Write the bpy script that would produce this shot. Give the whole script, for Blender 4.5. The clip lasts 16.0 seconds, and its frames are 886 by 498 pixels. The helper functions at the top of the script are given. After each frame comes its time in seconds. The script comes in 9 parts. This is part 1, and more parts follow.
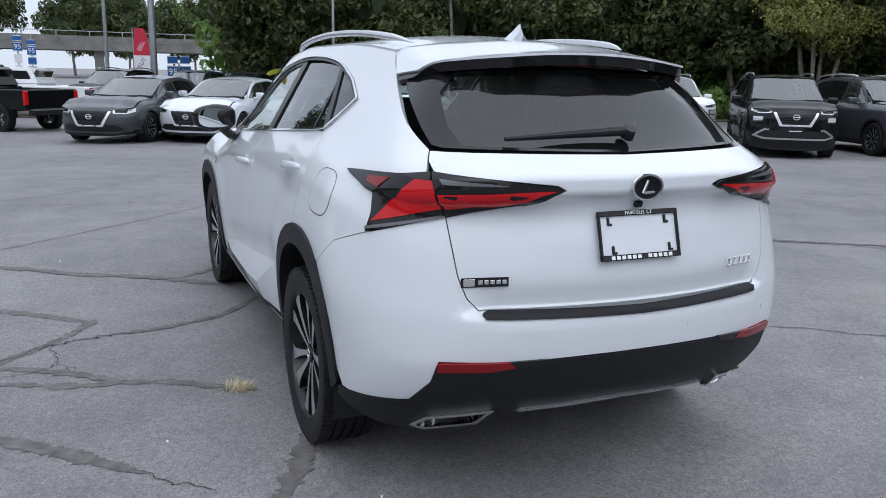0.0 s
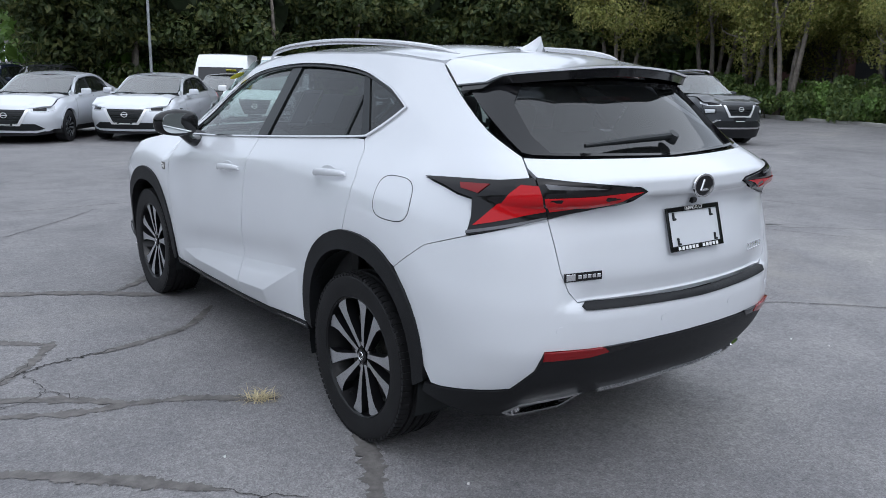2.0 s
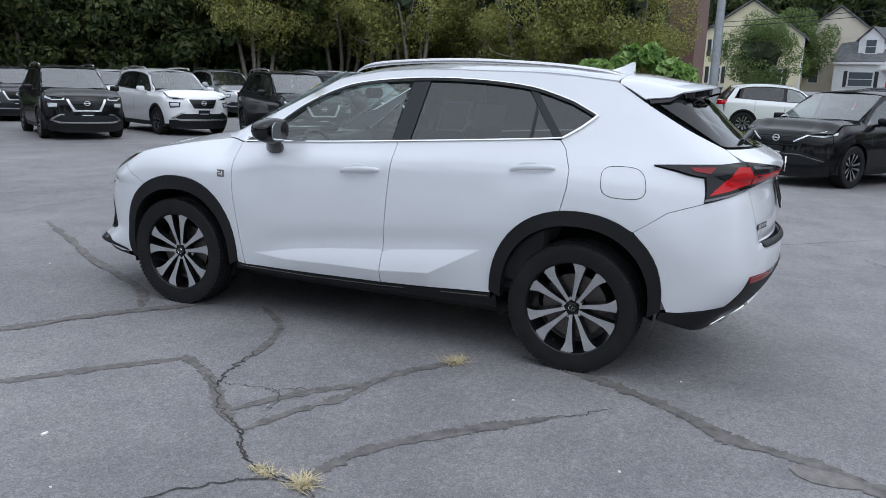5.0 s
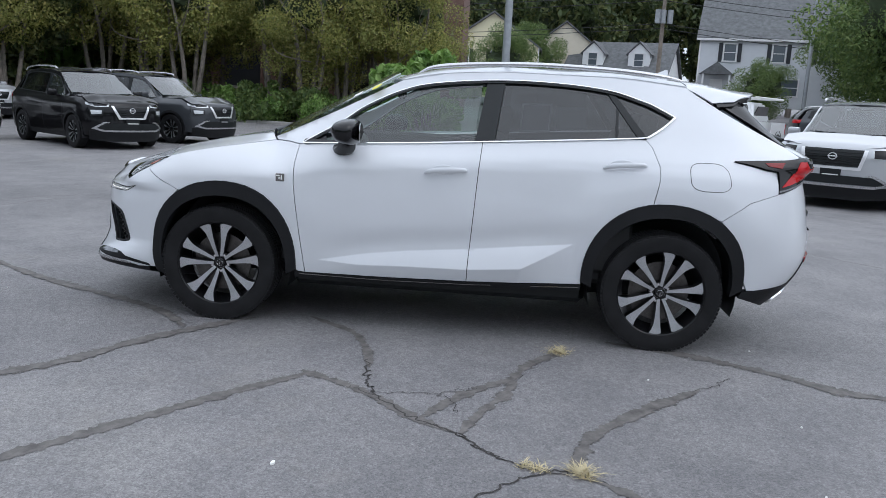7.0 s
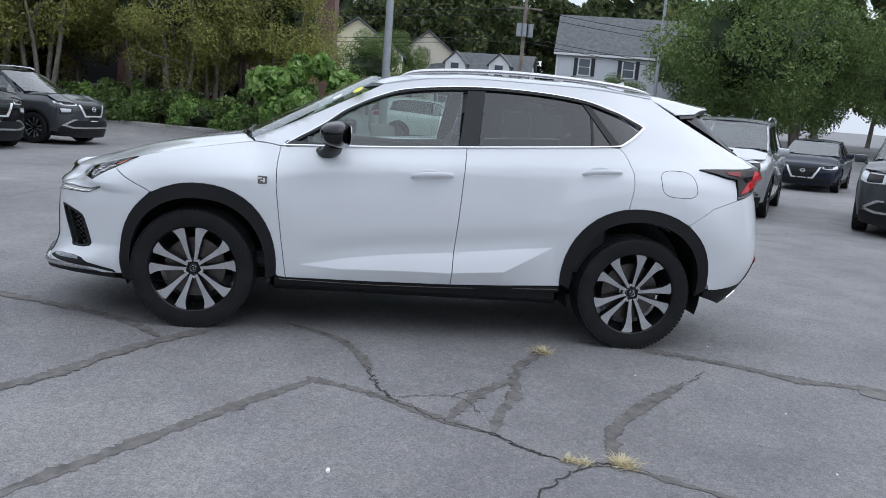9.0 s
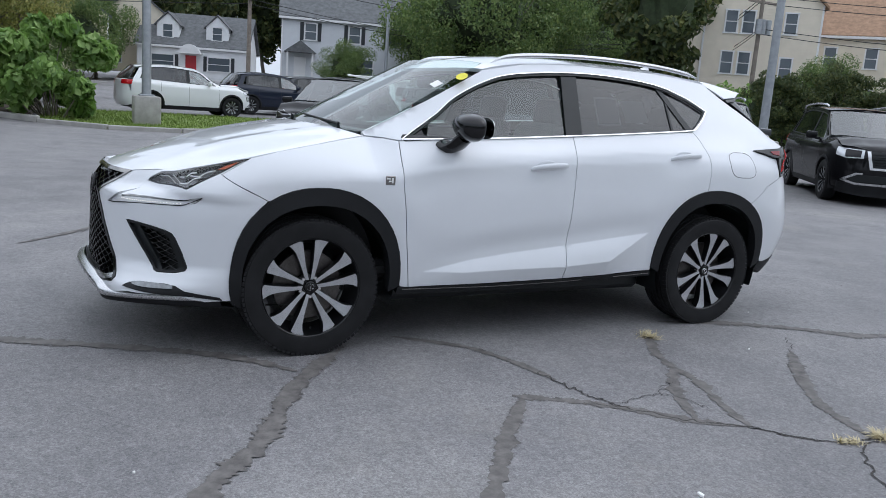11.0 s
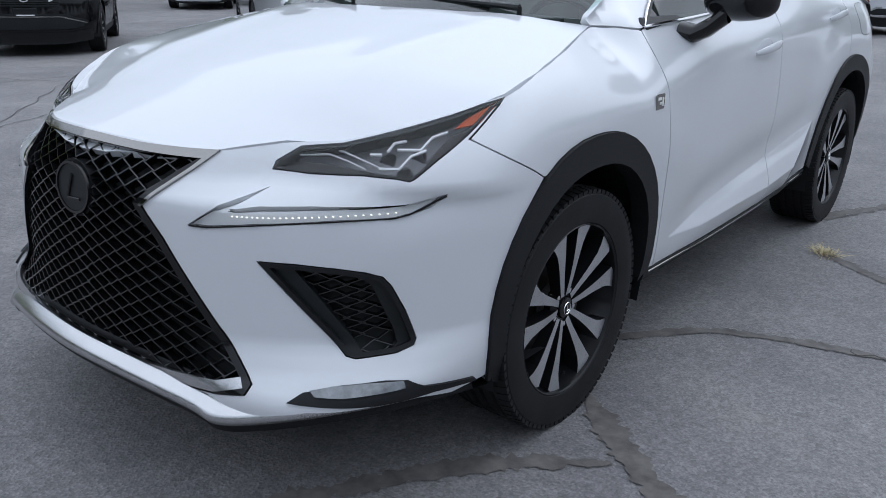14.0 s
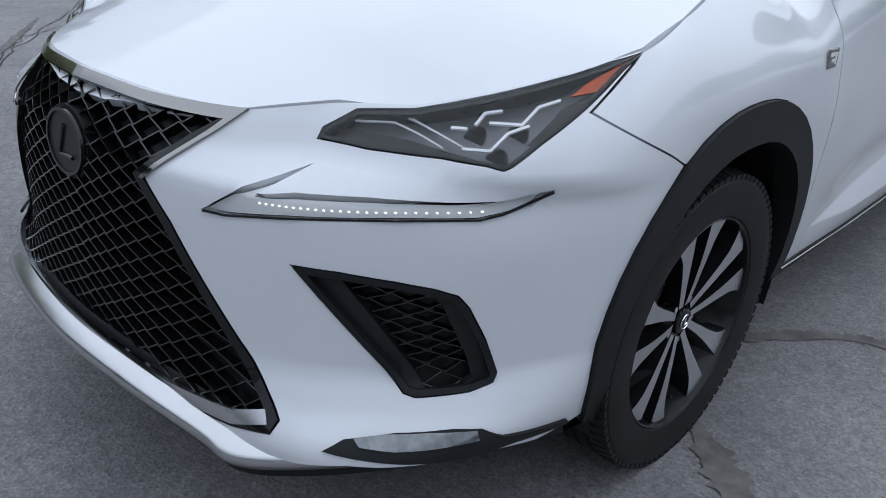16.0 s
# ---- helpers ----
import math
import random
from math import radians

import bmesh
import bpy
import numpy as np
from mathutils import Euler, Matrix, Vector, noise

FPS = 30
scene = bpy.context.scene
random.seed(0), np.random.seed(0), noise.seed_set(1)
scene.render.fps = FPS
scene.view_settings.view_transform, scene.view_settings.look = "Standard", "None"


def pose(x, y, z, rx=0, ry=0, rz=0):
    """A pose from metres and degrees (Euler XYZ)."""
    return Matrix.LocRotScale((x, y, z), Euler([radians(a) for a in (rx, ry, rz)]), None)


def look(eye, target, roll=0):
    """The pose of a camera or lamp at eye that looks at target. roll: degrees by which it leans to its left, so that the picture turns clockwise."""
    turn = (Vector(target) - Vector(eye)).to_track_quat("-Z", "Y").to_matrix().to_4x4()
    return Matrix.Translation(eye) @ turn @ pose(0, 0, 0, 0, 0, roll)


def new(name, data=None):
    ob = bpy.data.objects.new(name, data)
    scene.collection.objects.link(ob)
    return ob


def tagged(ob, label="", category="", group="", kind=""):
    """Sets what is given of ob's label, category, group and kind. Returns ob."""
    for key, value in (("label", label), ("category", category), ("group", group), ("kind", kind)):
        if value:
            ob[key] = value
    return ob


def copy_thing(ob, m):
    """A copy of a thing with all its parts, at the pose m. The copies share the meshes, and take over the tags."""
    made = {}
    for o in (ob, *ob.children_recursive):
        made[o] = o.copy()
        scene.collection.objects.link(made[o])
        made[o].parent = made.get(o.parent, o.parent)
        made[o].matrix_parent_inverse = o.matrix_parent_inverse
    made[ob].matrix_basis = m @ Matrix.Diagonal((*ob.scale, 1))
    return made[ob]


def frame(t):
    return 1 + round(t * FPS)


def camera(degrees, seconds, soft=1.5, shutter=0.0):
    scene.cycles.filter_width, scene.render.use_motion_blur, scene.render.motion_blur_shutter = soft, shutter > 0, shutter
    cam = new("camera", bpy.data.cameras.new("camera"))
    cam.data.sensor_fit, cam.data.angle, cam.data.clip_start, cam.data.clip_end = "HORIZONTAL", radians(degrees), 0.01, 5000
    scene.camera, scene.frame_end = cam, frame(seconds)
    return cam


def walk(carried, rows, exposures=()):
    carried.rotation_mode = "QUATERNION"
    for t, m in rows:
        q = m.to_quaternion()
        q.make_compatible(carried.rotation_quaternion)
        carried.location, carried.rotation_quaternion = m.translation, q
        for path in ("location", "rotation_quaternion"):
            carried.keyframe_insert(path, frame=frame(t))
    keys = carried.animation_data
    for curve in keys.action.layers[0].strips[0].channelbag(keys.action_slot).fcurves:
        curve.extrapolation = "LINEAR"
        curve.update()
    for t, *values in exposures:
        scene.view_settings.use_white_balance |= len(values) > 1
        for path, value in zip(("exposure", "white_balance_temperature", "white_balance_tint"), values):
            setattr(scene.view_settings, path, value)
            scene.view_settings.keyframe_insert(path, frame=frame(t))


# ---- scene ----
cam = camera(58.30, 16.0, 0.75)
PATH = [
    (0, (-1.590, -4.341, 1.466), (-0.815, -2.548, 1.036), 1.23),
    (0.5, (-2.033, -4.210, 1.506), (-1.104, -2.495, 1.063), 0.98),
    (1, (-2.271, -4.043, 1.503), (-1.234, -2.392, 1.055), 0.80),
    (1.5, (-2.408, -4.012, 1.516), (-1.293, -2.413, 1.070), 0.92),
    (2, (-2.495, -4.013, 1.517), (-1.314, -2.459, 1.077), 1.33),
    (2.5, (-2.634, -3.995, 1.506), (-1.381, -2.497, 1.073), 1.85),
    (3, (-2.981, -3.818, 1.454), (-1.635, -2.402, 1.026), 2.20),
    (3.5, (-3.478, -3.535, 1.465), (-2.015, -2.237, 1.043), 2.52),
    (4, (-4.003, -3.218, 1.503), (-2.415, -2.077, 1.084), 2.39),
    (4.5, (-4.483, -2.750, 1.509), (-2.777, -1.795, 1.089), 2.17),
    (5, (-4.933, -2.287, 1.518), (-3.131, -1.524, 1.104), 2.13),
    (5.2, (-5.068, -2.085, 1.500), (-3.236, -1.397, 1.091), 2.21),
    (7.3, (-5.546, -0.244, 1.420), (-3.583, -0.156, 1.049), 3.12),
    (7.5, (-5.574, -0.194, 1.421), (-3.609, -0.137, 1.054), 3.18),
    (8, (-5.596, -0.116, 1.414), (-3.628, -0.129, 1.056), 3.53),
    (8.2, (-5.602, -0.082, 1.408), (-3.634, -0.124, 1.055), 3.78),
    (10.3, (-5.105, 1.766, 1.304), (-3.244, 1.121, 0.957), 4.64),
    (10.5, (-4.984, 1.988, 1.334), (-3.152, 1.267, 0.980), 4.50),
    (11, (-4.624, 2.525, 1.324), (-2.875, 1.627, 0.955), 4.19),
    (11.5, (-4.134, 2.922, 1.307), (-2.479, 1.867, 0.922), 3.72),
    (12, (-3.634, 3.255, 1.290), (-2.083, 2.059, 0.884), 2.89),
    (12.5, (-3.133, 3.482, 1.282), (-1.693, 2.166, 0.842), 1.81),
    (13, (-2.647, 3.538, 1.298), (-1.303, 2.145, 0.794), 0.81),
    (13.5, (-2.242, 3.457, 1.291), (-0.986, 2.017, 0.702), 0.49),
    (14, (-1.921, 3.179, 1.270), (-0.727, 1.721, 0.600), 0.83),
    (14.5, (-1.657, 2.987, 1.248), (-0.511, 1.530, 0.497), 1.48),
    (15, (-1.554, 2.874, 1.259), (-0.426, 1.438, 0.444), 2.34),
    (15.5, (-1.540, 2.854, 1.256), (-0.375, 1.470, 0.403), 2.67),
    (16, (-1.538, 2.838, 1.250), (-0.299, 1.529, 0.383), 2.74),
]
walk(cam, [(t, look(eye, target, roll)) for t, eye, target, roll in PATH], [(0, .24, 5750, 10), (10.5, .20, 5750, 10), (13, .06, 5650, 10), (14.5, -.04, 5600, 10), (16, -.04, 5600, 10)])


# ---- sky, sun, exposure ----
world = bpy.data.worlds.new("overcast_sky")
scene.world = world
world.use_nodes = True
wn = world.node_tree.nodes
sky = wn.new("ShaderNodeTexSky")
sky.sky_type = "NISHITA"
sky.sun_disc = False
sky.sun_elevation = radians(52)
sky.sun_rotation = radians(200)
sky.air_density, sky.dust_density, sky.ozone_density = 1.0, 6.0, 1.0
pale = wn.new("ShaderNodeHueSaturation")
pale.inputs["Saturation"].default_value = 0.45
world.node_tree.links.new(sky.outputs["Color"], pale.inputs["Color"])
veil = wn.new("ShaderNodeMix")
veil.data_type = "RGBA"
veil.inputs[0].default_value = 0.75
veil.inputs[7].default_value = (6.6, 6.8, 7.0, 1)
world.node_tree.links.new(pale.outputs["Color"], veil.inputs[6])
world.node_tree.links.new(veil.outputs[2], wn["Background"].inputs["Color"])
wn["Background"].inputs["Strength"].default_value = 0.130

sun = new("sun", bpy.data.lights.new("sun", "SUN"))
sun.data.energy = 1.1
sun.data.angle = radians(120)
sun.data.color = (1.0, 0.97, 0.93)
sun.matrix_world = look((2, -1, 24), (0, 0, 0))
scene.view_settings.exposure = 0.0

# ---- tools ----
from mathutils.geometry import delaunay_2d_cdt

PI = math.pi


def hermite(*pts):
    """A smooth curve without overshoot through (x, y) pairs in rising x; flat outside."""
    xs, ys = (np.array(v, float) for v in zip(*pts))
    d = np.diff(ys) / np.diff(xs)
    m = np.zeros_like(ys)
    for i in range(1, len(xs) - 1):
        if d[i - 1] * d[i] > 0:
            m[i] = 2 * d[i - 1] * d[i] / (d[i - 1] + d[i])
    m[0], m[-1] = d[0], d[-1]

    def f(x):
        x = np.clip(np.asarray(x, float), xs[0], xs[-1])
        i = np.clip(np.searchsorted(xs, x) - 1, 0, len(xs) - 2)
        h = xs[i + 1] - xs[i]
        t = (x - xs[i]) / h
        return ((1 + 2 * t) * (1 - t) ** 2 * ys[i] + t * (1 - t) ** 2 * h * m[i]
                + t * t * (3 - 2 * t) * ys[i + 1] + t * t * (t - 1) * h * m[i + 1])
    return f


def step01(a, b, x):
    t = np.clip((np.asarray(x, float) - a) / (b - a), 0, 1)
    return t * t * (3 - 2 * t)


def spline(pts, n=8, closed=False):
    """Catmull-Rom points through the given points of any dimension."""
    p = [np.array(q, float) for q in pts]
    k, out = len(p), []
    for i in range(k if closed else k - 1):
        a, b, c, d = (p[j % k] if closed else p[min(max(j, 0), k - 1)] for j in (i - 1, i, i + 1, i + 2))
        for s in range(n):
            t = s / n
            out.append(0.5 * (2 * b + (c - a) * t + (2 * a - 5 * b + 4 * c - d) * t * t + (3 * b - a - 3 * c + d) * t ** 3))
    if not closed:
        out.append(p[-1])
    return [tuple(q) for q in out]


def resample(loop, h):
    """A closed loop of 2D points cut into edges of about h."""
    out = []
    for a, b in zip(loop, loop[1:] + loop[:1]):
        n = max(1, int(math.ceil(math.dist(a, b) / h)))
        out += [(a[0] + (b[0] - a[0]) * i / n, a[1] + (b[1] - a[1]) * i / n) for i in range(n)]
    return out


def area(loop):
    return 0.5 * sum(a[0] * b[1] - b[0] * a[1] for a, b in zip(loop, loop[1:] + loop[:1]))


def inset(loop, d):
    """A closed loop drawn in by d."""
    loop = [p for p, q in zip(loop, loop[-1:] + loop[:-1]) if math.dist(p, q) > 1e-4]
    s = 1 if area(loop) > 0 else -1
    out, n = [], len(loop)
    for i in range(n):
        a, b, c = (np.array(loop[(i + k) % n]) for k in (-1, 0, 1))
        e, f = b - a, c - b
        le, lf = np.linalg.norm(e), np.linalg.norm(f)
        if le < 1e-9 or lf < 1e-9:
            continue
        e, f = e / le, f / lf
        na, nb = np.array((-e[1], e[0])) * s, np.array((-f[1], f[0])) * s
        m = na + nb
        q = max(0.35, float(m @ m) / 2)
        out.append(tuple(b + m / q * d))
    return out


def inside(loop, p):
    a = np.array(loop)
    b = np.roll(a, -1, 0)
    x, y = p[:, 0:1], p[:, 1:2]
    cross = (a[:, 1] > y) != (b[:, 1] > y)
    dy = np.where(np.abs(b[:, 1] - a[:, 1]) < 1e-12, 1e-12, b[:, 1] - a[:, 1])
    hit = cross & (x < (b[:, 0] - a[:, 0]) * (y - a[:, 1]) / dy + a[:, 0])
    return hit.sum(1) % 2 == 1


def fill(loop, holes=(), h=0.03, lines=()):
    """Triangles that fill a loop with holes, with edges along the lines: points, triangles."""
    loops = [resample(list(map(tuple, l)), h) for l in (loop, *holes)]
    pts, edges = [], []
    for l in loops:
        k = len(pts)
        pts += l
        edges += [(k + i, k + (i + 1) % len(l)) for i in range(len(l))]
    rim = np.array(pts)
    for line in lines:
        dense = [p for a, c in zip(line, line[1:]) for p in [(a[0] + (c[0] - a[0]) * i / 12, a[1] + (c[1] - a[1]) * i / 12) for i in range(12)]] + [line[-1]]
        dense = [p for p in dense if ((rim - np.array(p)) ** 2).sum(1).min() > 1e-4]
        ok = inside(loops[0], np.array(dense)) if dense else []
        last = None
        for p, good in zip(dense, ok):
            if not good:
                last = None
                continue
            pts.append(p)
            if last is not None:
                edges.append((last, len(pts) - 1))
            last = len(pts) - 1
    b = np.array(pts)
    lo, hi = b.min(0), b.max(0)
    gx, gy = np.meshgrid(np.arange(lo[0] + h / 2, hi[0], h), np.arange(lo[1] + h / 2, hi[1], h))
    g = np.stack((gx.ravel(), gy.ravel()), 1)
    if len(g):
        ok = inside(loops[0], g)
        for l in loops[1:]:
            ok &= ~inside(l, g)
        g = g[ok]
        if len(g):
            keep = np.ones(len(g), bool)
            for k in range(0, len(g), 4000):
                d = ((g[k:k + 4000, None, :] - b[None]) ** 2).sum(2).min(1)
                keep[k:k + 4000] = d > (0.45 * h) ** 2
            pts += [tuple(q) for q in g[keep]]
    v, _, f, *_ = delaunay_2d_cdt([Vector(p) for p in pts], edges, [], 0, 1e-6)
    v = np.array([tuple(p) for p in v])
    c = np.array([v[list(t)].mean(0) for t in f])
    ok = inside(loops[0], c)
    for l in loops[1:]:
        ok &= ~inside(l, c)
    tris = []
    for t, good in zip(f, ok):
        if good:
            a, bb, cc = (v[i] for i in t)
            s = (bb[0] - a[0]) * (cc[1] - a[1]) - (bb[1] - a[1]) * (cc[0] - a[0])
            if abs(s) > 1e-12:
                tris.append(tuple(t) if s > 0 else tuple(t[::-1]))
    return v, tris


def mesh_from(name, verts, faces, smooth=True, normals=None):
    """A mesh; normals: one for each vertex, (0, 0, 0) where the faces give it."""
    me = bpy.data.meshes.new(name)
    me.from_pydata([tuple(map(float, v)) for v in verts], [], faces)
    me.polygons.foreach_set("use_smooth", [smooth] * len(me.polygons))
    me.update()
    if normals is not None:
        me.normals_split_custom_set_from_vertices([tuple(map(float, v)) for v in normals])
    return me


def put(name, me, mat, parent=None, label=""):
    """A mesh as one object, as a part of its thing."""
    for m in (mat if isinstance(mat, (list, tuple)) else [mat]):
        if m is not None and me.materials.find(m.name) < 0:
            me.materials.append(m)
    ob = new(name, me)
    if parent is not None:
        ob.parent = parent
    if label:
        ob["label"] = label
    return ob


def part(name, bm, mat, parent=None, label="", smooth=None, angle=35):
    """A bmesh as one object; smooth: an angle of edges that stay sharp, or no smoothing."""
    me = bpy.data.meshes.new(name)
    bm.normal_update()
    if smooth is not False:
        for f in bm.faces:
            f.smooth = True
        for e in bm.edges:
            if len(e.link_faces) == 2 and e.calc_face_angle(0) > radians(angle):
                e.smooth = False
    bm.to_mesh(me)
    bm.free()
    return put(name, me, mat, parent, label)


def thing(name, m, label, category, group="", kind=""):
    ob = new(name)
    ob.empty_display_size = 0.1
    ob.matrix_world = m
    return tagged(ob, label, category, group, kind)


def box(bm, c, s, bevel=0.0, turn=None, seg=1):
    """A box of size s round c, bevelled, in a bmesh."""
    r = bmesh.ops.create_cube(bm, size=1.0)
    vs = r["verts"]
    bmesh.ops.scale(bm, vec=s, verts=vs)
    if bevel:
        es = list({e for v in vs for e in v.link_edges})
        q = bmesh.ops.bevel(bm, geom=es, offset=bevel, segments=seg, affect="EDGES", profile=0.5)
        vs = list({v for f in q["faces"] for v in f.verts} | {v for v in vs if v.is_valid})
        todo, seen = list(vs), set(vs)
        while todo:
            for e in todo.pop().link_edges:
                for w in e.verts:
                    if w not in seen:
                        seen.add(w)
                        todo.append(w)
        vs = list(seen)
    if turn is not None:
        bmesh.ops.transform(bm, matrix=turn, verts=vs)
    bmesh.ops.translate(bm, vec=c, verts=vs)
    return vs


def rod(bm, a, b, r, r2=None, seg=10, caps=True):
    """A round bar from a to b."""
    a, b = Vector(a), Vector(b)
    d = b - a
    q = bmesh.ops.create_cone(bm, cap_ends=caps, segments=seg, radius1=r, radius2=r if r2 is None else r2, depth=d.length)
    m = Matrix.Translation((a + b) / 2) @ d.to_track_quat("Z", "Y").to_matrix().to_4x4()
    bmesh.ops.transform(bm, matrix=m, verts=q["verts"])
    return q["verts"]


def lathe(bm, profile, seg=48, axis="x"):
    """Turns a profile of (along, radius) round an axis."""
    rings = []
    for a, r in profile:
        ring = []
        for i in range(seg):
            t = 2 * PI * i / seg
            c, s = r * math.cos(t), r * math.sin(t)
            ring.append(bm.verts.new({"x": (a, c, s), "y": (c, a, s), "z": (c, s, a)}[axis]))
        rings.append(ring)
    for p, q in zip(rings, rings[1:]):
        for i in range(seg):
            bm.faces.new((p[i], p[(i + 1) % seg], q[(i + 1) % seg], q[i]))
    return rings


def ribbon(bm, line, w, t, ups, close=False):
    """A flat bar of width w and thickness t along a line; ups: its outward direction at each point."""
    n = len(line)
    rows = []
    for i, p in enumerate(line):
        a, b = (line[(i - 1) % n], line[(i + 1) % n]) if close else (line[max(i - 1, 0)], line[min(i + 1, n - 1)])
        d = (Vector(b) - Vector(a)).normalized()
        u = Vector(ups[i] if isinstance(ups, list) else ups)
        s = d.cross(u).normalized()
        u = s.cross(d).normalized()
        p = Vector(p)
        rows.append([bm.verts.new(p + s * (w / 2 * k) + u * j) for k, j in ((-1, 0), (-0.8, t), (0.8, t), (1, 0))])
    for i in range(n if close else n - 1):
        p, q = rows[i], rows[(i + 1) % n]
        for k in range(4):
            bm.faces.new((p[k], p[(k + 1) % 4], q[(k + 1) % 4], q[k]))
    if not close:
        bm.faces.new(rows[0])
        bm.faces.new(rows[-1][::-1])
    return rows


def plate(bm, loop, m, t):
    """A 2D loop as a plate of thickness t, laid by the matrix m."""
    if area(loop) < 0:
        loop = loop[::-1]
    lo = [bm.verts.new(m @ Vector((x, y, 0))) for x, y in loop]
    hi = [bm.verts.new(m @ Vector((x, y, t))) for x, y in loop]
    bm.faces.new(lo[::-1])
    top = bm.faces.new(hi)
    for i in range(len(lo)):
        j = (i + 1) % len(lo)
        bm.faces.new((lo[i], lo[j], hi[j], hi[i]))
    return top


def text_mesh(words, size, mat, parent, m, name="lettering", depth=0.001, align="CENTER"):
    """Words in the built-in font as a mesh part."""
    cu = bpy.data.curves.new("letters", "FONT")
    cu.body, cu.size, cu.extrude, cu.align_x, cu.align_y = words, size, depth, align, "CENTER"
    tmp = bpy.data.objects.new("letters", cu)
    scene.collection.objects.link(tmp)
    me = bpy.data.meshes.new_from_object(tmp.evaluated_get(bpy.context.evaluated_depsgraph_get()))
    bpy.data.objects.remove(tmp)
    bpy.data.curves.remove(cu)
    me.transform(m)
    return put(name, me, mat, parent)

# ---- materials ----
def material(name, colour, rough=0.5, metal=0.0, coat=0.0, coat_rough=0.03, spec=0.5):
    m = bpy.data.materials.new(name)
    m.use_nodes = True
    b = m.node_tree.nodes["Principled BSDF"]
    b.inputs["Base Color"].default_value = (*colour, 1)
    b.inputs["Roughness"].default_value = rough
    b.inputs["Metallic"].default_value = metal
    b.inputs["Coat Weight"].default_value = coat
    b.inputs["Coat Roughness"].default_value = coat_rough
    b.inputs["Specular IOR Level"].default_value = spec
    return m


def node(m, kind, **values):
    n = m.node_tree.nodes.new(kind)
    for k, v in values.items():
        n.inputs[k.replace("_", " ")].default_value = v
    return n


def wire(m, a, b):
    m.node_tree.links.new(a, b)


def bsdf(m):
    return m.node_tree.nodes["Principled BSDF"]


def coords(m, scale=(1, 1, 1)):
    c = node(m, "ShaderNodeTexCoord")
    p = node(m, "ShaderNodeMapping")
    p.inputs["Scale"].default_value = scale
    wire(m, c.outputs["Object"], p.inputs["Vector"])
    return p.outputs["Vector"]


def noise_ramp(m, scale, stops, vec=None, detail=6, rough=0.6):
    """A noise read through a colour ramp: stops of (position, colour)."""
    t = node(m, "ShaderNodeTexNoise", Scale=scale, Detail=detail, Roughness=rough)
    if vec is not None:
        wire(m, vec, t.inputs["Vector"])
    r = node(m, "ShaderNodeValToRGB")
    e = r.color_ramp.elements
    while len(e) < len(stops):
        e.new(0.5)
    for el, (pos, col) in zip(e, stops):
        el.position = pos
        el.color = (*col, 1) if len(col) == 3 else col
    wire(m, t.outputs["Fac"], r.inputs["Fac"])
    return r.outputs["Color"], t.outputs["Fac"]


def mixed(m, fac, a, b, mode="MIX"):
    n = node(m, "ShaderNodeMix")
    n.data_type, n.blend_type = "RGBA", mode
    for src, sock in ((fac, n.inputs[0]), (a, n.inputs[6]), (b, n.inputs[7])):
        if isinstance(src, (int, float)):
            sock.default_value = src
        elif isinstance(src, tuple):
            sock.default_value = (*src, 1)
        else:
            wire(m, src, sock)
    return n.outputs[2]


def bumpy(m, height, strength=0.3, distance=0.002):
    b = node(m, "ShaderNodeBump", Strength=strength, Distance=distance)
    wire(m, height, b.inputs["Height"])
    wire(m, b.outputs["Normal"], bsdf(m).inputs["Normal"])


def vary(m, colour, amount=0.15, scale=6.0, rough=(0.4, 0.6), bump=0.0, fine=120.0):
    """Two scales of variation on a plain colour: cloudy tone and fine grain."""
    v = coords(m)
    lo, hi = tuple(c * (1 - amount) for c in colour), tuple(min(1, c * (1 + amount)) for c in colour)
    a, _ = noise_ramp(m, scale, [(0.3, lo), (0.7, hi)], v)
    g, gf = noise_ramp(m, fine, [(0.3, (0.85, 0.85, 0.85)), (0.7, (1.1, 1.1, 1.1))], v, 3)
    wire(m, mixed(m, 0.6, a, g, "MULTIPLY"), bsdf(m).inputs["Base Color"])
    r = node(m, "ShaderNodeMapRange")
    r.inputs["To Min"].default_value, r.inputs["To Max"].default_value = rough
    wire(m, gf, r.inputs["Value"])
    wire(m, r.outputs["Result"], bsdf(m).inputs["Roughness"])
    if bump:
        bumpy(m, gf, bump, 0.002)
    return m


def paint(name, colour, rough=0.35, flake=0.03, metal=0.0, coat=1.0):
    """Car paint: base with faint road film under a clear coat."""
    m = material(name, colour, rough, metal, coat, 0.03, 0.5 if coat > 0.5 else 0.3)
    v = coords(m)
    a, f = noise_ramp(m, 2.2, [(0.3, tuple(c * 0.965 for c in colour)), (0.75, colour)], v, 5)
    wire(m, a, bsdf(m).inputs["Base Color"])
    r = node(m, "ShaderNodeMapRange")
    r.inputs["To Min"].default_value, r.inputs["To Max"].default_value = 0.02, 0.07
    wire(m, f, r.inputs["Value"])
    wire(m, r.outputs["Result"], bsdf(m).inputs["Coat Roughness"])
    return m


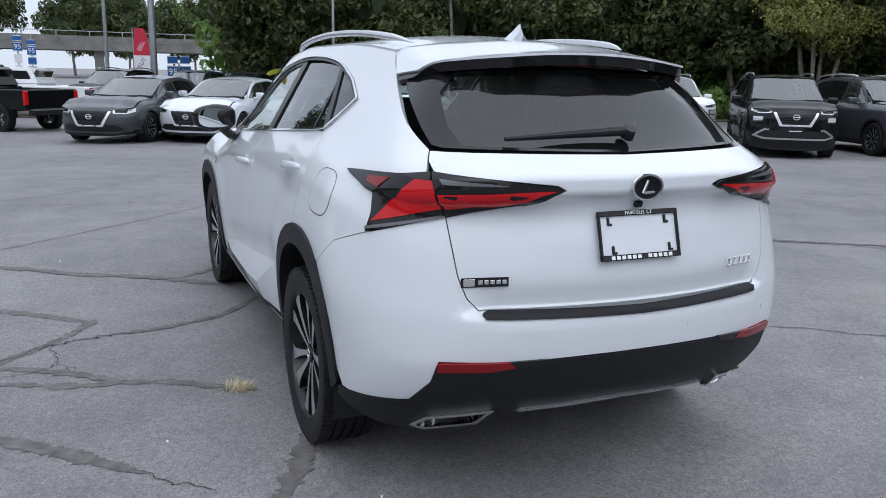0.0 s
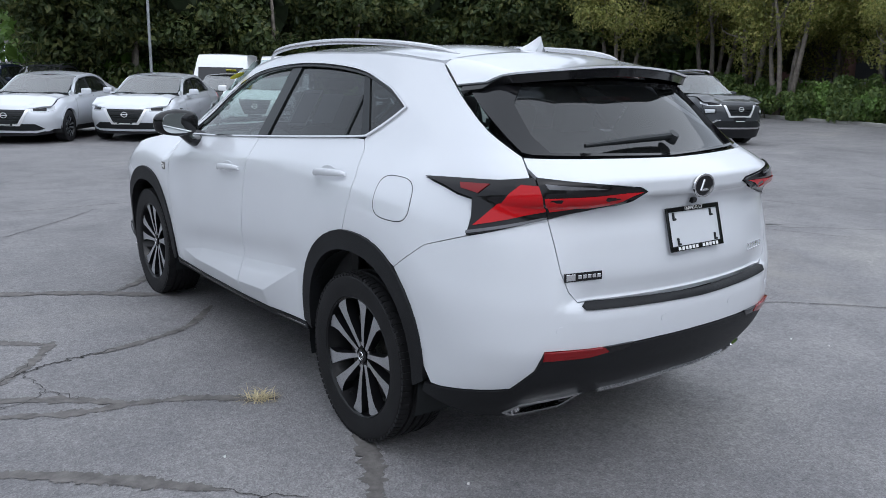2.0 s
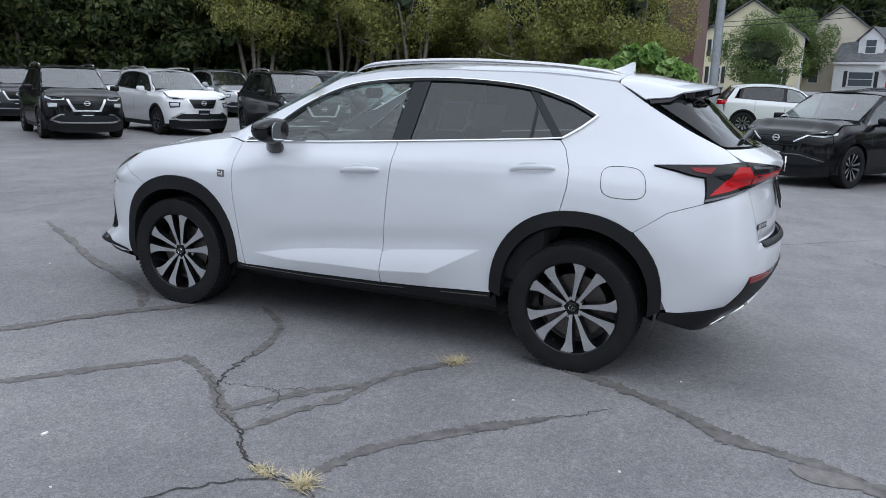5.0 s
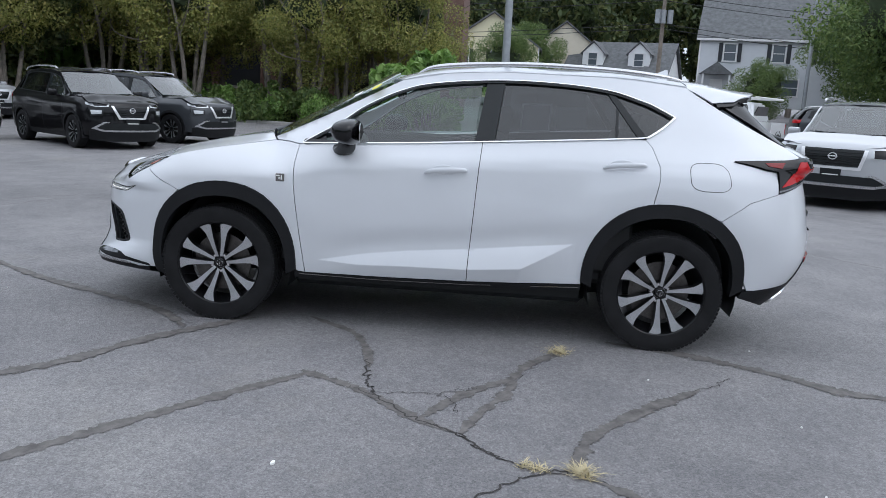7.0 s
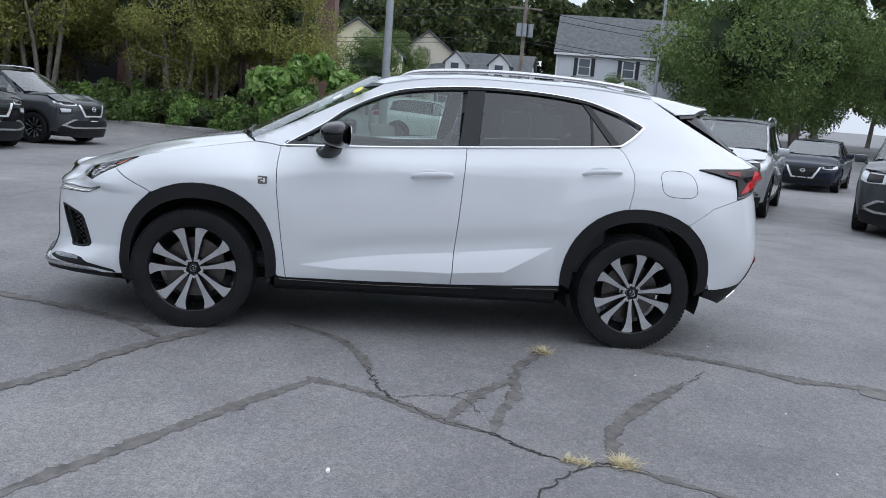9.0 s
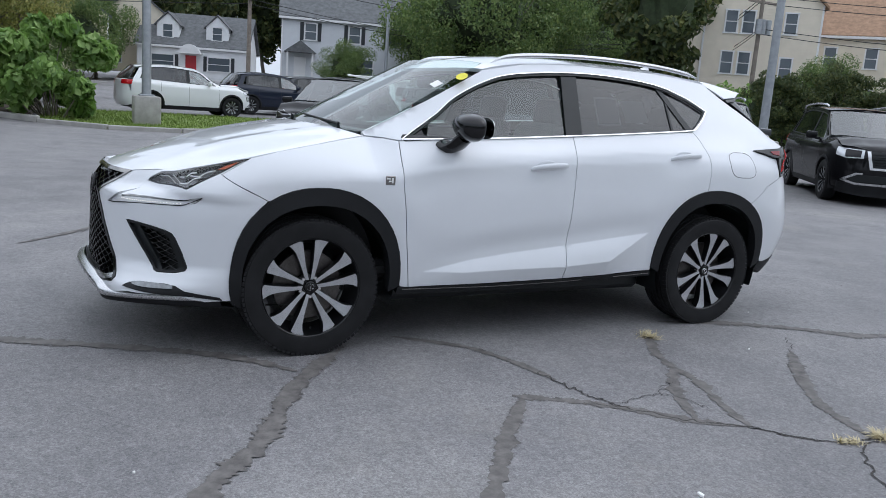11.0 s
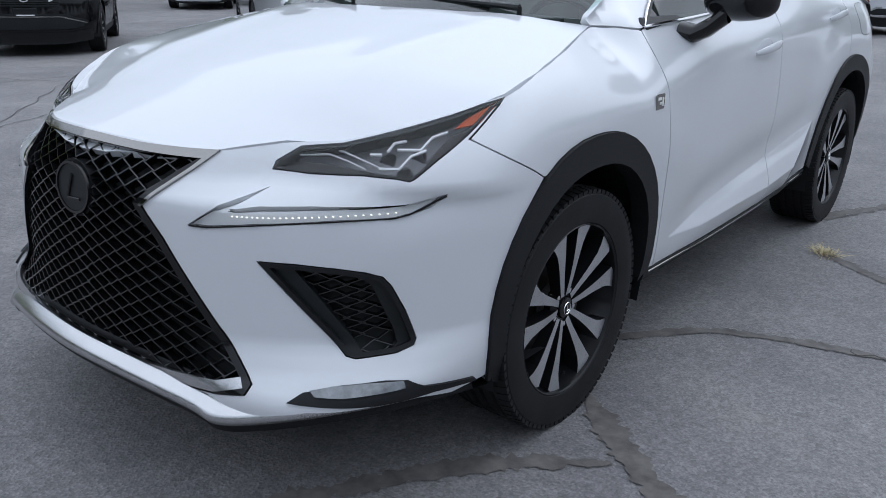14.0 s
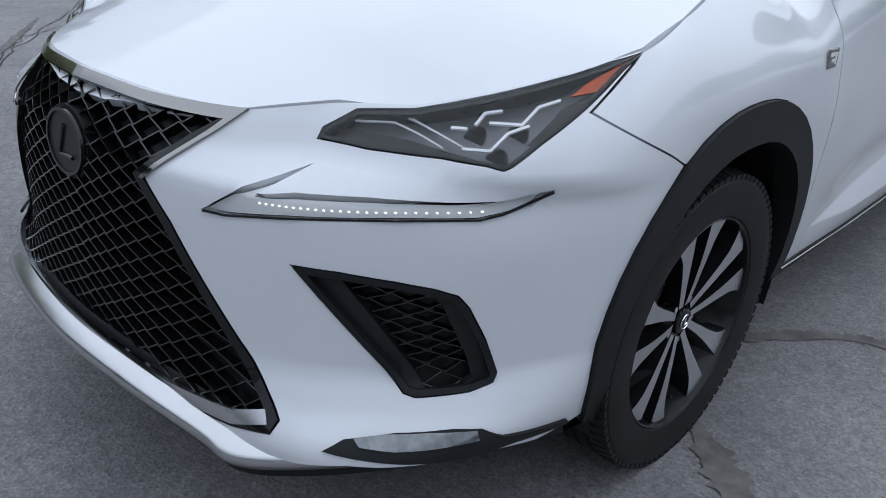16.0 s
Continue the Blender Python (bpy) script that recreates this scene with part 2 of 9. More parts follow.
def glass(name, tint, clear=0.8, rough=0.0, sheen=0.06, film=0.0):
    """A thin pane: tinted see-through under a mirror sheen that grows at grazing angles."""
    m = bpy.data.materials.new(name)
    m.use_nodes = True
    nt = m.node_tree
    nt.nodes.remove(nt.nodes["Principled BSDF"])
    t = node(m, "ShaderNodeBsdfTransparent")
    t.inputs["Color"].default_value = (*(c * clear for c in tint), 1)
    g = node(m, "ShaderNodeBsdfGlossy")
    g.inputs["Roughness"].default_value = rough
    g.inputs["Color"].default_value = (1, 1, 1, 1)
    lw = node(m, "ShaderNodeLayerWeight", Blend=0.5)
    pw = node(m, "ShaderNodeMath")
    pw.operation = "POWER"
    pw.inputs[1].default_value = 5.0
    wire(m, lw.outputs["Facing"], pw.inputs[0])
    fr = node(m, "ShaderNodeMapRange")
    fr.inputs["To Min"].default_value, fr.inputs["To Max"].default_value = sheen, 1.0
    wire(m, pw.outputs[0], fr.inputs["Value"])
    mx = node(m, "ShaderNodeMixShader")
    wire(m, fr.outputs["Result"], mx.inputs["Fac"])
    if film:
        # pale diffuse haze painted into the pane, lightening it like reflected sky
        d = node(m, "ShaderNodeBsdfDiffuse")
        d.inputs["Color"].default_value = (0.62, 0.66, 0.64, 1)
        dm_ = node(m, "ShaderNodeMixShader")
        dm_.inputs["Fac"].default_value = film
        wire(m, t.outputs["BSDF"], dm_.inputs[1])
        wire(m, d.outputs["BSDF"], dm_.inputs[2])
        wire(m, dm_.outputs["Shader"], mx.inputs[1])
    else:
        wire(m, t.outputs["BSDF"], mx.inputs[1])
    wire(m, g.outputs["BSDF"], mx.inputs[2])
    wire(m, mx.outputs["Shader"], nt.nodes["Material Output"].inputs["Surface"])
    return m


WHITE = paint("white_pearl_paint", (0.69, 0.705, 0.735))
BLACK_GLOSS = material("gloss_black", (0.007, 0.007, 0.008), 0.10, 0, 0.15, spec=0.35)
BLACK_PLASTIC = vary(material("black_textured_plastic", (0.010, 0.0105, 0.012), spec=0.28), (0.010, 0.0105, 0.012), 0.2, 4, (0.45, 0.62), 0.25, 900)
SATIN_BLACK = vary(material("satin_black", (0.010, 0.010, 0.011), spec=0.35), (0.010, 0.012, 0.013), 0.2, 6, (0.28, 0.42))
RUBBER = vary(material("tyre_rubber", (0.012, 0.012, 0.013), spec=0.22), (0.012, 0.012, 0.013), 0.3, 9, (0.45, 0.65), 0.3, 300)
CHROME = material("chrome", (0.78, 0.78, 0.79), 0.07, 1.0)
DARK_CHROME = material("dark_chrome", (0.32, 0.31, 0.30), 0.16, 1.0)
SATIN_SILVER = vary(material("satin_silver", (0.62, 0.62, 0.63), 0.28, 1.0), (0.62, 0.62, 0.63), 0.04, 8, (0.22, 0.32), 0, 900)
MACHINED = vary(material("machined_alloy", (0.58, 0.59, 0.61), 0.3, 0.9), (0.58, 0.59, 0.61), 0.10, 15, (0.24, 0.34), 0, 900)
WHEEL_BLACK = material("wheel_black", (0.006, 0.006, 0.007), 0.30, 0, 0.2, spec=0.3)
BRAKE = vary(material("brake_iron", (0.13, 0.12, 0.115), 0.4, 1.0), (0.13, 0.12, 0.115), 0.25, 30, (0.35, 0.5))
GLASS_CLEAR = glass("clear_window_glass", (0.72, 0.84, 0.81), 0.97, sheen=0.08, film=0.018)
GLASS_SIDE = glass("side_window_glass", (0.54, 0.64, 0.60), 0.96, sheen=0.08, film=0.010)
GLASS_DARK = glass("privacy_glass", (0.16, 0.17, 0.18), 0.9, sheen=0.065, film=0.012)
GLASS_LENS = glass("lamp_lens", (1, 1, 1), 0.97, sheen=0.03)
RED_LENS = material("red_lamp_lens", (0.48, 0.006, 0.010), 0.12, 0, 0.2, spec=0.3)
DEEP_RED = material("deep_red_reflector", (0.20, 0.006, 0.008), 0.2, 0, 0.2, spec=0.3)
SMOKED = material("smoked_lamp_trim", (0.009, 0.008, 0.009), 0.12, 0, 0.15, spec=0.3)
AMBER = material("amber_reflector", (0.42, 0.075, 0.018), 0.3, 0, 0.0, spec=0.25)
LAMP_SILVER = material("lamp_silver", (0.55, 0.56, 0.58), 0.22, 1.0)
LAMP_PALE = material("lamp_pale_grey", (0.66, 0.67, 0.68), 0.35)
LAMP_GREY = material("lamp_housing_grey", (0.15, 0.15, 0.16), 0.3, 0.3)
LAMP_BRIGHT = material("lamp_bright_blade", (0.80, 0.81, 0.83), 0.3)
VINYL = vary(material("cabin_black_vinyl", (0.025, 0.025, 0.026)), (0.025, 0.025, 0.026), 0.2, 5, (0.5, 0.7))
SEAT = vary(material("cabin_grey_leather", (0.16, 0.155, 0.15)), (0.16, 0.155, 0.15), 0.15, 5, (0.5, 0.65))
LABEL_WHITE = material("white_print", (0.80, 0.80, 0.78), 0.6)
LABEL_YELLOW = material("yellow_sticker", (0.72, 0.66, 0.04), 0.6)
LABEL_BLACK = material("black_print", (0.015, 0.015, 0.016), 0.5)
LED = material("running_light_led", (0.9, 0.88, 0.8), 0.3)
bsdf(LED).inputs["Emission Color"].default_value = (1.0, 0.93, 0.78, 1)
bsdf(LED).inputs["Emission Strength"].default_value = 1.0

# ---- a car body as one wrapped surface ----
class Body:
    """Half-widths by height, a front and a rear face, rounded into one another. q runs round the plan from the rear
    centre along the left side to the front centre; beyond the centres it goes on along the right side."""

    def __init__(self, side, front, rear, n=8.0, qc=1.2, rq=0.95):
        self.side, self.front, self.rear, self.n, self.qc, self.rq = side, front, rear, n, qc, rq
        self.qf = qc + rq * PI / 2

    def width(self, y, z):
        zs, us = self.side(y)
        z = np.clip(z, zs[0], zs[-1])
        d = [(us[i + 1] - us[i]) / (zs[i + 1] - zs[i]) for i in range(len(zs) - 1)]
        m = [d[0]]
        for a, b in zip(d, d[1:]):
            m.append(np.where(a * b > 0, 2 * a * b / np.where(np.abs(a + b) < 1e-9, 1e-9, a + b), 0))
        m.append(d[-1])
        out = np.zeros_like(z)
        for i in range(len(zs) - 1):
            on = (z >= zs[i]) & (z <= zs[i + 1])
            h = zs[i + 1] - zs[i]
            t = np.clip((z - zs[i]) / h, 0, 1)
            v = ((1 + 2 * t) * (1 - t) ** 2 * us[i] + t * (1 - t) ** 2 * h * m[i]
                 + t * t * (3 - 2 * t) * us[i + 1] + t * t * (t - 1) * h * m[i + 1])
            out = np.where(on, v, out)
        return out

    def raw(self, q, z):
        q, z = np.asarray(q, float), np.asarray(z, float)
        flip = np.where(np.abs(q) > self.qf, -1.0, 1.0)
        q = np.where(q > self.qf, 2 * self.qf - q, np.where(q < -self.qf, -2 * self.qf - q, q))
        y0 = np.clip(q, -self.qc, self.qc)
        phi = (q - y0) / self.rq
        c, s, ahead = np.cos(np.abs(phi)), np.sin(np.abs(phi)), np.where(phi >= 0, 1.0, -1.0)
        r = np.maximum(self.width(y0, z), 0.05) * np.ones_like(q)
        k = np.flatnonzero(np.abs(phi.ravel()) > 1e-9)
        if len(k):
            q_, z_, c_, s_, a_, y_ = (np.broadcast_to(t, phi.shape).ravel()[k] for t in (q, z, c, s, ahead, y0))
            rk = np.broadcast_to(r, phi.shape).ravel()[k].copy()
            for _ in range(9):
                u, dy = rk * c_, rk * s_
                w = np.maximum(self.width(y_ + a_ * dy, z_), 0.05)
                far = np.where(a_ > 0, self.front(u, z_) - self.qc, -self.rear(u, z_) - self.qc)
                g = (u / w) ** self.n + (dy / np.maximum(far, 0.05)) ** self.n
                rk *= np.clip(g, 1e-6, 1e6) ** (-1 / self.n)
            r = r.ravel().copy()
            r[k] = rk
            r = r.reshape(phi.shape)
        return np.stack((-flip * r * c, y0 + ahead * r * s, z), -1)

    def at(self, q, z, out=0.0):
        """Points of the left half (x < 0), lifted by out along the outward normal."""
        p = self.raw(q, z)
        if np.any(out):
            p = p + self.normal(q, z) * np.asarray(out)[..., None]
        return p

    def normal(self, q, z):
        e = 0.003
        a = self.raw(np.asarray(q) + e, z) - self.raw(np.asarray(q) - e, z)
        b = self.raw(q, np.asarray(z) + e) - self.raw(q, np.asarray(z) - e)
        n = np.cross(b, a)
        return n / np.maximum(np.linalg.norm(n, axis=-1, keepdims=True), 1e-9)

    def q(self, u, y):
        """q of a plan point at distance u from the middle and place y."""
        if abs(y) <= self.qc:
            return y
        s = 1 if y > 0 else -1
        return s * (self.qc + self.rq * math.atan2(abs(y) - self.qc, max(u, 1e-6)))

    def loop(self, *pts):
        """Points (u, y, z) as (q, z)."""
        return [(self.q(u, y), z) for u, y, z in pts]

    def both(self, *pts):
        """A half loop from middle to middle, closed over the right half."""
        half = self.loop(*pts)
        s = 1 if half[0][0] > 0 else -1
        return half + [(s * 2 * self.qf - q, z) for q, z in half[::-1] if abs(abs(q) - self.qf) > 1e-4]

    def panel(self, loop, holes=(), h=0.03, out=0.0, depth=0.02, gap=0.0, lift=None, lines=()):
        """Vertices and faces of a panel cut from the surface, with turned-in edges."""
        if gap:
            loop = inset(loop, gap)
            holes = [inset(l, -gap) for l in holes]
        v, tris = fill(loop, holes, h, lines)
        o = np.full(len(v), out) if lift is None else out + lift(v[:, 0], v[:, 1])
        p, n = self.raw(v[:, 0], v[:, 1]), self.normal(v[:, 0], v[:, 1])
        return skirt(p + n * o[:, None], n, tris, depth)


def skirt(p, n, tris, depth):
    """Adds an edge of that depth round a sheet."""
    t = np.array(tris)
    face = np.cross(p[t[:, 1]] - p[t[:, 0]], p[t[:, 2]] - p[t[:, 0]])
    if (face * n[t[:, 0]]).sum() < 0:
        tris = [a[::-1] for a in tris]
    verts, faces = [tuple(a) for a in p], [tuple(a) for a in tris]
    if depth:
        used = {}
        for t in tris:
            for a, b in ((t[0], t[1]), (t[1], t[2]), (t[2], t[0])):
                used[(a, b)] = 1
        deep = {}
        for a, b in used:
            if (b, a) not in used:
                for i in (a, b):
                    if i not in deep:
                        deep[i] = (len(verts), len(verts) + 1)
                        verts.append(tuple(p[i]))
                        verts.append(tuple(p[i] - n[i] * depth))
                faces.append((deep[b][0], deep[a][0], deep[a][1], deep[b][1]))
    return verts, faces, [tuple(a) for a in n] + [(0, 0, 0)] * (len(verts) - len(p))


def sheet(loop, height, holes=(), h=0.03, depth=0.02, gap=0.0):
    """A panel over the plan: points (x, y) at height(x, y)."""
    if gap:
        loop = inset(loop, gap)
    v, tris = fill(loop, holes, h)
    e = 0.003
    z = height(v[:, 0], v[:, 1])
    gx = (height(v[:, 0] + e, v[:, 1]) - height(v[:, 0] - e, v[:, 1])) / (2 * e)
    gy = (height(v[:, 0], v[:, 1] + e) - height(v[:, 0], v[:, 1] - e)) / (2 * e)
    n = np.stack((-gx, -gy, np.ones_like(gx)), 1)
    n /= np.linalg.norm(n, axis=1, keepdims=True)
    return skirt(np.stack((v[:, 0], v[:, 1], z), 1), n, tris, depth)


def mirrored(vf):
    v, f, *n = vf
    return [(-a, b, c) for a, b, c in v], [t[::-1] for t in f], *([[(-a, b, c) for a, b, c in n[0]]] if n else [])


def panel_part(name, vf, mat, parent, label=""):
    return put(name, mesh_from(name, vf[0], vf[1], True, vf[2]), mat, parent, label)


def pair(name, vf, mat, parent, label=""):
    """The panel on the left side and its mirror image on the right."""
    return panel_part(name, vf, mat, parent, label), panel_part(name, mirrored(vf), mat, parent, label)


# ---- wheels ----
def tyre_mesh(r, w, rim, seg=64):
    """A tyre with rounded shoulders, rim lip and four grooves round its tread."""
    bm = bmesh.new()
    h = w / 2
    prof = [(-h * 0.80, rim * 0.985), (-h * 0.93, rim * 1.02), (-h * 1.0, (rim + r) / 2), (-h * 0.97, r * 0.945), (-h * 0.86, r * 0.985)]
    for k in (-0.52, -0.17, 0.17, 0.52):
        c = h * k
        prof += [(c - 0.008, r - 0.004 * abs(k) ** 2), (c - 0.006, r - 0.009), (c + 0.006, r - 0.009), (c + 0.008, r - 0.004 * abs(k) ** 2)]
    prof += [(a * -1, b) for a, b in prof[4::-1]]
    lathe(bm, prof if seg > 40 else prof[:5] + prof[-5:], seg)
    return bm


def tread_blocks(bm, r, w, n=84):
    """Cross sipes on both shoulders of the tread."""
    for i in range(n):
        a = 2 * PI * (i + 0.5) / n
        for s in (-1, 1):
            m = Matrix.Rotation(a, 4, "X") @ Matrix.Translation((s * w * 0.40, 0, r * 0.9745))
            box(bm, (0, 0, 0), (w * 0.16, 2 * PI * r / n * 0.72, 0.014), 0, m @ Matrix.Rotation(radians(9 * s), 4, "Y"))


def blade(bm, r0, r1, w0, w1, a, root, x, t, top):
    """One spoke that widens outwards, its face machined, its flanks dark."""
    pts = [(-w0 / 2, r0), (w0 / 2, r0), (w0 * 0.5 + w1 * 0.14, r0 + (r1 - r0) * 0.55), (w1 * 0.5, r1 * 0.86), (w1 * 0.46, r1 * 0.985), (0, r1), (-w1 * 0.46, r1 * 0.985), (-w1 * 0.5, r1 * 0.86), (-w0 * 0.5 - w1 * 0.14, r0 + (r1 - r0) * 0.55)]
    m = Matrix.Rotation(a, 4, "X")
    lo, hi = [], []
    for u, v in pts:
        dip = 0.030 * (1 - (v - r0) / (r1 - r0)) ** 1.5
        u += root * (1 - (v - r0) / (r1 - r0))
        lo.append(bm.verts.new(m @ Vector((x + t, u * 1.05, v))))
        hi.append(bm.verts.new(m @ Vector((x + dip, u * 0.86, v))))
    n = len(pts)
    f = bm.faces.new(hi)
    f.material_index = top
    for i in range(n):
        j = (i + 1) % n
        bm.faces.new((hi[i], lo[i], lo[j], hi[j]))
    bm.faces.new(lo[::-1])


def twin_arm(bm, rim, side, a, x, deep, top):
    """One arm of a twin spoke: narrow at the hub, flaring to a hooked end at the rim; machined face, black flanks."""
    pts = [(.014, .15), (.055, .34), (.088, .56), (.103, .72), (.122, .940), (.20, .958), (.30, .935), (.400, .890), (.325, .815), (.262, .72), (.205, .56), (.140, .34), (.085, .15)]
    m = Matrix.Rotation(a, 4, "X")
    lo, hi = [], []
    for u, v in pts:
        dip = .026 * (1 - v) ** 1.4 + .004 * abs(u)
        hi.append(bm.verts.new(m @ Vector((x + dip, side * u * rim, v * rim))))
        lo.append(bm.verts.new(m @ Vector((x + deep, side * (u * 1.0 + .012 * (1 if u > .6 * v * .35 else -1)) * rim, v * rim))))
    n = len(pts)
    order = range(n) if side > 0 else range(n - 1, -1, -1)
    f = bm.faces.new([hi[k] for k in order])
    f.material_index = top
    bm.faces.new([lo[k] for k in order][::-1])
    for k in range(n):
        q = (k + 1) % n
        bm.faces.new((hi[k], lo[k], lo[q], hi[q]))
    bmesh.ops.recalc_face_normals(bm, faces=bm.faces)


def make_wheel(parent, y, side, r=0.356, w=0.225, rim=0.252, spokes=5, split=13.5, x=0.790, detail=True, turn=0.0, z=None, name="wheel",
               face=None, dark=None, w1=0.066):
    """A wheel with tyre, rim, spokes, cap, nuts and brake disc; side -1 is the left."""
    z = r - 0.006 if z is None else z
    hub = new(name)
    hub.empty_display_size = 0.1
    hub.parent = parent
    hub.matrix_local = Matrix.Translation((side * x, y, z)) @ (Matrix.Identity(4) if side < 0 else Matrix.Rotation(PI, 4, "Z")) @ Matrix.Rotation(turn, 4, "X")
    face, dark = face or MACHINED, dark or WHEEL_BLACK
    bm = tyre_mesh(r, w, rim, 64 if detail else 36)
    part("tyre", bm, RUBBER, hub, "black rubber tyre", angle=28)
    if detail:
        bm = bmesh.new()
        tread_blocks(bm, r, w)
        part("tread_block", bm, RUBBER, hub, smooth=False)["kind"] = "stuff"
    bm = bmesh.new()
    lathe(bm, [(-w * 0.44, rim * 1.02), (-w * 0.46, rim * 1.0), (-w * 0.445, rim * 0.985), (-w * 0.30, rim * 0.955), (w * 0.05, rim * 0.84), (w * 0.42, rim * 0.95)], 56 if detail else 28)
    part("rim", bm, dark, hub, "dark wheel rim barrel")
    x0 = -w * 0.40
    for k in range(spokes):
        for s in ((-1, 1) if split else (0,)):
            bm = bmesh.new()
            if detail:
                twin_arm(bm, rim * 1.005, s, 2 * PI * k / spokes, x0 - .004, 0.050, 1)
                part("spoke", bm, [dark, face], hub, "machined alloy spoke with black flanks", angle=12)
                continue
            blade(bm, 0.035, rim * 0.965, 0.013, w1, 2 * PI * k / spokes + radians(s * split), -s * 0.012, x0, 0.045, 1)
            part("spoke", bm, [dark, face], hub, "machined alloy spoke with black flanks", angle=20)
    bm = bmesh.new()
    lathe(bm, [(x0 + 0.05, 0.062), (x0 + 0.030, 0.060), (x0 + 0.024, 0.050), (x0 + 0.022, 0.034)], 28)
    part("hub", bm, dark, hub)
    bm = bmesh.new()
    lathe(bm, [(x0 + 0.024, 0.032), (x0 + 0.014, 0.030), (x0 + 0.011, 0.024), (x0 + 0.010, 0.0005)], 28)
    cap = part("centre_cap", bm, BLACK_GLOSS, hub, "gloss black wheel cap")
    if detail:
        bm = bmesh.new()
        lathe(bm, [(x0 + 0.0085, 0.016), (x0 + 0.0065, 0.0175), (x0 + 0.0085, 0.019)], 24)
        for a, b in (((-0.004, 0.010), (0.002, -0.009)), ((0.002, -0.009), (-0.010, -0.008))):
            rod(bm, (x0 + 0.009, *a), (x0 + 0.009, *b), 0.0016, seg=6)
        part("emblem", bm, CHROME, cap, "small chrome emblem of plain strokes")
        for k in range(5):
            bm = bmesh.new()
            a = 2 * PI * (k + 0.5) / 5
            rod(bm, (x0 + 0.045, 0.052 * math.sin(a), 0.052 * math.cos(a)), (x0 + 0.018, 0.052 * math.sin(a), 0.052 * math.cos(a)), 0.010, 0.008, 8)
            part("wheel_nut", bm, CHROME, hub)
        bm = bmesh.new()
        rod(bm, (x0 + 0.02, 0.01, -rim * 0.86), (x0 + 0.008, 0.01, -rim * 0.83), 0.004, seg=6)
        part("valve", bm, RUBBER, hub)
    bm = bmesh.new()
    lathe(bm, [(0.008, 0.06), (-0.018, 0.065), (-0.020, rim * 0.70), (0.004, rim * 0.70)], 40 if detail else 20)
    part("brake_disc", bm, BRAKE, hub, "worn steel brake disc")
    return hub

# ---- the white crossover ----
MAIN = thing("crossover_car", pose(0, 0, 0), "pearl white crossover car with black wheel-arch trim parked on asphalt", "car")

c_wm = hermite((-2.3, .84), (-2.0, .875), (-1.7, .905), (-1.33, .915), (-.8, .897), (0, .905), (.9, .912), (1.33, .922), (1.7, .917), (2.0, .89), (2.4, .84))
c_zs = hermite((-2.2, .94), (-1.9, .97), (-1.56, 1.02), (-1.06, 1.03), (0, 1.0), (.6, .96), (.95, .90), (1.33, .87), (1.64, .85), (1.9, .77), (2.3, .70))
c_ws = hermite((-2.2, .82), (-1.9, .85), (-1.56, .872), (-1.06, .872), (0, .889), (.95, .903), (1.33, .913), (1.64, .905), (1.9, .885), (2.3, .84))
c_zb = hermite((-2.2, 1.24), (-1.65, 1.25), (-1.18, 1.239), (-.23, 1.168), (.5, 1.122), (.85, 1.099), (1.02, 1.108), (1.33, 1.065), (1.64, .991), (1.9, .90), (2.3, .86))
c_wb = hermite((-2.2, .69), (-2.0, .70), (-1.65, .725), (-1.4, .74), (-1.18, .757), (-.23, .80), (.5, .80), (.85, .79), (1.02, .705), (1.33, .775), (1.64, .836), (1.9, .84), (2.3, .82))
c_zr = hermite((-2.2, 1.45), (-1.9, 1.50), (-1.6, 1.53), (-1.42, 1.55), (-.95, 1.583), (-.4, 1.583), (0, 1.56), (.286, 1.505), (.65, 1.315), (1.02, 1.135), (1.33, 1.10), (1.64, 1.02), (2.3, .90))
c_wr = hermite((-2.2, .46), (-1.9, .50), (-1.6, .53), (-1.42, .54), (-.95, .575), (-.4, .58), (0, .575), (.286, .585), (.65, .645), (1.02, .69), (1.33, .70), (1.64, .76), (2.3, .70))
CREASE_UP = ((-.80, .612), (-.19, .542), (.17, .508), (.42, .475), (.72, .415))
CREASE_LOW = ((-.80, .612), (-.50, .447), (-.17, .421), (.16, .416), (.48, .404), (.72, .415))


def main_side(y):
    wm = c_wm(y)
    zs = [np.full_like(wm, .18), np.full_like(wm, .40), np.full_like(wm, .68), c_zs(y), c_zb(y), c_zr(y)]
    return zs, [wm - .07, wm - .02, wm, c_ws(y), c_wb(y), c_wr(y)]


f_yc = hermite((.15, 2.25), (.25, 2.32), (.36, 2.338), (.60, 2.332), (.72, 2.325), (.80, 2.312), (.84, 2.29), (.88, 2.255), (.95, 2.16))
f_k = hermite((.2, .22), (.33, .26), (.40, .46), (.47, .595), (.70, .595), (.9, .595))
f_b = hermite((0, 0), (.2, .03), (.3, .065), (.4, .125), (.49, .205), (.58, .245), (.7, .275), (.85, .31))
r_yc = hermite((.2, -1.98), (.30, -2.10), (.40, -2.20), (.50, -2.265), (.60, -2.30), (.70, -2.305), (.738, -2.295), (.76, -2.25), (.84, -2.262),
               (.95, -2.245), (1.05, -2.222), (1.085, -2.232), (1.11, -2.262), (1.15, -2.262), (1.20, -2.19), (1.24, -2.105), (1.45, -1.87), (1.53, -1.78))


def main_front(u, z):
    u = np.abs(u)
    s = step01(.755, .825, z)
    return f_yc(z) - (1 - s) * f_k(z) * u ** 2.55 - s * f_b(u)


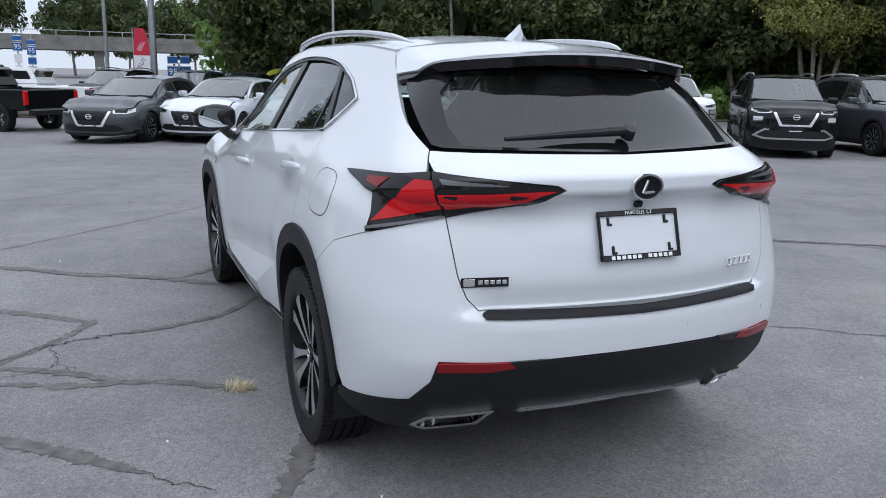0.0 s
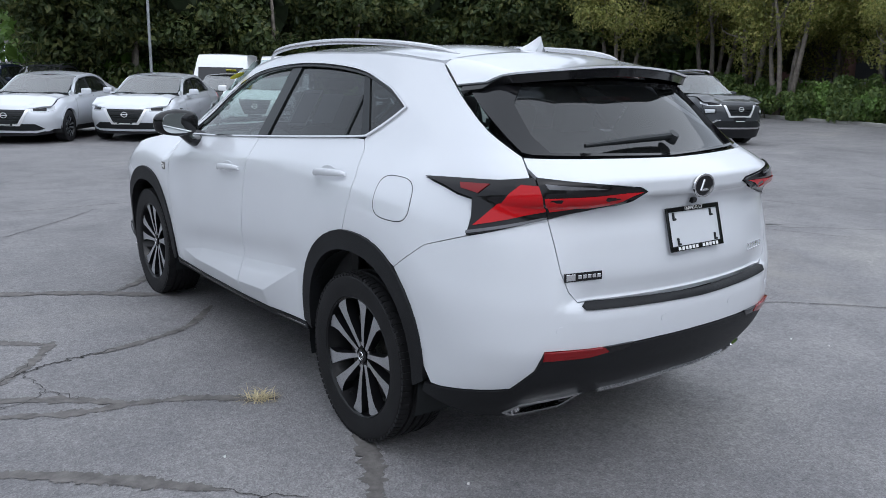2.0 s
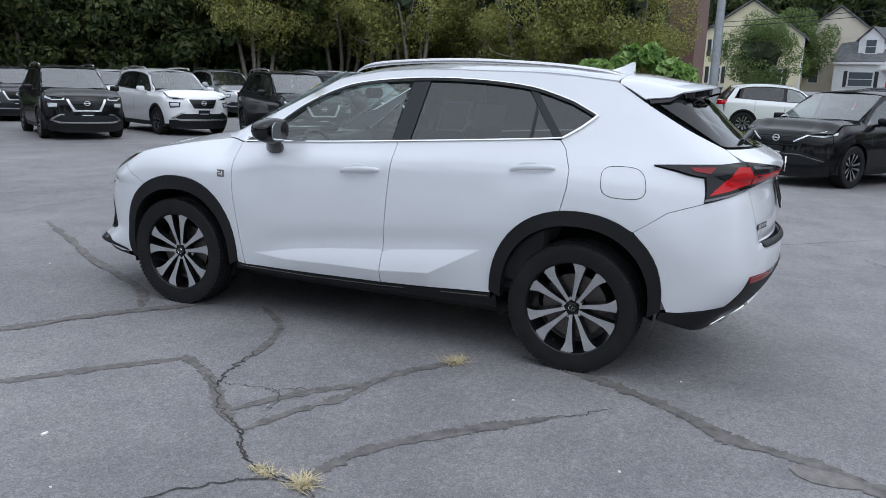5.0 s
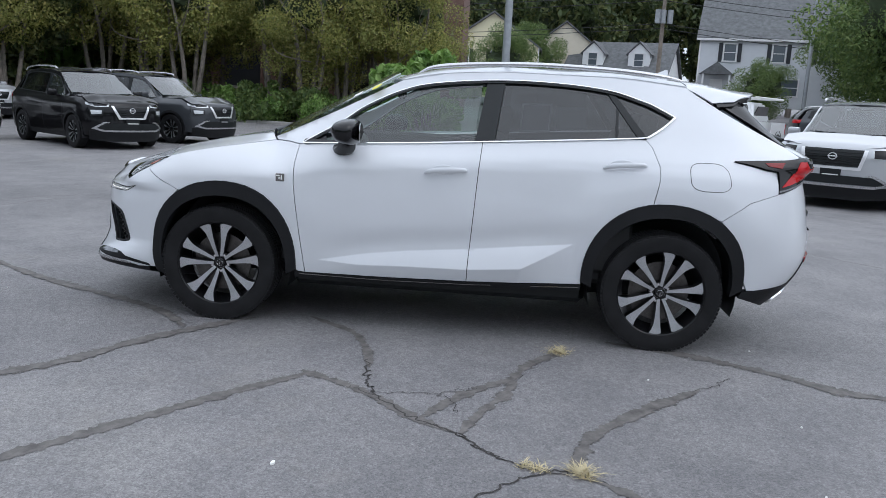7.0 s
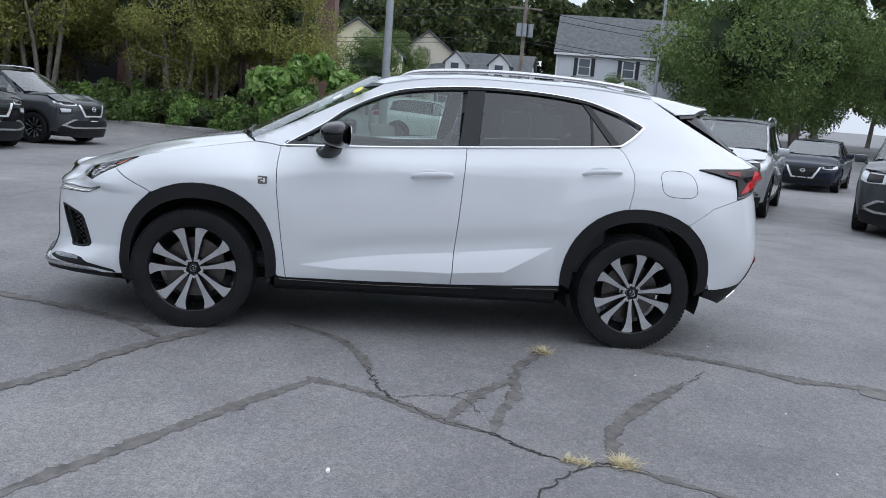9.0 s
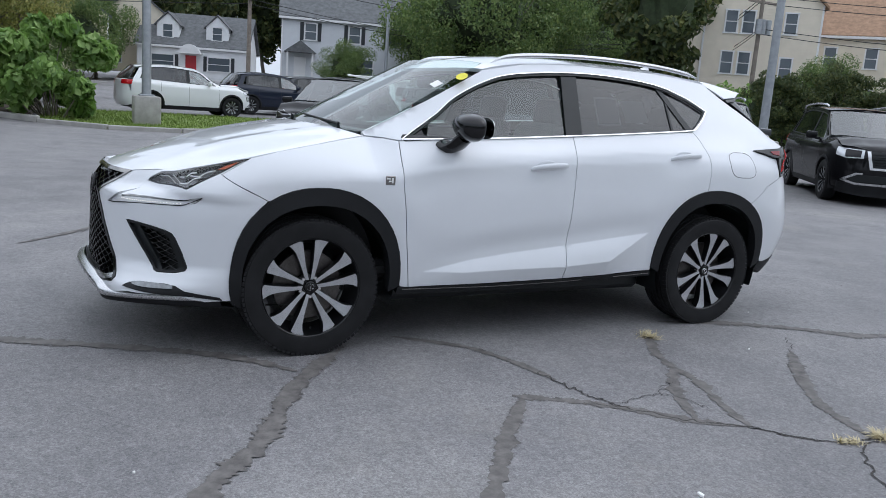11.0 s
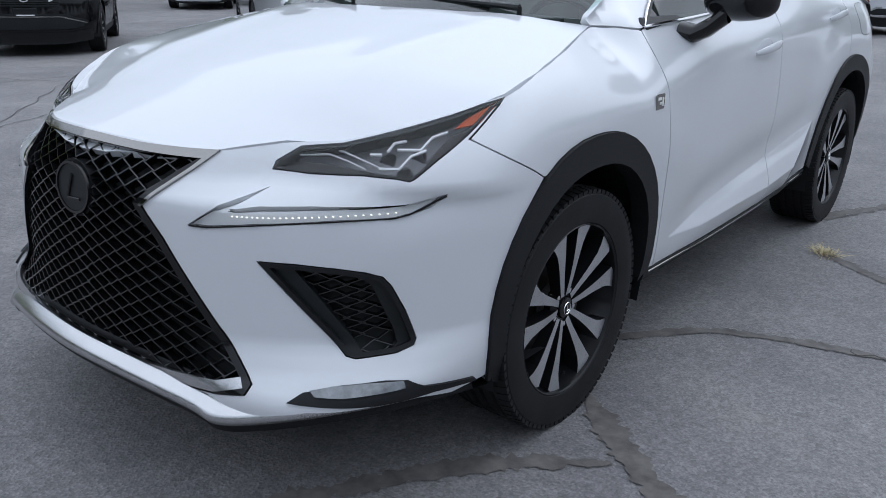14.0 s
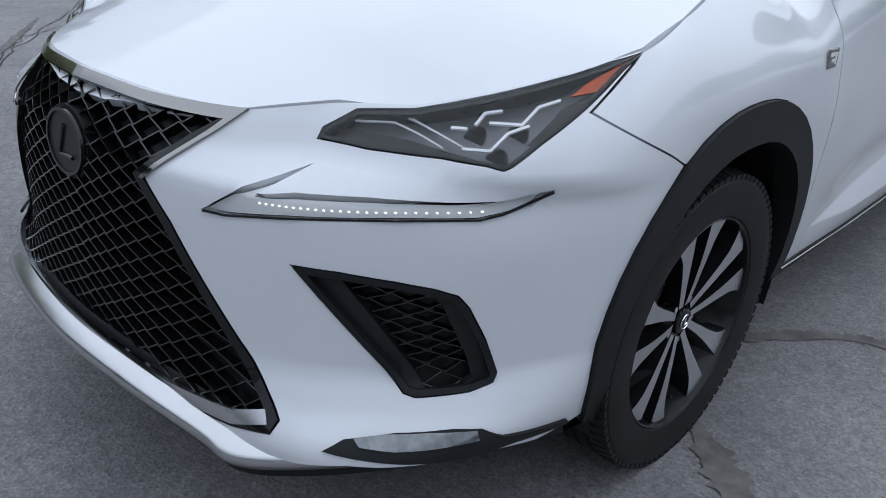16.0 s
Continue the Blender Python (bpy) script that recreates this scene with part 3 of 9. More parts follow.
r_ys = hermite((.2, -1.98), (.30, -2.10), (.40, -2.20), (.50, -2.262), (.60, -2.292), (.72, -2.288), (.84, -2.268), (.95, -2.245), (1.05, -2.222), (1.085, -2.232), (1.11, -2.262), (1.15, -2.262), (1.20, -2.19), (1.24, -2.105), (1.45, -1.87), (1.53, -1.78))


def main_rear(u, z):
    k = step01(.48, .64, np.abs(u))
    return r_yc(z) * (1 - k) + r_ys(z) * k + 0.24 * np.abs(u) ** 2


class MainBody(Body):
    def width(self, y, z):
        w = super().width(y, z)
        # the sharp wedge low on the doors
        up, low = (np.interp(y, *zip(*c)) for c in (CREASE_UP, CREASE_LOW))
        w = w + 0.34 * (up - np.clip(z, low, up)) * np.clip((z - .27) / (low - .27), 0, 1) - 0.012 * np.exp(-((z - up - .05) / .07) ** 2) * step01(-.98, -.6, y) * (1 - step01(.45, .8, y))
        # crease above the door handles, fading out over the front wheel
        fold = np.interp(y, (-1.7, -1.2, -.1, .75), (1.128, 1.112, 1.062, 1.02))
        w = w - 0.0030 * np.clip((fold - z) / .030, 0, 1) * np.exp(-(np.maximum(0, fold - .03 - z) / .11) ** 2) * step01(-1.85, -1.6, y) * (1 - step01(.35, .85, y))
        # swollen shoulders over the wheels
        for c in (1.31, -1.33):
            r = np.hypot((y - c) / .62, (z - .42) / .62)
            w = w + 0.012 * np.exp(-((r - .93) / .2) ** 2) * step01(.55, .8, z)
        return w


B = MainBody(main_side, main_front, main_rear, n=9.0)
qy = B.q


def arch(c, zc, a, b, z0, z1, p=2.2, n=26):
    """An arch over a wheel as (q, z), from its front foot at height z0 to its rear foot at z1."""
    out = []
    t0, t1 = math.asin(max(-1, (z0 - zc) / b)), PI - math.asin(max(-1, (z1 - zc) / b))
    for i in range(n + 1):
        t = t0 + (t1 - t0) * i / n
        k = (abs(math.cos(t)) ** p + abs(math.sin(t)) ** p) ** (-1 / p)
        out.append((c + a * k * math.cos(t), zc + b * k * math.sin(t)))
    return out


def sq(pts):
    """(y, z) points of the flank as (q, z); u is taken as the full half-width."""
    return [(qy(.90, y), z) for y, z in pts]


AF_OUT = arch(1.305, .37, .452, .488, .285, .345)
AF_IN = arch(1.305, .36, .392, .412, .255, .315)
AR_OUT = arch(-1.325, .40, .468, .478, .39, .40)
AR_IN = arch(-1.325, .385, .402, .415, .36, .36)
SILL_Z = 0.335
GAP_F = [(.795, SILL_Z - .005), (.83, .57), (.868, .87), (.872, 1.0), (.862, 1.096)]
GAP_M = [(-.185, SILL_Z + .01), (-.19, .50), (-.203, .70), (-.22, 1.0), (-.232, 1.166)]
GAP_R = [(-1.235, .872), (-1.262, 1.0), (-1.262, 1.09), (-1.22, 1.19), (-1.178, 1.232)]
DLO_TOP = spline([(.846, 1.101), (.63, 1.235), (.49, 1.338), (.29, 1.437), (.09, 1.493), (-.29, 1.530), (-.65, 1.530), (-.956, 1.503), (-1.15, 1.452), (-1.30, 1.403), (-1.402, 1.365)], 5)
BELT = [(.846, 1.101), (.27, 1.133), (-.23, 1.168), (-.75, 1.206), (-1.10, 1.233), (-1.19, 1.243), (-1.402, 1.365)]

h_zc = hermite((.8, 1.195), (1.04, 1.168), (1.33, 1.117), (1.64, 1.050), (1.8, 1.008), (1.95, .962), (2.06, .928), (2.15, .898), (2.24, .862), (2.32, .80))
h_d = hermite((.8, .085), (1.02, .078), (1.64, .052), (1.85, .085), (2.0, .13), (2.2, .14))


def hood_z(x, y):
    a = np.abs(x)
    ridge = .006 * np.exp(-((a - (.40 + .10 * (1.9 - y))) / .09) ** 2) * step01(2.1, 1.8, y) * step01(.95, 1.2, y)
    return h_zc(y) - h_d(y) * (a / .8) ** 2.2 + ridge


def hood_edge(x, y):
    """Where the bonnet's edge meets the body's surface near a plan point."""
    return tuple(B.raw(np.array([qy(abs(x), y)]), np.array([float(hood_z(x, y)) - .003]))[0])


# flank panels
hood_seam = [(1.02, 1.108), (1.33, 1.063), (1.643, .989)]
fender = (sq(GAP_F[::-1]) + [(qy(.9, .84), .335)] + [p for p in sq(AF_OUT)[::-1] if p[0] < B.q(.9, 1.57)]
          + B.loop((.915, 1.575, .790), (.91, 1.62, .815), (.86, 1.80, .905), (.838, 1.648, .986)) + B.loop(*[(u, y, float(hood_z(u, y)) - .003) for u, y in ((.806, 1.49), (.775, 1.33), (.738, 1.18), (.70, 1.028))], (.72, .94, 1.106)))
pair("front_fender", B.panel(fender, gap=.0022), WHITE, MAIN)
door_f = sq(GAP_F) + sq([(.846, 1.101), (.27, 1.133), (-.232, 1.166)]) + sq(GAP_M[::-1]) + sq([(.3, SILL_Z)])
FOLDS = [[(y, z + d) for y, z in c] for c in (CREASE_UP, CREASE_LOW) for d in (.004, -.004)]
DOORS_F = pair("front_door", B.panel(door_f, gap=.0022, h=.024, lines=FOLDS), WHITE, MAIN)
cut = [p for p in sq(AR_OUT) if p[0] > -1.236 and p[1] > .40]
door_r = sq(GAP_M) + sq([(-.75, 1.206), (-1.10, 1.231)]) + sq(GAP_R[::-1]) + cut[::-1] + sq([(-.862, .37)])
DOORS_R = pair("rear_door", B.panel(door_r, gap=.0022, h=.024, lines=FOLDS), WHITE, MAIN)

BUMP_SEAM = B.loop((.795, -1.904, .966)) + sq([(-1.78, .91), (-1.614, .80)])
cut2 = [p for p in sq(AR_OUT) if p[0] < -1.236 and p[0] > qy(.9, -1.61) and p[1] > .6]
quarter = (sq(GAP_R) + sq([(-1.19, 1.243), (-1.402, 1.365)]) + sq(DLO_TOP[::-1])[1:28]
           + [(-.29, 1.583), (-.95, 1.581)] + B.loop((.54, -1.42, 1.546), (.60, -1.56, 1.462), (.66, -1.72, 1.38), (.69, -1.86, 1.31), (.645, -2.0, 1.232), (.655, -2.045, 1.172),
           (.70, -1.95, 1.158), (.765, -1.72, 1.142), (.775, -1.655, 1.135), (.79, -1.766, 1.115), (.805, -1.859, 1.096), (.80, -1.93, 1.088), (.797, -1.922, 1.03)) + BUMP_SEAM + cut2[::-1])
pair("rear_quarter_panel", B.panel(quarter, gap=.0018, h=.026), WHITE, MAIN)
apillar = sq(DLO_TOP[:26]) + [(-.29, 1.583), (0, 1.56), (.286, 1.504), (.65, 1.313), (.98, 1.153), (1.035, 1.130), (1.022, 1.111), (.94, 1.108), (.866, 1.10)]
pair("windscreen_pillar", B.panel(apillar, gap=.0012), WHITE, MAIN)

# rear bumper, tailgate
TG_SIDE = B.loop((.622, -2.10, 1.041), (.612, -2.13, .95), (.598, -2.15, .86), (.575, -2.17, .79), (.54, -2.18, .752))
bump_r = B.both((0, -2.3, .745), (.54, -2.18, .752)) [0:0]
half = ([(-B.qf, .743)] + TG_SIDE[::-1] + BUMP_SEAM + [p for p in sq(AR_OUT) if p[0] < qy(.9, -1.618) and p[1] > .42]
        + B.loop((.845, -1.79, .40), (.83, -1.83, .40), (.70, -2.04, .435), (.665, -2.12, .515), (.66, -2.16, .590), (.40, -2.24, .592), (.2, -2.27, .598)) + [(-B.qf, .60)])
bump_r = half + [(-2 * B.qf - q, z) for q, z in half[::-1] if abs(q + B.qf) > 1e-4]
panel_part("rear_bumper", B.panel(bump_r, gap=.0009), WHITE, MAIN, "pearl white rear bumper skin")
half = ([(-B.qf, .597)] + B.loop((.2, -2.27, .595), (.40, -2.24, .589), (.66, -2.16, .587), (.668, -2.12, .512), (.703, -2.04, .432), (.83, -1.83, .397), (.86, -1.77, .395), (.85, -1.75, .355),
        (.78, -1.95, .295), (.70, -2.02, .282), (.53, -2.12, .312), (.455, -2.17, .368), (.41, -2.2, .390)) + [(-B.qf, .410)])
diff = half + [(-2 * B.qf - q, z) for q, z in half[::-1] if abs(q + B.qf) > 1e-4]
EXH = B.loop((.705, -2.02, .322), (.66, -2.06, .368), (.48, -2.17, .396), (.525, -2.13, .330), (.675, -2.03, .300))
panel_part("rear_valance", B.panel(diff, [EXH, [(-2 * B.qf - q, z) for q, z in EXH]], out=.006, depth=.04), BLACK_PLASTIC, MAIN, "matt black lower rear bumper")
for s in (0, 1):
    ring = inset(EXH, -.006)
    vf = B.panel(ring, [inset(EXH, .007)], h=.02, out=.016, depth=.05)
    inn = B.panel(EXH, h=.03, out=-.06, depth=0)
    panel_part("exhaust_finisher", vf if s == 0 else mirrored(vf), CHROME, MAIN, "angular chrome exhaust finisher")
    panel_part("exhaust_opening", inn if s == 0 else mirrored(inn), SATIN_BLACK, MAIN, "dark exhaust opening")
strip = B.both((0, -2.25, .416), (.40, -2.2, .396), (.395, -2.2, .387), (0, -2.25, .407))
panel_part("valance_strip", B.panel(strip, h=.02, out=.016, depth=.02), SATIN_SILVER, MAIN, "thin silver strip on the rear valance")
REFL = B.loop((.655, -2.15, .588), (.45, -2.23, .592), (.43, -2.23, .575), (.50, -2.2, .562), (.66, -2.15, .558))
pair("rear_reflector", B.panel(REFL, h=.02, out=.010, depth=.012), DEEP_RED, MAIN, "long red bumper reflector")
REFL2 = B.loop((.455, -2.23, .593), (.33, -2.25, .597), (.36, -2.25, .575), (.44, -2.23, .570))
pair("reflector_trim", B.panel(REFL2, h=.02, out=.008, depth=.01), BLACK_GLOSS, MAIN)
stepl = B.both((0, -2.3, .744), (.52, -2.2, .750), (.535, -2.2, .744), (.52, -2.2, .730), (0, -2.3, .722))
panel_part("bumper_step_pad", B.panel(stepl, h=.02, out=.006, depth=.01), BLACK_PLASTIC, MAIN, "ribbed dark bumper step pad")
for u in (.62, .20):
    for s in (1, -1):
        q0, z0 = qy(u, main_rear(u, .66)), .662 if u > .3 else .668
        ring = [(q0 + .014 * math.cos(2 * PI * k / 16), z0 + .014 * math.sin(2 * PI * k / 16)) for k in range(16)]
        vf = B.panel(ring, h=.01, out=.0015, depth=.003)
        panel_part("parking_sensor", vf if s > 0 else mirrored(vf), WHITE, MAIN)

GL = dict(bl=(.632, -1.985, 1.236), tl=(.53, -1.73, 1.47))
half = ([(-B.qf, .752)] + TG_SIDE[::-1] + B.loop((.625, -2.1, 1.05), (.640, -2.07, 1.168), (.645, -2.02, 1.20), (.640, -1.995, 1.230)) + [(-B.qf, 1.222)])
tail = half + [(-2 * B.qf - q, z) for q, z in half[::-1] if abs(q + B.qf) > 1e-4]
LAMP_IN = B.loop((.622, -2.10, 1.036), (.645, -2.055, 1.174), (.50, -2.16, 1.158), (.31, -2.235, 1.137), (.285, -2.24, 1.124), (.33, -2.23, 1.108))
GATE = panel_part("tailgate", B.panel(tail, [LAMP_IN, [(-2 * B.qf - q, z) for q, z in LAMP_IN]], gap=.002, h=.024), WHITE, MAIN)

# rear glass with its black band, spoiler
half = ([(-B.qf, 1.226)] + B.loop((.60, -2.0, 1.238), (.635, -1.985, 1.245), (.655, -1.84, 1.345), (.61, -1.66, 1.44), (.50, -1.73, 1.49)) + [(-B.qf, 1.505)])
rg = half + [(-2 * B.qf - q, z) for q, z in half[::-1] if abs(q + B.qf) > 1e-4]
g_in = [(-B.qf, 1.236)] + B.loop((.54, -2.03, 1.248), (.555, -1.95, 1.30), (.53, -1.82, 1.41), (.44, -1.76, 1.475)) + [(-B.qf, 1.49)]
g_in = g_in + [(-2 * B.qf - q, z) for q, z in g_in[::-1] if abs(q + B.qf) > 1e-4]
panel_part("rear_window_surround", B.panel(rg, [g_in], gap=.002, out=-.002), BLACK_GLOSS, MAIN, "gloss black rear window surround")
panel_part("rear_window", B.panel(inset(g_in, -.012), out=-.018, depth=0), GLASS_DARK, MAIN, "dark tinted rear window")


def roof_z(x, y):
    w = c_wr(y)
    t = c_zr(y) + 0.05 * (1 - np.minimum(np.abs(x) / w, 1.15) ** 2) + 0.004
    return np.minimum(t, screen_z(x, y) + 0.004 - 0.02 * np.maximum(0, y - .45))


def screen_z(x, y):
    return 1.135 + 0.535 * (1.19 - y - 0.40 * x * x)


roof_l = [(-.582, .285), (-.577, 0), (-.582, -.4), (-.577, -.95), (-.542, -1.42)]
roof = roof_l + [(x * -1, y) for x, y in roof_l[::-1]] + [(x, .415 - .39 * x * x) for x in (.45, .3, .15, 0, -.15, -.3, -.45)]
panel_part("roof", sheet(roof, roof_z, gap=.001), WHITE, MAIN)
spl = [(-.540, -1.425), (-.595, -1.57), (-.565, -1.70), (-.50, -1.80), (-.30, -1.875), (0, -1.90)]
spoil = spl + [(-x, y) for x, y in spl[-2::-1]]


def spoil_z(x, y):
    t = step01(-1.42, -1.9, y)
    side = step01(.50, .64, np.abs(x))
    return 1.604 - 0.048 * np.abs(x) / .55 * np.abs(x) / .55 - .055 * t - .095 * side


SP = panel_part("roof_spoiler", sheet(spoil, spoil_z, gap=.0015, depth=.008), WHITE, MAIN, "white roof spoiler over the rear window")
und = [(-.50, -1.55), (-.60, -1.60), (-.575, -1.695), (-.493, -1.793), (-.297, -1.868), (0, -1.893)]
und = und + [(-x, y) for x, y in und[-2::-1]]
panel_part("spoiler_underside", sheet(und, lambda x, y: spoil_z(x, y) - .012, depth=.03), BLACK_GLOSS, MAIN, "gloss black spoiler underside")
bm = bmesh.new()
box(bm, (0, -1.868, 1.512), (.30, .02, .014), .004)
part("high_stop_lamp", bm, DEEP_RED, MAIN, "dim high-level stop lamp")

# bonnet, windscreen
hl = [hood_edge(-x, y)[:2] for x, y in ((.700, 1.028), (.738, 1.18), (.775, 1.33), (.806, 1.49), (.834, 1.643), (.80, 1.70), (.73, 1.79), (.66, 1.88), (.58, 1.955), (.50, 2.035), (.40, 2.155))]
front_curve = [(x, 2.280 - .72 * x * x) for x in (-.3, -.2, -.1, 0, .1, .2, .3)]
hood = hl + front_curve + [(-x, y) for x, y in hl[::-1]] + [(x, 1.19 - .33 * x * x) for x in (.6, .45, .3, .15, 0, -.15, -.3, -.45, -.6)]
panel_part("bonnet", sheet(hood, hood_z, gap=.002, h=.026), WHITE, MAIN, "white sculpted bonnet")
ws = [(-.695, 1.015), (-.64, .65), (-.58, .297)] + [(x, .41 - .39 * x * x) for x in (-.45, -.3, -.15, 0, .15, .3, .45)] + [(.58, .297), (.64, .65), (.695, 1.015)] + [(x, 1.205 - .39 * x * x) for x in (.5, .25, 0, -.25, -.5)]
panel_part("windscreen", sheet(ws, lambda x, y: screen_z(x, y) + .002, depth=.004), GLASS_CLEAR, MAIN, "clear windscreen with stickers")
cowl = [(-.60, 1.06), (-.4, 1.13), (0, 1.185), (.4, 1.13), (.60, 1.06), (.60, 1.0), (.3, 1.10), (0, 1.13), (-.3, 1.10), (-.60, 1.0)]
panel_part("cowl_panel", sheet(cowl, lambda x, y: screen_z(x, y) - .03, h=.05), BLACK_PLASTIC, MAIN)
for a, b in (((-.50, 1.095), (.06, 1.125)), ((.14, 1.17), (.58, 1.03))):
    bm = bmesh.new()
    za, zb = (float(screen_z(*p)) + .014 for p in (a, b))
    rod(bm, (*a, za + .01), (*b, zb), .010, .005, 8)
    rod(bm, (*a, za - .03), (*a, za + .012), .008, seg=8)
    part("windscreen_wiper", bm, SATIN_BLACK, MAIN)

# side glass, black pillars, bright trim
n_b = next(i for i, p in enumerate(DLO_TOP) if p[0] < -.19)
glass_f = sq([(.70, 1.111), (.27, 1.135), (-.185, 1.166)]) + sq([p for p in DLO_TOP if -.235 < p[0] < .70][::-1])
pair("front_side_window", B.panel(inset(glass_f, .004), out=-.012, depth=.004), GLASS_SIDE, MAIN, "lightly tinted front side window")
sail = sq([(.846, 1.101), (.70, 1.110)]) + sq([p for p in DLO_TOP if .70 < p[0] < .846][::-1])
pair("mirror_sail", B.panel(sail, out=-.008, h=.02, depth=.01), BLACK_GLOSS, MAIN)
top_r = [p for p in DLO_TOP if -.955 < p[0] < -.335]
glass_r = sq([(-.30, 1.172), (-.75, 1.207), (-1.145, 1.236)]) + sq([(-.945, 1.498)]) + sq(top_r[::-1]) + sq([(-.34, 1.527)])
pair("rear_side_window", B.panel(inset(glass_r, .004), out=-.012, depth=.004), GLASS_DARK, MAIN, "dark tinted rear side window")
top_q = [p for p in DLO_TOP if p[0] < -.985]
glass_q = sq([(-1.185, 1.243), (-1.39, 1.360)]) + sq(top_q[::-1]) + sq([(-.985, 1.493)])
pair("quarter_window", B.panel(inset(glass_q, .004), out=-.012, depth=.004), GLASS_DARK, MAIN, "dark triangular quarter window")
pill = sq([(-.186, 1.166), (-.300, 1.172), (-.342, 1.528), (-.236, 1.526)])
pair("centre_pillar", B.panel(pill, [], out=-.004, depth=.02, h=.03), SATIN_BLACK, MAIN, "satin black door pillar")
for pl in (sq([(-1.14, 1.236), (-1.19, 1.243), (-.99, 1.494), (-.945, 1.500)]), sq([(-1.005, 1.227), (-1.02, 1.229), (-1.02, 1.39), (-1.005, 1.41)])):
    pair("window_divider", B.panel(pl, out=-.006, depth=.01, h=.02), SATIN_BLACK, MAIN)


def trim(name, pts, w, mat, lift=.004, t=.006, label="", close=False):
    """A raised strip along (q, z) points of the flank, on both sides."""
    a = np.array(pts)
    p, n = B.at(a[:, 0], a[:, 1], lift), B.normal(a[:, 0], a[:, 1])
    for s in (1, -1):
        bm = bmesh.new()
        ribbon(bm, [(s * x, y, z) for x, y, z in p], w, t, [(s * x, y, z) for x, y, z in n], close)
        bmesh.ops.recalc_face_normals(bm, faces=bm.faces)
        part(name, bm, mat, MAIN, label)


belt_fine = spline(BELT[:-1], 5)
trim("belt_moulding", sq(belt_fine), .008, CHROME, label="bright belt moulding under the windows")
trim("window_moulding", sq(DLO_TOP), .007, CHROME, label="bright moulding over the windows")
trim("window_moulding", sq(spline([(-1.19, 1.243), (-1.30, 1.302), (-1.402, 1.365)], 4)), .013, CHROME)
trim("window_seal", sq([(y, z - .011) for y, z in DLO_TOP[1:-2]]), .012, SATIN_BLACK, lift=-.003)

# wheel-arch trim, sills
for nm, o, i in (("front_arch_trim", AF_OUT, AF_IN), ("rear_arch_trim", AR_OUT, AR_IN)):
    pair(nm, B.panel(sq(o) + sq(i[::-1]), h=.022, out=.010, depth=.06), BLACK_PLASTIC, MAIN, "matt black wheel-arch trim")
sill = sq([(.86, .335), (.80, .332), (.3, .332), (-.19, .343), (-.862, .365), (-.862, .335), (-.19, .312), (.3, .300), (.86, .298)])
pair("sill_trim", B.panel(sill, out=.004, h=.03, depth=.06), BLACK_PLASTIC, MAIN, "matt black sill trim")
trim("sill_strip", sq([(.83, .322), (.3, .318), (-.19, .329), (-.85, .352)]), .006, DARK_CHROME, lift=.004, t=.003)
under = sq([(.90, .30), (.3, .30), (-.19, .31), (-.9, .34), (-.9, .20), (.90, .20)])
pair("sill_underside", B.panel(under, out=-.22, h=.08, depth=0), SATIN_BLACK, MAIN)
for c, a in ((1.305, .40), (-1.325, .41)):
    for s in (-1, 1):
        bm = bmesh.new()
        rings = lathe(bm, [(s * .885, .425), (s * .55, .43), (s * .52, .3), (s * .50, .05)], 40)
        bmesh.ops.delete(bm, geom=[v for v in bm.verts if v.co.z < -.17], context="VERTS")
        bmesh.ops.translate(bm, vec=(0, c, .37), verts=bm.verts)
        part("wheel_arch_liner", bm, SATIN_BLACK, MAIN)
bm = bmesh.new()
box(bm, (0, 0, .29), (1.50, 1.80, .13), .03)
box(bm, (0, -1.80, .40), (1.10, .30, .10), .03)
box(bm, (0, 1.95, .30), (1.20, .45, .10), .03)
box(bm, (0, .15, .27), (.9, 3.1, .09), .02)
part("underbody", bm, SATIN_BLACK, MAIN, "dark underbody")

# fuel flap, handles, badges
fl = [(qy(.9, -1.555 + .117 * math.copysign(abs(math.cos(t)) ** .62, math.cos(t))), 1.043 + .079 * math.copysign(abs(math.sin(t)) ** .62, math.sin(t))) for t in np.linspace(0, 2 * PI, 41)[:-1]]
panel_part("fuel_flap", B.panel(inset(fl, .003), h=.02, out=.0012, depth=.004), WHITE, MAIN)
a = np.array(fl)
bm = bmesh.new()
ribbon(bm, [tuple(p) for p in B.at(a[:, 0], a[:, 1], -.001)], .0035, .0016, [tuple(p) for p in B.normal(a[:, 0], a[:, 1])], True)
part("fuel_flap_gap", bm, LABEL_BLACK, MAIN)


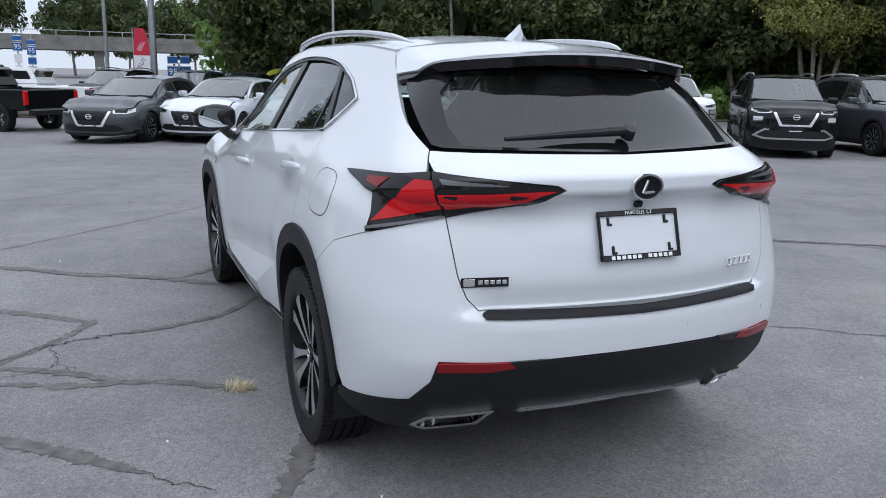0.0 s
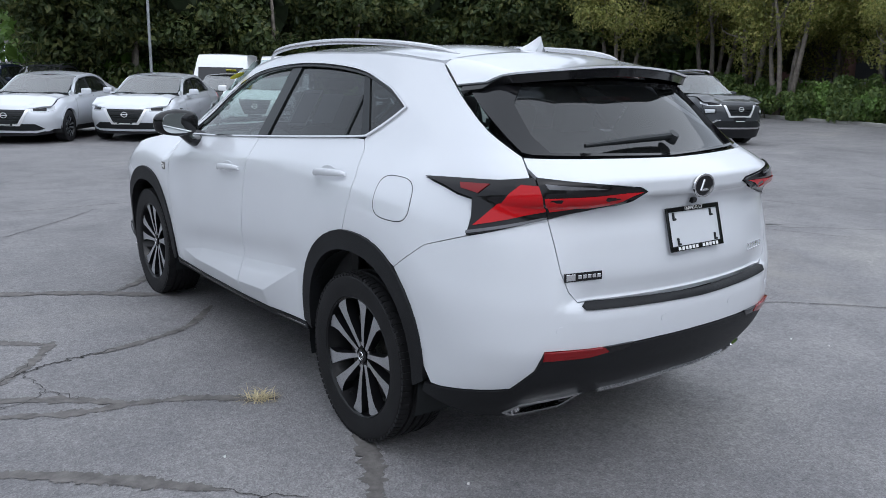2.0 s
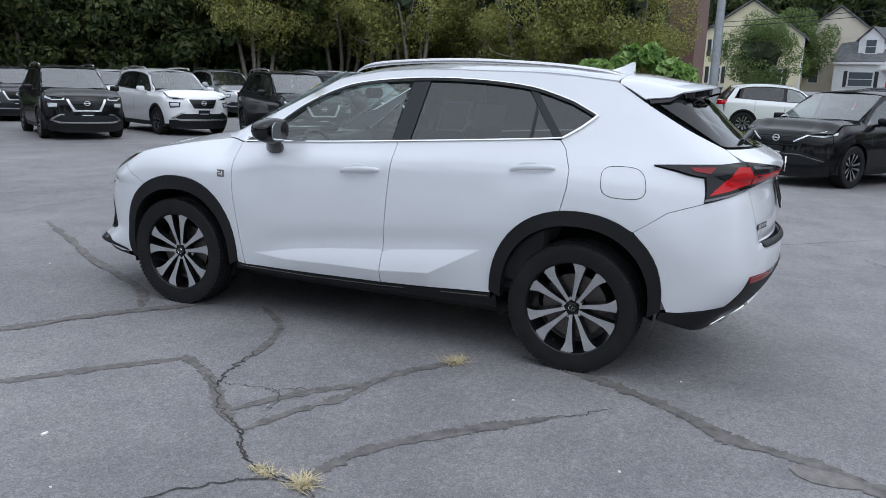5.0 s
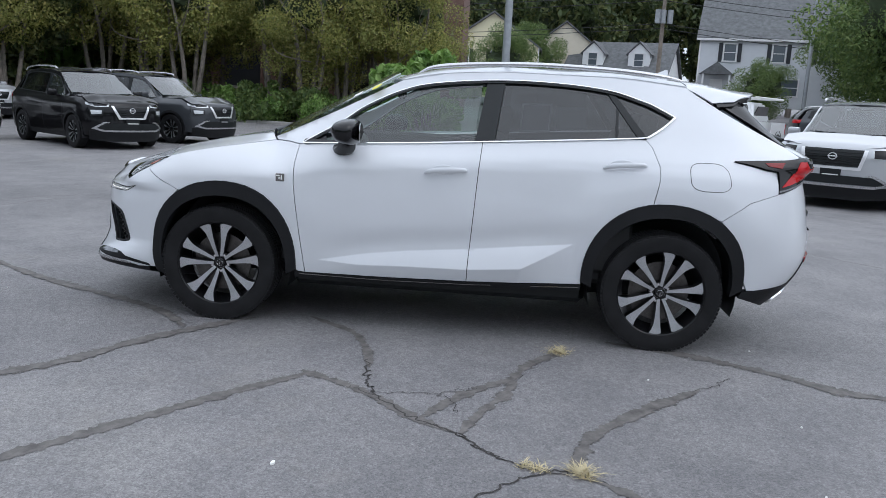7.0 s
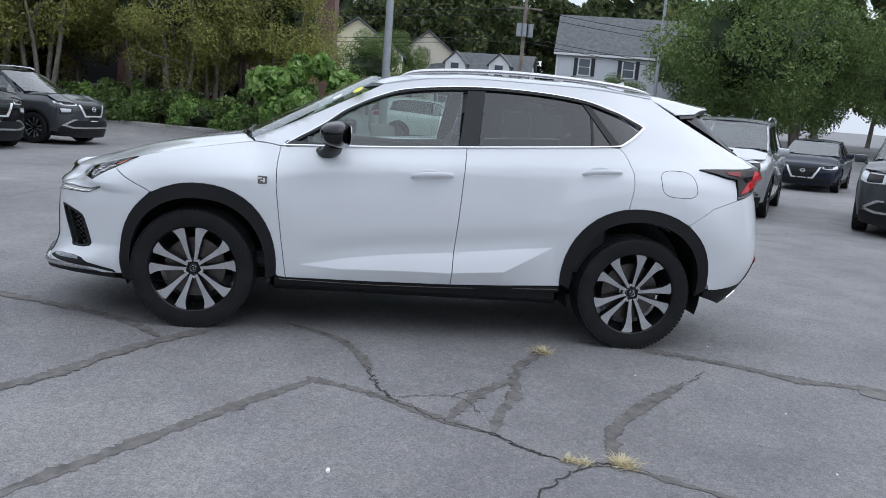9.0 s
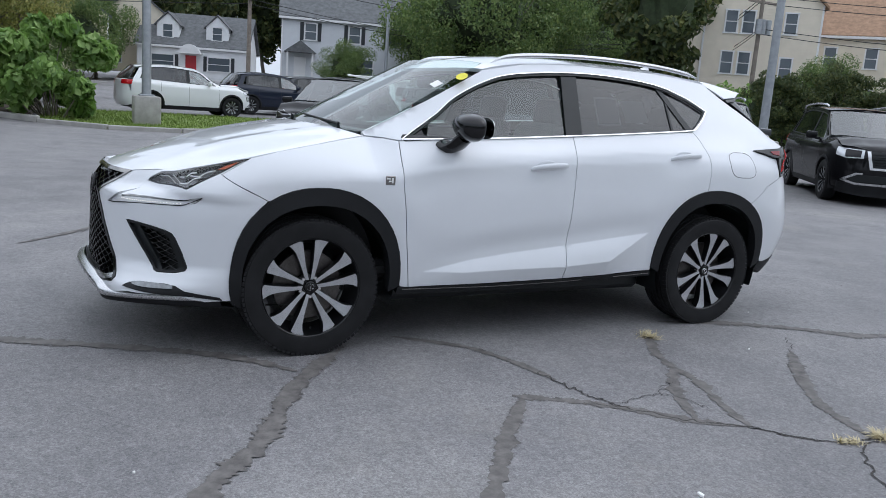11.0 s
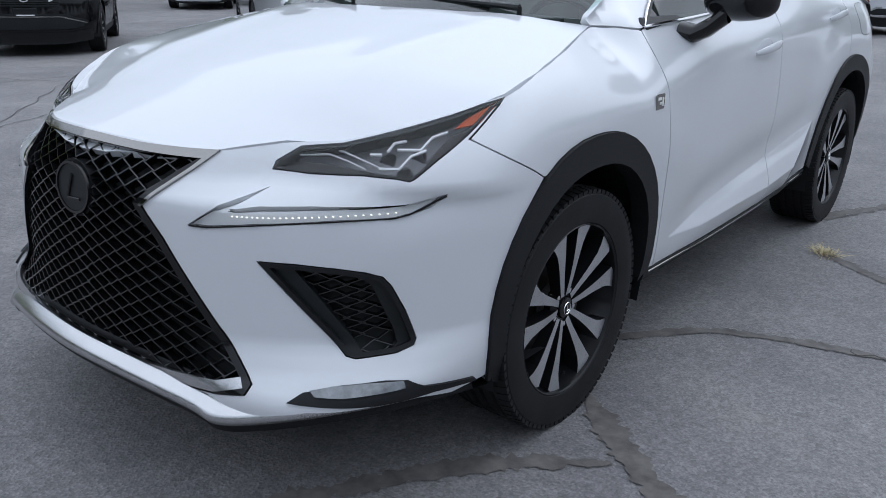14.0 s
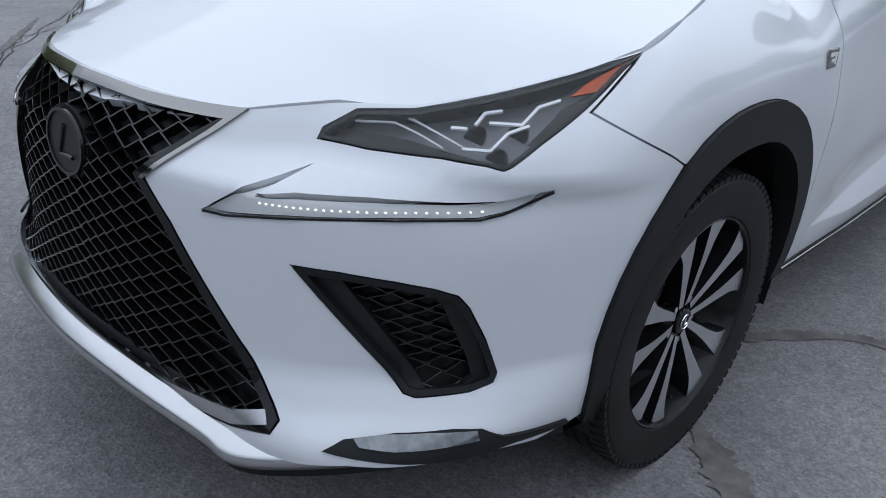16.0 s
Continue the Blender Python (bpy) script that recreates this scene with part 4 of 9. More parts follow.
def door_handle(y, z, tilt, s, door):
    w = float(B.width(np.array([y]), np.array([z]))[0])
    bm = bmesh.new()
    pts = spline([(-.125, 0, .000), (-.10, .006, .018), (-.03, .010, .034), (.05, .010, .036), (.10, .004, .024), (.125, -.004, .002)], 5)
    rows = []
    for k, (a, b, c) in enumerate(pts):
        f = k / (len(pts) - 1)
        hw = .016 * math.sin(PI * min(max(f, .04), .96)) ** .35
        ring = [bm.verts.new((c + .008 * math.cos(t), a, b + hw * math.sin(t))) for t in np.linspace(0, 2 * PI, 11)[:-1]]
        rows.append(ring)
    for p, q in zip(rows, rows[1:]):
        for i in range(10):
            bm.faces.new((p[i], p[(i + 1) % 10], q[(i + 1) % 10], q[i]))
    bm.faces.new(rows[0][::-1])
    bm.faces.new(rows[-1])
    m = Matrix.Translation((s * w, y, z)) @ Matrix.Diagonal((s, 1, 1, 1)) @ Matrix.Rotation(radians(tilt), 4, "X")
    bmesh.ops.transform(bm, matrix=m, verts=bm.verts)
    bmesh.ops.recalc_face_normals(bm, faces=bm.faces)
    part("door_handle", bm, WHITE, door, "body-coloured pull handle")
    bm = bmesh.new()
    bmesh.ops.create_uvsphere(bm, u_segments=20, v_segments=10, radius=1)
    bmesh.ops.scale(bm, vec=(.004, .075, .034), verts=bm.verts)
    bmesh.ops.translate(bm, vec=(s * (w - .0005), y + .01, z + .004), verts=bm.verts)
    part("handle_recess", bm, WHITE, door)


for s, df, dr in ((-1, DOORS_F[0], DOORS_R[0]), (1, DOORS_F[1], DOORS_R[1])):
    door_handle(-.03, .992, -5, s, df)
    door_handle(-1.06, 1.078, -5, s, dr)
bw = float(B.width(np.array([.947]), np.array([.902]))[0])
bm = bmesh.new()
box(bm, (-bw - .002, .947, .902), (.006, .052, .046), .002)
fb = part("fender_badge", bm, DARK_CHROME, MAIN, "small square side badge of plain bars")
bm = bmesh.new()
for dy, dz, ly, lz in ((-.012, .010, .022, .008), (.010, .0, .008, .026), (-.004, -.004, .014, .007)):
    box(bm, (-bw - .006, .947 - dy, .902 + dz), (.002, ly, lz))
part("badge_bar", bm, LABEL_WHITE, fb)

# tail lamps: black base, red light guides, clear cover
TL_OUT = B.loop((.622, -2.10, 1.036), (.645, -2.055, 1.172), (.70, -1.95, 1.159), (.765, -1.72, 1.144), (.775, -1.655, 1.137), (.79, -1.766, 1.117), (.805, -1.859, 1.098), (.80, -1.932, 1.090), (.797, -1.924, 1.03), (.798, -1.904, .967), (.72, -2.02, 1.002))
for nm, lp in (("outer_tail_lamp", TL_OUT), ("inner_tail_lamp", LAMP_IN)):
    pair(nm, B.panel(inset(lp, .002), h=.02, out=.006, depth=.02, lift=lambda q, z: .012 * np.exp(-((z - 1.09) / .045) ** 2)), SMOKED, MAIN, "smoked black and red tail lamp")
RED_A = B.loop((.630, -2.10, 1.066), (.640, -2.07, 1.150), (.68, -2.03, 1.150), (.765, -1.955, 1.04), (.790, -1.925, 1.002), (.72, -2.02, 1.030))
RED_B = B.loop((.622, -2.10, 1.064), (.632, -2.08, 1.112), (.50, -2.16, 1.118), (.37, -2.21, 1.125), (.31, -2.235, 1.124), (.36, -2.22, 1.110), (.50, -2.16, 1.088))
RED_C = B.loop((.765, -1.83, 1.134), (.745, -1.965, 1.142), (.775, -1.94, 1.104), (.785, -1.86, 1.112))
for nm, lp in (("red_lens", RED_A), ("red_lens", RED_B), ("red_lens", RED_C)):
    pair(nm, B.panel(inset(lp, .002), h=.016, out=.0095, depth=.004, lift=lambda q, z: .012 * np.exp(-((z - 1.09) / .045) ** 2)), RED_LENS if lp is not RED_C else DEEP_RED, MAIN, "translucent red lamp lens")
for zc, dz in ((1.028, .012),):
    GREY = B.loop((.628, -2.10, 1.044), (.72, -2.02, 1.016), (.797, -1.908, .985), (.797, -1.906, .975), (.72, -2.02, 1.006), (.624, -2.1, 1.036))
    pair("lamp_trim", B.panel(GREY, h=.016, out=.010, depth=.003), LAMP_GREY, MAIN)
HATCH = B.loop((.62, -2.1, 1.128), (.63, -2.08, 1.156), (.50, -2.16, 1.148), (.42, -2.2, 1.135), (.5, -2.16, 1.128))
pair("reversing_lens", B.panel(inset(HATCH, .002), h=.016, out=.010, depth=.003), LAMP_GREY, MAIN, "grey reversing lamp lens")

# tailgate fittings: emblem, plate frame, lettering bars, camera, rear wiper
def on_rear(x, z, out=0.0):
    q = np.array([-B.qf - (B.q(abs(x), main_rear(abs(x), z)) + B.qf) * (1 if x > 0 else -1)])
    q = np.array([B.q(abs(x), float(main_rear(abs(x), z)))]) if x <= 0 else np.array([-2 * B.qf - B.q(x, float(main_rear(x, z)))])
    p, n = B.at(q, np.array([z]), out)[0], B.normal(q, np.array([z]))[0]
    y = -n if n[1] > 0 else n
    zax = Vector(y)
    xax = Vector((1, 0, 0))
    yax = zax.cross(xax).normalized()
    xax = yax.cross(zax)
    m = Matrix((xax, yax, zax)).transposed().to_4x4()
    m.translation = p
    return m


def ring_loop(rx, ry, n=36):
    return [(rx * math.cos(2 * PI * k / n), ry * math.sin(2 * PI * k / n)) for k in range(n)]


def emblem(m, rx, ry, parent, bright=None):
    bm = bmesh.new()
    plate(bm, ring_loop(rx, ry), m, .006)
    e = part("emblem", bm, SATIN_BLACK if bright else BLACK_GLOSS, parent, "dark oval emblem with a chrome ring")
    bm = bmesh.new()
    ribbon(bm, [m @ Vector((x, y, .004)) for x, y in ring_loop(rx, ry)], .008, .006, tuple(m.to_3x3() @ Vector((0, 0, 1))), True)
    bmesh.ops.recalc_face_normals(bm, faces=bm.faces)
    part("emblem_ring", bm, bright or CHROME, e)
    bm = bmesh.new()
    for a, b in (((.006, .55), (-.30, -.45)), ((-.30, -.45), (.45, -.40))):
        rod(bm, m @ Vector((a[0] * rx, a[1] * ry, .007)), m @ Vector((b[0] * rx, b[1] * ry, .007)), .0045, seg=6)
    part("emblem_stroke", bm, bright or CHROME, e)


emblem(on_rear(0, 1.128, .001), .056, .040, MAIN)
m = on_rear(-.004, .970, .004)
bm = bmesh.new()
box(bm, (0, 0, .002), (.298, .140, .004), .001)
bmesh.ops.transform(bm, matrix=m, verts=bm.verts)
PL = part("plate_backing", bm, WHITE, MAIN, "blank white plate insert")
bm = bmesh.new()
for c, s in (((0, .071, .007), (.312, .017, .010)), ((0, -.071, .007), (.312, .019, .010)), ((-.151, 0, .007), (.010, .15, .010)), ((.151, 0, .007), (.010, .15, .010))):
    box(bm, c, s, .002)
bmesh.ops.transform(bm, matrix=m, verts=bm.verts)
PF = part("plate_frame", bm, BLACK_GLOSS, MAIN, "black dealer plate frame")
text_mesh("FAIRFIELD, CT", .017, LABEL_WHITE, PF, m @ Matrix.Translation((0, .071, .0125)))
for k in range(12):
    if k != 6:
        bm = bmesh.new()
        box(bm, (-.112 + k * .0203, -.071, .0126), (.014, .012, .001))
        bmesh.ops.transform(bm, matrix=m, verts=bm.verts)
        part("lettering_bar", bm, LABEL_WHITE, PF)
for dx, dy in ((-.115, .046), (.105, .046), (-.105, -.046), (.115, -.046)):
    bm = bmesh.new()
    box(bm, (dx, dy, .006), (.010, .028, .006), .002)
    box(bm, (dx + .008, dy - .01, .006), (.012, .008, .006), .002)
    bmesh.ops.transform(bm, matrix=m, verts=bm.verts)
    part("plate_clip", bm, SATIN_BLACK, PL)
m = on_rear(-.53, .842, .002)
bm = bmesh.new()
box(bm, (0, 0, .002), (.150, .030, .004), .001)
bmesh.ops.transform(bm, matrix=m, verts=bm.verts)
TB = part("trim_badge", bm, BLACK_GLOSS, MAIN, "black trim badge of plain silver bars")
for x0, w0, h0 in [(-.050, .036, .022)] + [(-.014 + .019 * k, .014, .013) for k in range(5)]:
    bm = bmesh.new()
    box(bm, (x0, 0, .0045), (w0, h0, .002), .001)
    bmesh.ops.transform(bm, matrix=m, verts=bm.verts)
    part("badge_bar", bm, CHROME, TB)
m = on_rear(.46, .845, .001)
for k in range(5):
    bm = bmesh.new()
    x0, w0, h0 = -.060 + .030 * k, .011, .012
    ring_ = [(x0 - w0, -h0), (x0 + w0, -h0), (x0 + w0 + .003, h0), (x0 - w0 + .003, h0)]
    ring_ = [Vector((x, y, .003)) for x, y in ring_]
    for a_, b_ in zip(ring_, ring_[1:] + ring_[:1]):
        rod(bm, m @ a_, m @ b_, .0028, seg=6)
    part("model_badge", bm, CHROME, MAIN, "plain chrome badge character")
m = on_rear(0, 1.068, .0)
bm = bmesh.new()
box(bm, (-.005, .004, .008), (.030, .020, .016), .004)
bmesh.ops.transform(bm, matrix=m, verts=bm.verts)
part("rear_camera", bm, SATIN_BLACK, MAIN)
bm = bmesh.new()
p0, p1 = (m2 := on_rear(.05, 1.275, .02)).translation, on_rear(-.40, 1.255, .015).translation
rod(bm, p0, p1, .016, .007, 10)
rod(bm, on_rear(.06, 1.272, .0).translation, p0 + Vector((.01, -.012, .01)), .026, .020, 14)
bmesh.ops.transform(bm, matrix=Matrix.Identity(4), verts=bm.verts)
part("rear_wiper", bm, SATIN_BLACK, MAIN, "black rear wiper arm")
# roof rails, fin
for s in (-1, 1):
    line = spline([(s * .525, .20, 1.548), (s * .535, .10, 1.590), (s * .545, -.15, 1.618), (s * .545, -.55, 1.634), (s * .535, -1.0, 1.624), (s * .505, -1.30, 1.600), (s * .475, -1.43, 1.578)], 6)
    bm = bmesh.new()
    rows = []
    for k, p in enumerate(line):
        f = k / (len(line) - 1)
        e = min(1, 4.5 * min(f, 1 - f) + .15)
        ring = [bm.verts.new(Vector(p) + Vector((.017 * e * math.cos(t), 0, .014 * e * math.sin(t) + .004))) for t in np.linspace(0, 2 * PI, 11)[:-1]]
        rows.append(ring)
    for p, q in zip(rows, rows[1:]):
        for i in range(10):
            bm.faces.new((p[i], p[(i + 1) % 10], q[(i + 1) % 10], q[i]))
    bm.faces.new(rows[0][::-1])
    bm.faces.new(rows[-1])
    bmesh.ops.recalc_face_normals(bm, faces=bm.faces)
    part("roof_rail", bm, SATIN_SILVER, MAIN, "satin silver roof rail")
bm = bmesh.new()
prof = [(-1.12, .0), (-1.25, .018), (-1.33, .045), (-1.385, .072), (-1.40, .075), (-1.405, .06), (-1.40, 0)]
for s in (-1, 1):
    pass
lo = [bm.verts.new((0, y, 1.596 + h)) for y, h in prof]
l1 = [bm.verts.new((-.045 * (1 - h / .085), y, 1.594 + h * .55)) for y, h in prof]
l2 = [bm.verts.new((.045 * (1 - h / .085), y, 1.594 + h * .55)) for y, h in prof]
b1 = [bm.verts.new((-.038 if 0 < i < 6 else -.004, y, 1.585)) for i, (y, h) in enumerate(prof)]
b2 = [bm.verts.new((.038 if 0 < i < 6 else .004, y, 1.585)) for i, (y, h) in enumerate(prof)]
for i in range(len(prof) - 1):
    for a, b in ((lo, l1), (l1, b1)):
        bm.faces.new((a[i], a[i + 1], b[i + 1], b[i]))
    for a, b in ((l2, lo), (b2, l2)):
        bm.faces.new((a[i], a[i + 1], b[i + 1], b[i]))
bmesh.ops.recalc_face_normals(bm, faces=bm.faces)
part("shark_fin_aerial", bm, WHITE, MAIN, "white shark-fin aerial")

# door mirrors
for s in (-1, 1):
    bm = bmesh.new()
    bmesh.ops.create_uvsphere(bm, u_segments=28, v_segments=18, radius=1)
    for v in bm.verts:
        x, y, z = v.co
        y = y * (.5 if y < 0 else 1.0)
        x = math.copysign(abs(x) ** .6, x)
        z = math.copysign(abs(z) ** .62, z) * (1.0 - .22 * max(0, x) - .12 * max(0, -x) * (z > 0))
        v.co = (.122 * x, .105 * y * (1 - .25 * max(0, -z)), .076 * z - .004 * x)
    m = Matrix.Translation((s * .968, .52, 1.192)) @ Matrix.Diagonal((s, 1, 1, 1)) @ Matrix.Rotation(radians(10), 4, "Z")
    bmesh.ops.transform(bm, matrix=m, verts=bm.verts)
    bmesh.ops.recalc_face_normals(bm, faces=bm.faces)
    MI = part("door_mirror", bm, BLACK_GLOSS, MAIN, "gloss black door mirror")
    bm = bmesh.new()
    line = spline([(s * .875, .555, 1.150), (s * .93, .580, 1.166), (s * 1.0, .575, 1.170), (s * 1.06, .545, 1.178), (s * 1.078, .515, 1.185)], 5)
    ribbon(bm, line, .013, .006, [(s * .3, .85, -.2)] * len(line))
    bmesh.ops.recalc_face_normals(bm, faces=bm.faces)
    part("indicator_strip", bm, SATIN_SILVER, MI, "bright strip along the mirror")
    bm = bmesh.new()
    rows = [(.81, .60, 1.085, .030, .060), (.85, .585, 1.075, .030, .060), (.89, .56, 1.10, .034, .055), (.94, .54, 1.15, .04, .05)]
    rr = [[bm.verts.new((s * (x + .006 * math.cos(t)), y + b * math.cos(t), z + a * math.sin(t))) for t in np.linspace(0, 2 * PI, 13)[:-1]] for x, y, z, a, b in rows]
    for p, q in zip(rr, rr[1:]):
        for i in range(12):
            bm.faces.new((p[i], p[(i + 1) % 12], q[(i + 1) % 12], q[i]))
    bmesh.ops.recalc_face_normals(bm, faces=bm.faces)
    part("mirror_arm", bm, BLACK_GLOSS, MI)
    bm = bmesh.new()
    plate(bm, [(.098 * math.copysign(abs(math.cos(t)) ** .7, math.cos(t)), .056 * math.copysign(abs(math.sin(t)) ** .7, math.sin(t))) for t in np.linspace(0, 2 * PI, 29)[:-1]],
          Matrix.Translation((s * .968, .468, 1.192)) @ Matrix.Rotation(radians(90), 4, "X") @ Matrix.Rotation(radians(-8 * s), 4, "Y"), .004)
    part("mirror_glass", bm, material("mirror_silver", (.55, .58, .58), .02, 1.0) if s < 0 else bpy.data.materials["mirror_silver"], MI, "mirror glass")

# front bumper with the openings for grille, lamps and vents
GR = [(0, 2.27, .874), (.20, 2.25, .868), (.390, 2.155, .862), (.346, 2.222, .812), (.284, 2.299, .747), (.345, 2.289, .680), (.412, 2.272, .580), (.475, 2.249, .484), (.540, 2.239, .406), (.580, 2.248, .370), (.573, 2.262, .348), (.50, 2.30, .335), (.25, 2.34, .330), (0, 2.36, .328)]
GRILLE = B.both(*GR)
HL = B.loop((.502, 2.084, .831), (.500, 2.068, .848), *[(u, y, float(hood_z(u, y)) - d) for u, y, d in ((.53, 2.015, .010), (.60, 1.945, .010), (.66, 1.88, .009), (.76, 1.76, .008), (.80, 1.70, .007), (.836, 1.645, .006))], (.841, 1.70, .962), (.841, 1.735, .942), (.838, 1.790, .912), (.822, 1.882, .865), (.806, 1.935, .832), (.798, 1.945, .827), (.773, 1.960, .832), (.708, 1.996, .835), (.587, 2.047, .828))
DRL = B.loop((.415, 2.262, .720), (.474, 2.219, .765), (.530, 2.116, .801), (.490, 2.208, .762), (.510, 2.200, .760), (.554, 2.175, .767), (.650, 2.101, .771), (.749, 2.009, .770), (.795, 1.951, .772), (.850, 1.878, .794), (.827, 1.904, .769), (.804, 1.946, .757), (.784, 1.978, .749), (.692, 2.078, .744), (.546, 2.194, .731), (.456, 2.244, .720))
FOG = B.loop((.561, 2.191, .649), (.627, 2.144, .646), (.699, 2.082, .636), (.746, 2.036, .626), (.772, 2.006, .614), (.784, 1.991, .592), (.801, 1.963, .528), (.815, 1.940, .455), (.816, 1.950, .440), (.796, 1.990, .429), (.739, 2.067, .424), (.722, 2.080, .430))
FOG_IN = B.loop((.626, 2.144, .630), (.699, 2.082, .619), (.738, 2.042, .609), (.755, 2.024, .590), (.767, 2.012, .554), (.785, 1.985, .484), (.793, 1.977, .449), (.786, 1.992, .438), (.750, 2.050, .434), (.713, 2.071, .485), (.665, 2.114, .570))
half = ([(B.qf, .882)] + B.loop((.20, 2.25, .877), (.40, 2.155, .868), *[(u, y, float(hood_z(u, y)) - .003) for u, y in ((.50, 2.035), (.60, 1.945), (.66, 1.88), (.76, 1.76), (.80, 1.70), (.836, 1.648))], (.86, 1.80, .905), (.91, 1.62, .815), (.915, 1.575, .790))
        + [p for p in sq(AF_OUT) if p[0] > qy(.9, 1.58)][::-1] + B.loop((.905, 1.755, .30), (.86, 1.86, .295), (.80, 1.98, .33), (.68, 2.16, .325), (.62, 2.24, .305), (.5, 2.3, .30)) + [(B.qf, .30)])
bf = half + [(2 * B.qf - q, z) for q, z in half[::-1] if abs(q - B.qf) > 1e-4]


def flipq(l):
    return [(2 * B.qf - q, z) for q, z in l]


panel_part("front_bumper", B.panel(bf, [GRILLE, HL, flipq(HL), inset(DRL, -.002), flipq(inset(DRL, -.002)), FOG, flipq(FOG)], gap=.0015, h=.022), WHITE, MAIN, "pearl white front bumper skin")
panel_part("grille_backing", B.panel(inset(GRILLE, -.01), out=-.055, depth=0, h=.05), SATIN_BLACK, MAIN)
ring_in = inset(GRILLE, .016)
panel_part("grille_frame", B.panel(inset(GRILLE, .001), [ring_in], h=.022, out=.004, depth=.05), BLACK_GLOSS, MAIN, "gloss black spindle grille frame")
top = B.both((0, 2.27, .876), (.20, 2.25, .870), (.397, 2.150, .866), (.351, 2.222, .812), (.287, 2.299, .745), (.277, 2.300, .747), (.335, 2.225, .808), (.365, 2.170, .848), (.19, 2.25, .855), (0, 2.27, .860))
panel_part("grille_trim", B.panel(top, h=.018, out=.007, depth=.01), DARK_CHROME, MAIN, "dark chrome upper grille strip")
bot = B.both((0, 2.36, .352), (.25, 2.34, .355), (.50, 2.30, .364), (.556, 2.265, .380), (.566, 2.262, .360), (.50, 2.30, .341), (.25, 2.34, .334), (0, 2.36, .331))
panel_part("grille_trim", B.panel(bot, h=.018, out=.006, depth=.012), SATIN_SILVER, MAIN, "satin silver lower grille strip")


GRILLE_BLACK = material("grille_black", (.006, .006, .007), .24, 0, .5)


def mesh_web(name, loop, cw, ch, out, mat, slope, thick=.006, deep=.026):
    """A web of staggered, leaning bars cut to a loop of the surface."""
    lo, hi = np.array(loop).min(0), np.array(loop).max(0)
    bm = bmesh.new()
    segs = []
    rows = int((hi[1] - lo[1]) / ch) + 2
    cols = int((hi[0] - lo[0]) / cw) + 3
    mid = (lo[0] + hi[0]) / 2
    for r in range(rows):
        for c in range(cols):
            q = mid + (c + .5 * (r % 2) - cols // 2) * cw
            z = lo[1] + r * ch
            d = slope * (1 if q < mid else -1)
            segs += [((q, z), (q + cw * (.5 + d), z + ch)), ((q, z), (q - cw * (.5 - d), z + ch))]
    mids = np.array([((a[0] + b[0]) / 2, (a[1] + b[1]) / 2) for a, b in segs])
    ok = inside(loop, mids)
    segs = [s for s, o in zip(segs, ok) if o]
    pts = np.array([p for s in segs for p in s])
    P, N = B.at(pts[:, 0], pts[:, 1], out), B.normal(pts[:, 0], pts[:, 1])
    vs, fs = [], []
    for i in range(0, len(pts), 2):
        a, b, n = Vector(P[i]), Vector(P[i + 1]), Vector(N[i])
        d = (b - a).normalized()
        s = d.cross(n).normalized() * thick / 2
        k = len(vs)
        for p in (a, b):
            vs += [p + s - n * deep, p + s * .6, p - s * .6, p - s - n * deep]
        for x in range(4):
            y = (x + 1) % 4
            fs.append((k + x, k + y, k + 4 + y, k + 4 + x))
    bm.free()
    return put(name, mesh_from(name, vs, fs, False), mat, MAIN, "black grille mesh of staggered bars")


mesh_web("grille_mesh", inset(GRILLE, .010), .060, .0185, -.006, GRILLE_BLACK, .10, .0045)
mf = B.at(np.array([B.qf]), np.array([.742]), -.012)[0]
m = Matrix.Translation(mf) @ Matrix.Rotation(PI, 4, "Z") @ Matrix.Rotation(radians(84), 4, "X")
bm = bmesh.new()
plate(bm, ring_loop(.088, .072), m @ Matrix.Translation((0, 0, -.03)), .030)
part("emblem_mount", bm, BLACK_PLASTIC, MAIN, "dark oval grille emblem mount")
emblem(m, .078, .062, MAIN, SMOKED)

# vents beside the grille
for s in (0, 1):
    fx = (lambda v: v) if s == 0 else mirrored
    panel_part("vent_frame", fx(B.panel(inset(FOG, .001), [inset(FOG, .011)], h=.018, out=.004, depth=.03)), BLACK_PLASTIC, MAIN, "black bumper vent frame")
    panel_part("vent_blank", fx(B.panel(inset(FOG, .009), [FOG_IN], h=.018, out=-.012, depth=.03)), SATIN_BLACK, MAIN, "satin black vent surround")
    panel_part("vent_backing", fx(B.panel(inset(FOG, -.004), h=.04, out=-.055, depth=0)), SATIN_BLACK, MAIN)
w = mesh_web("vent_mesh", inset(FOG_IN, -.004), .062, .0135, -.020, GRILLE_BLACK, .12, .0035, .014)
me2 = mesh_from("vent_mesh", *mirrored(([tuple(v.co) for v in w.data.vertices], [tuple(p.vertices) for p in w.data.polygons])), False)
put("vent_mesh", me2, GRILLE_BLACK, MAIN, "black grille mesh of staggered bars")

# headlamps: dark bowl, light units, clear cover; running lights below
def line_part(name, pts, w, mat, out, parent, label=""):
    a = np.array(B.loop(*pts))
    p, n = B.at(a[:, 0], a[:, 1], out), B.normal(a[:, 0], a[:, 1])
    for s in (1, -1):
        bm = bmesh.new()
        ribbon(bm, [(s * x, y, z) for x, y, z in p], w, .004, [(s * x, y, z) for x, y, z in n])
        bmesh.ops.recalc_face_normals(bm, faces=bm.faces)
        part(name, bm, mat, parent, label)


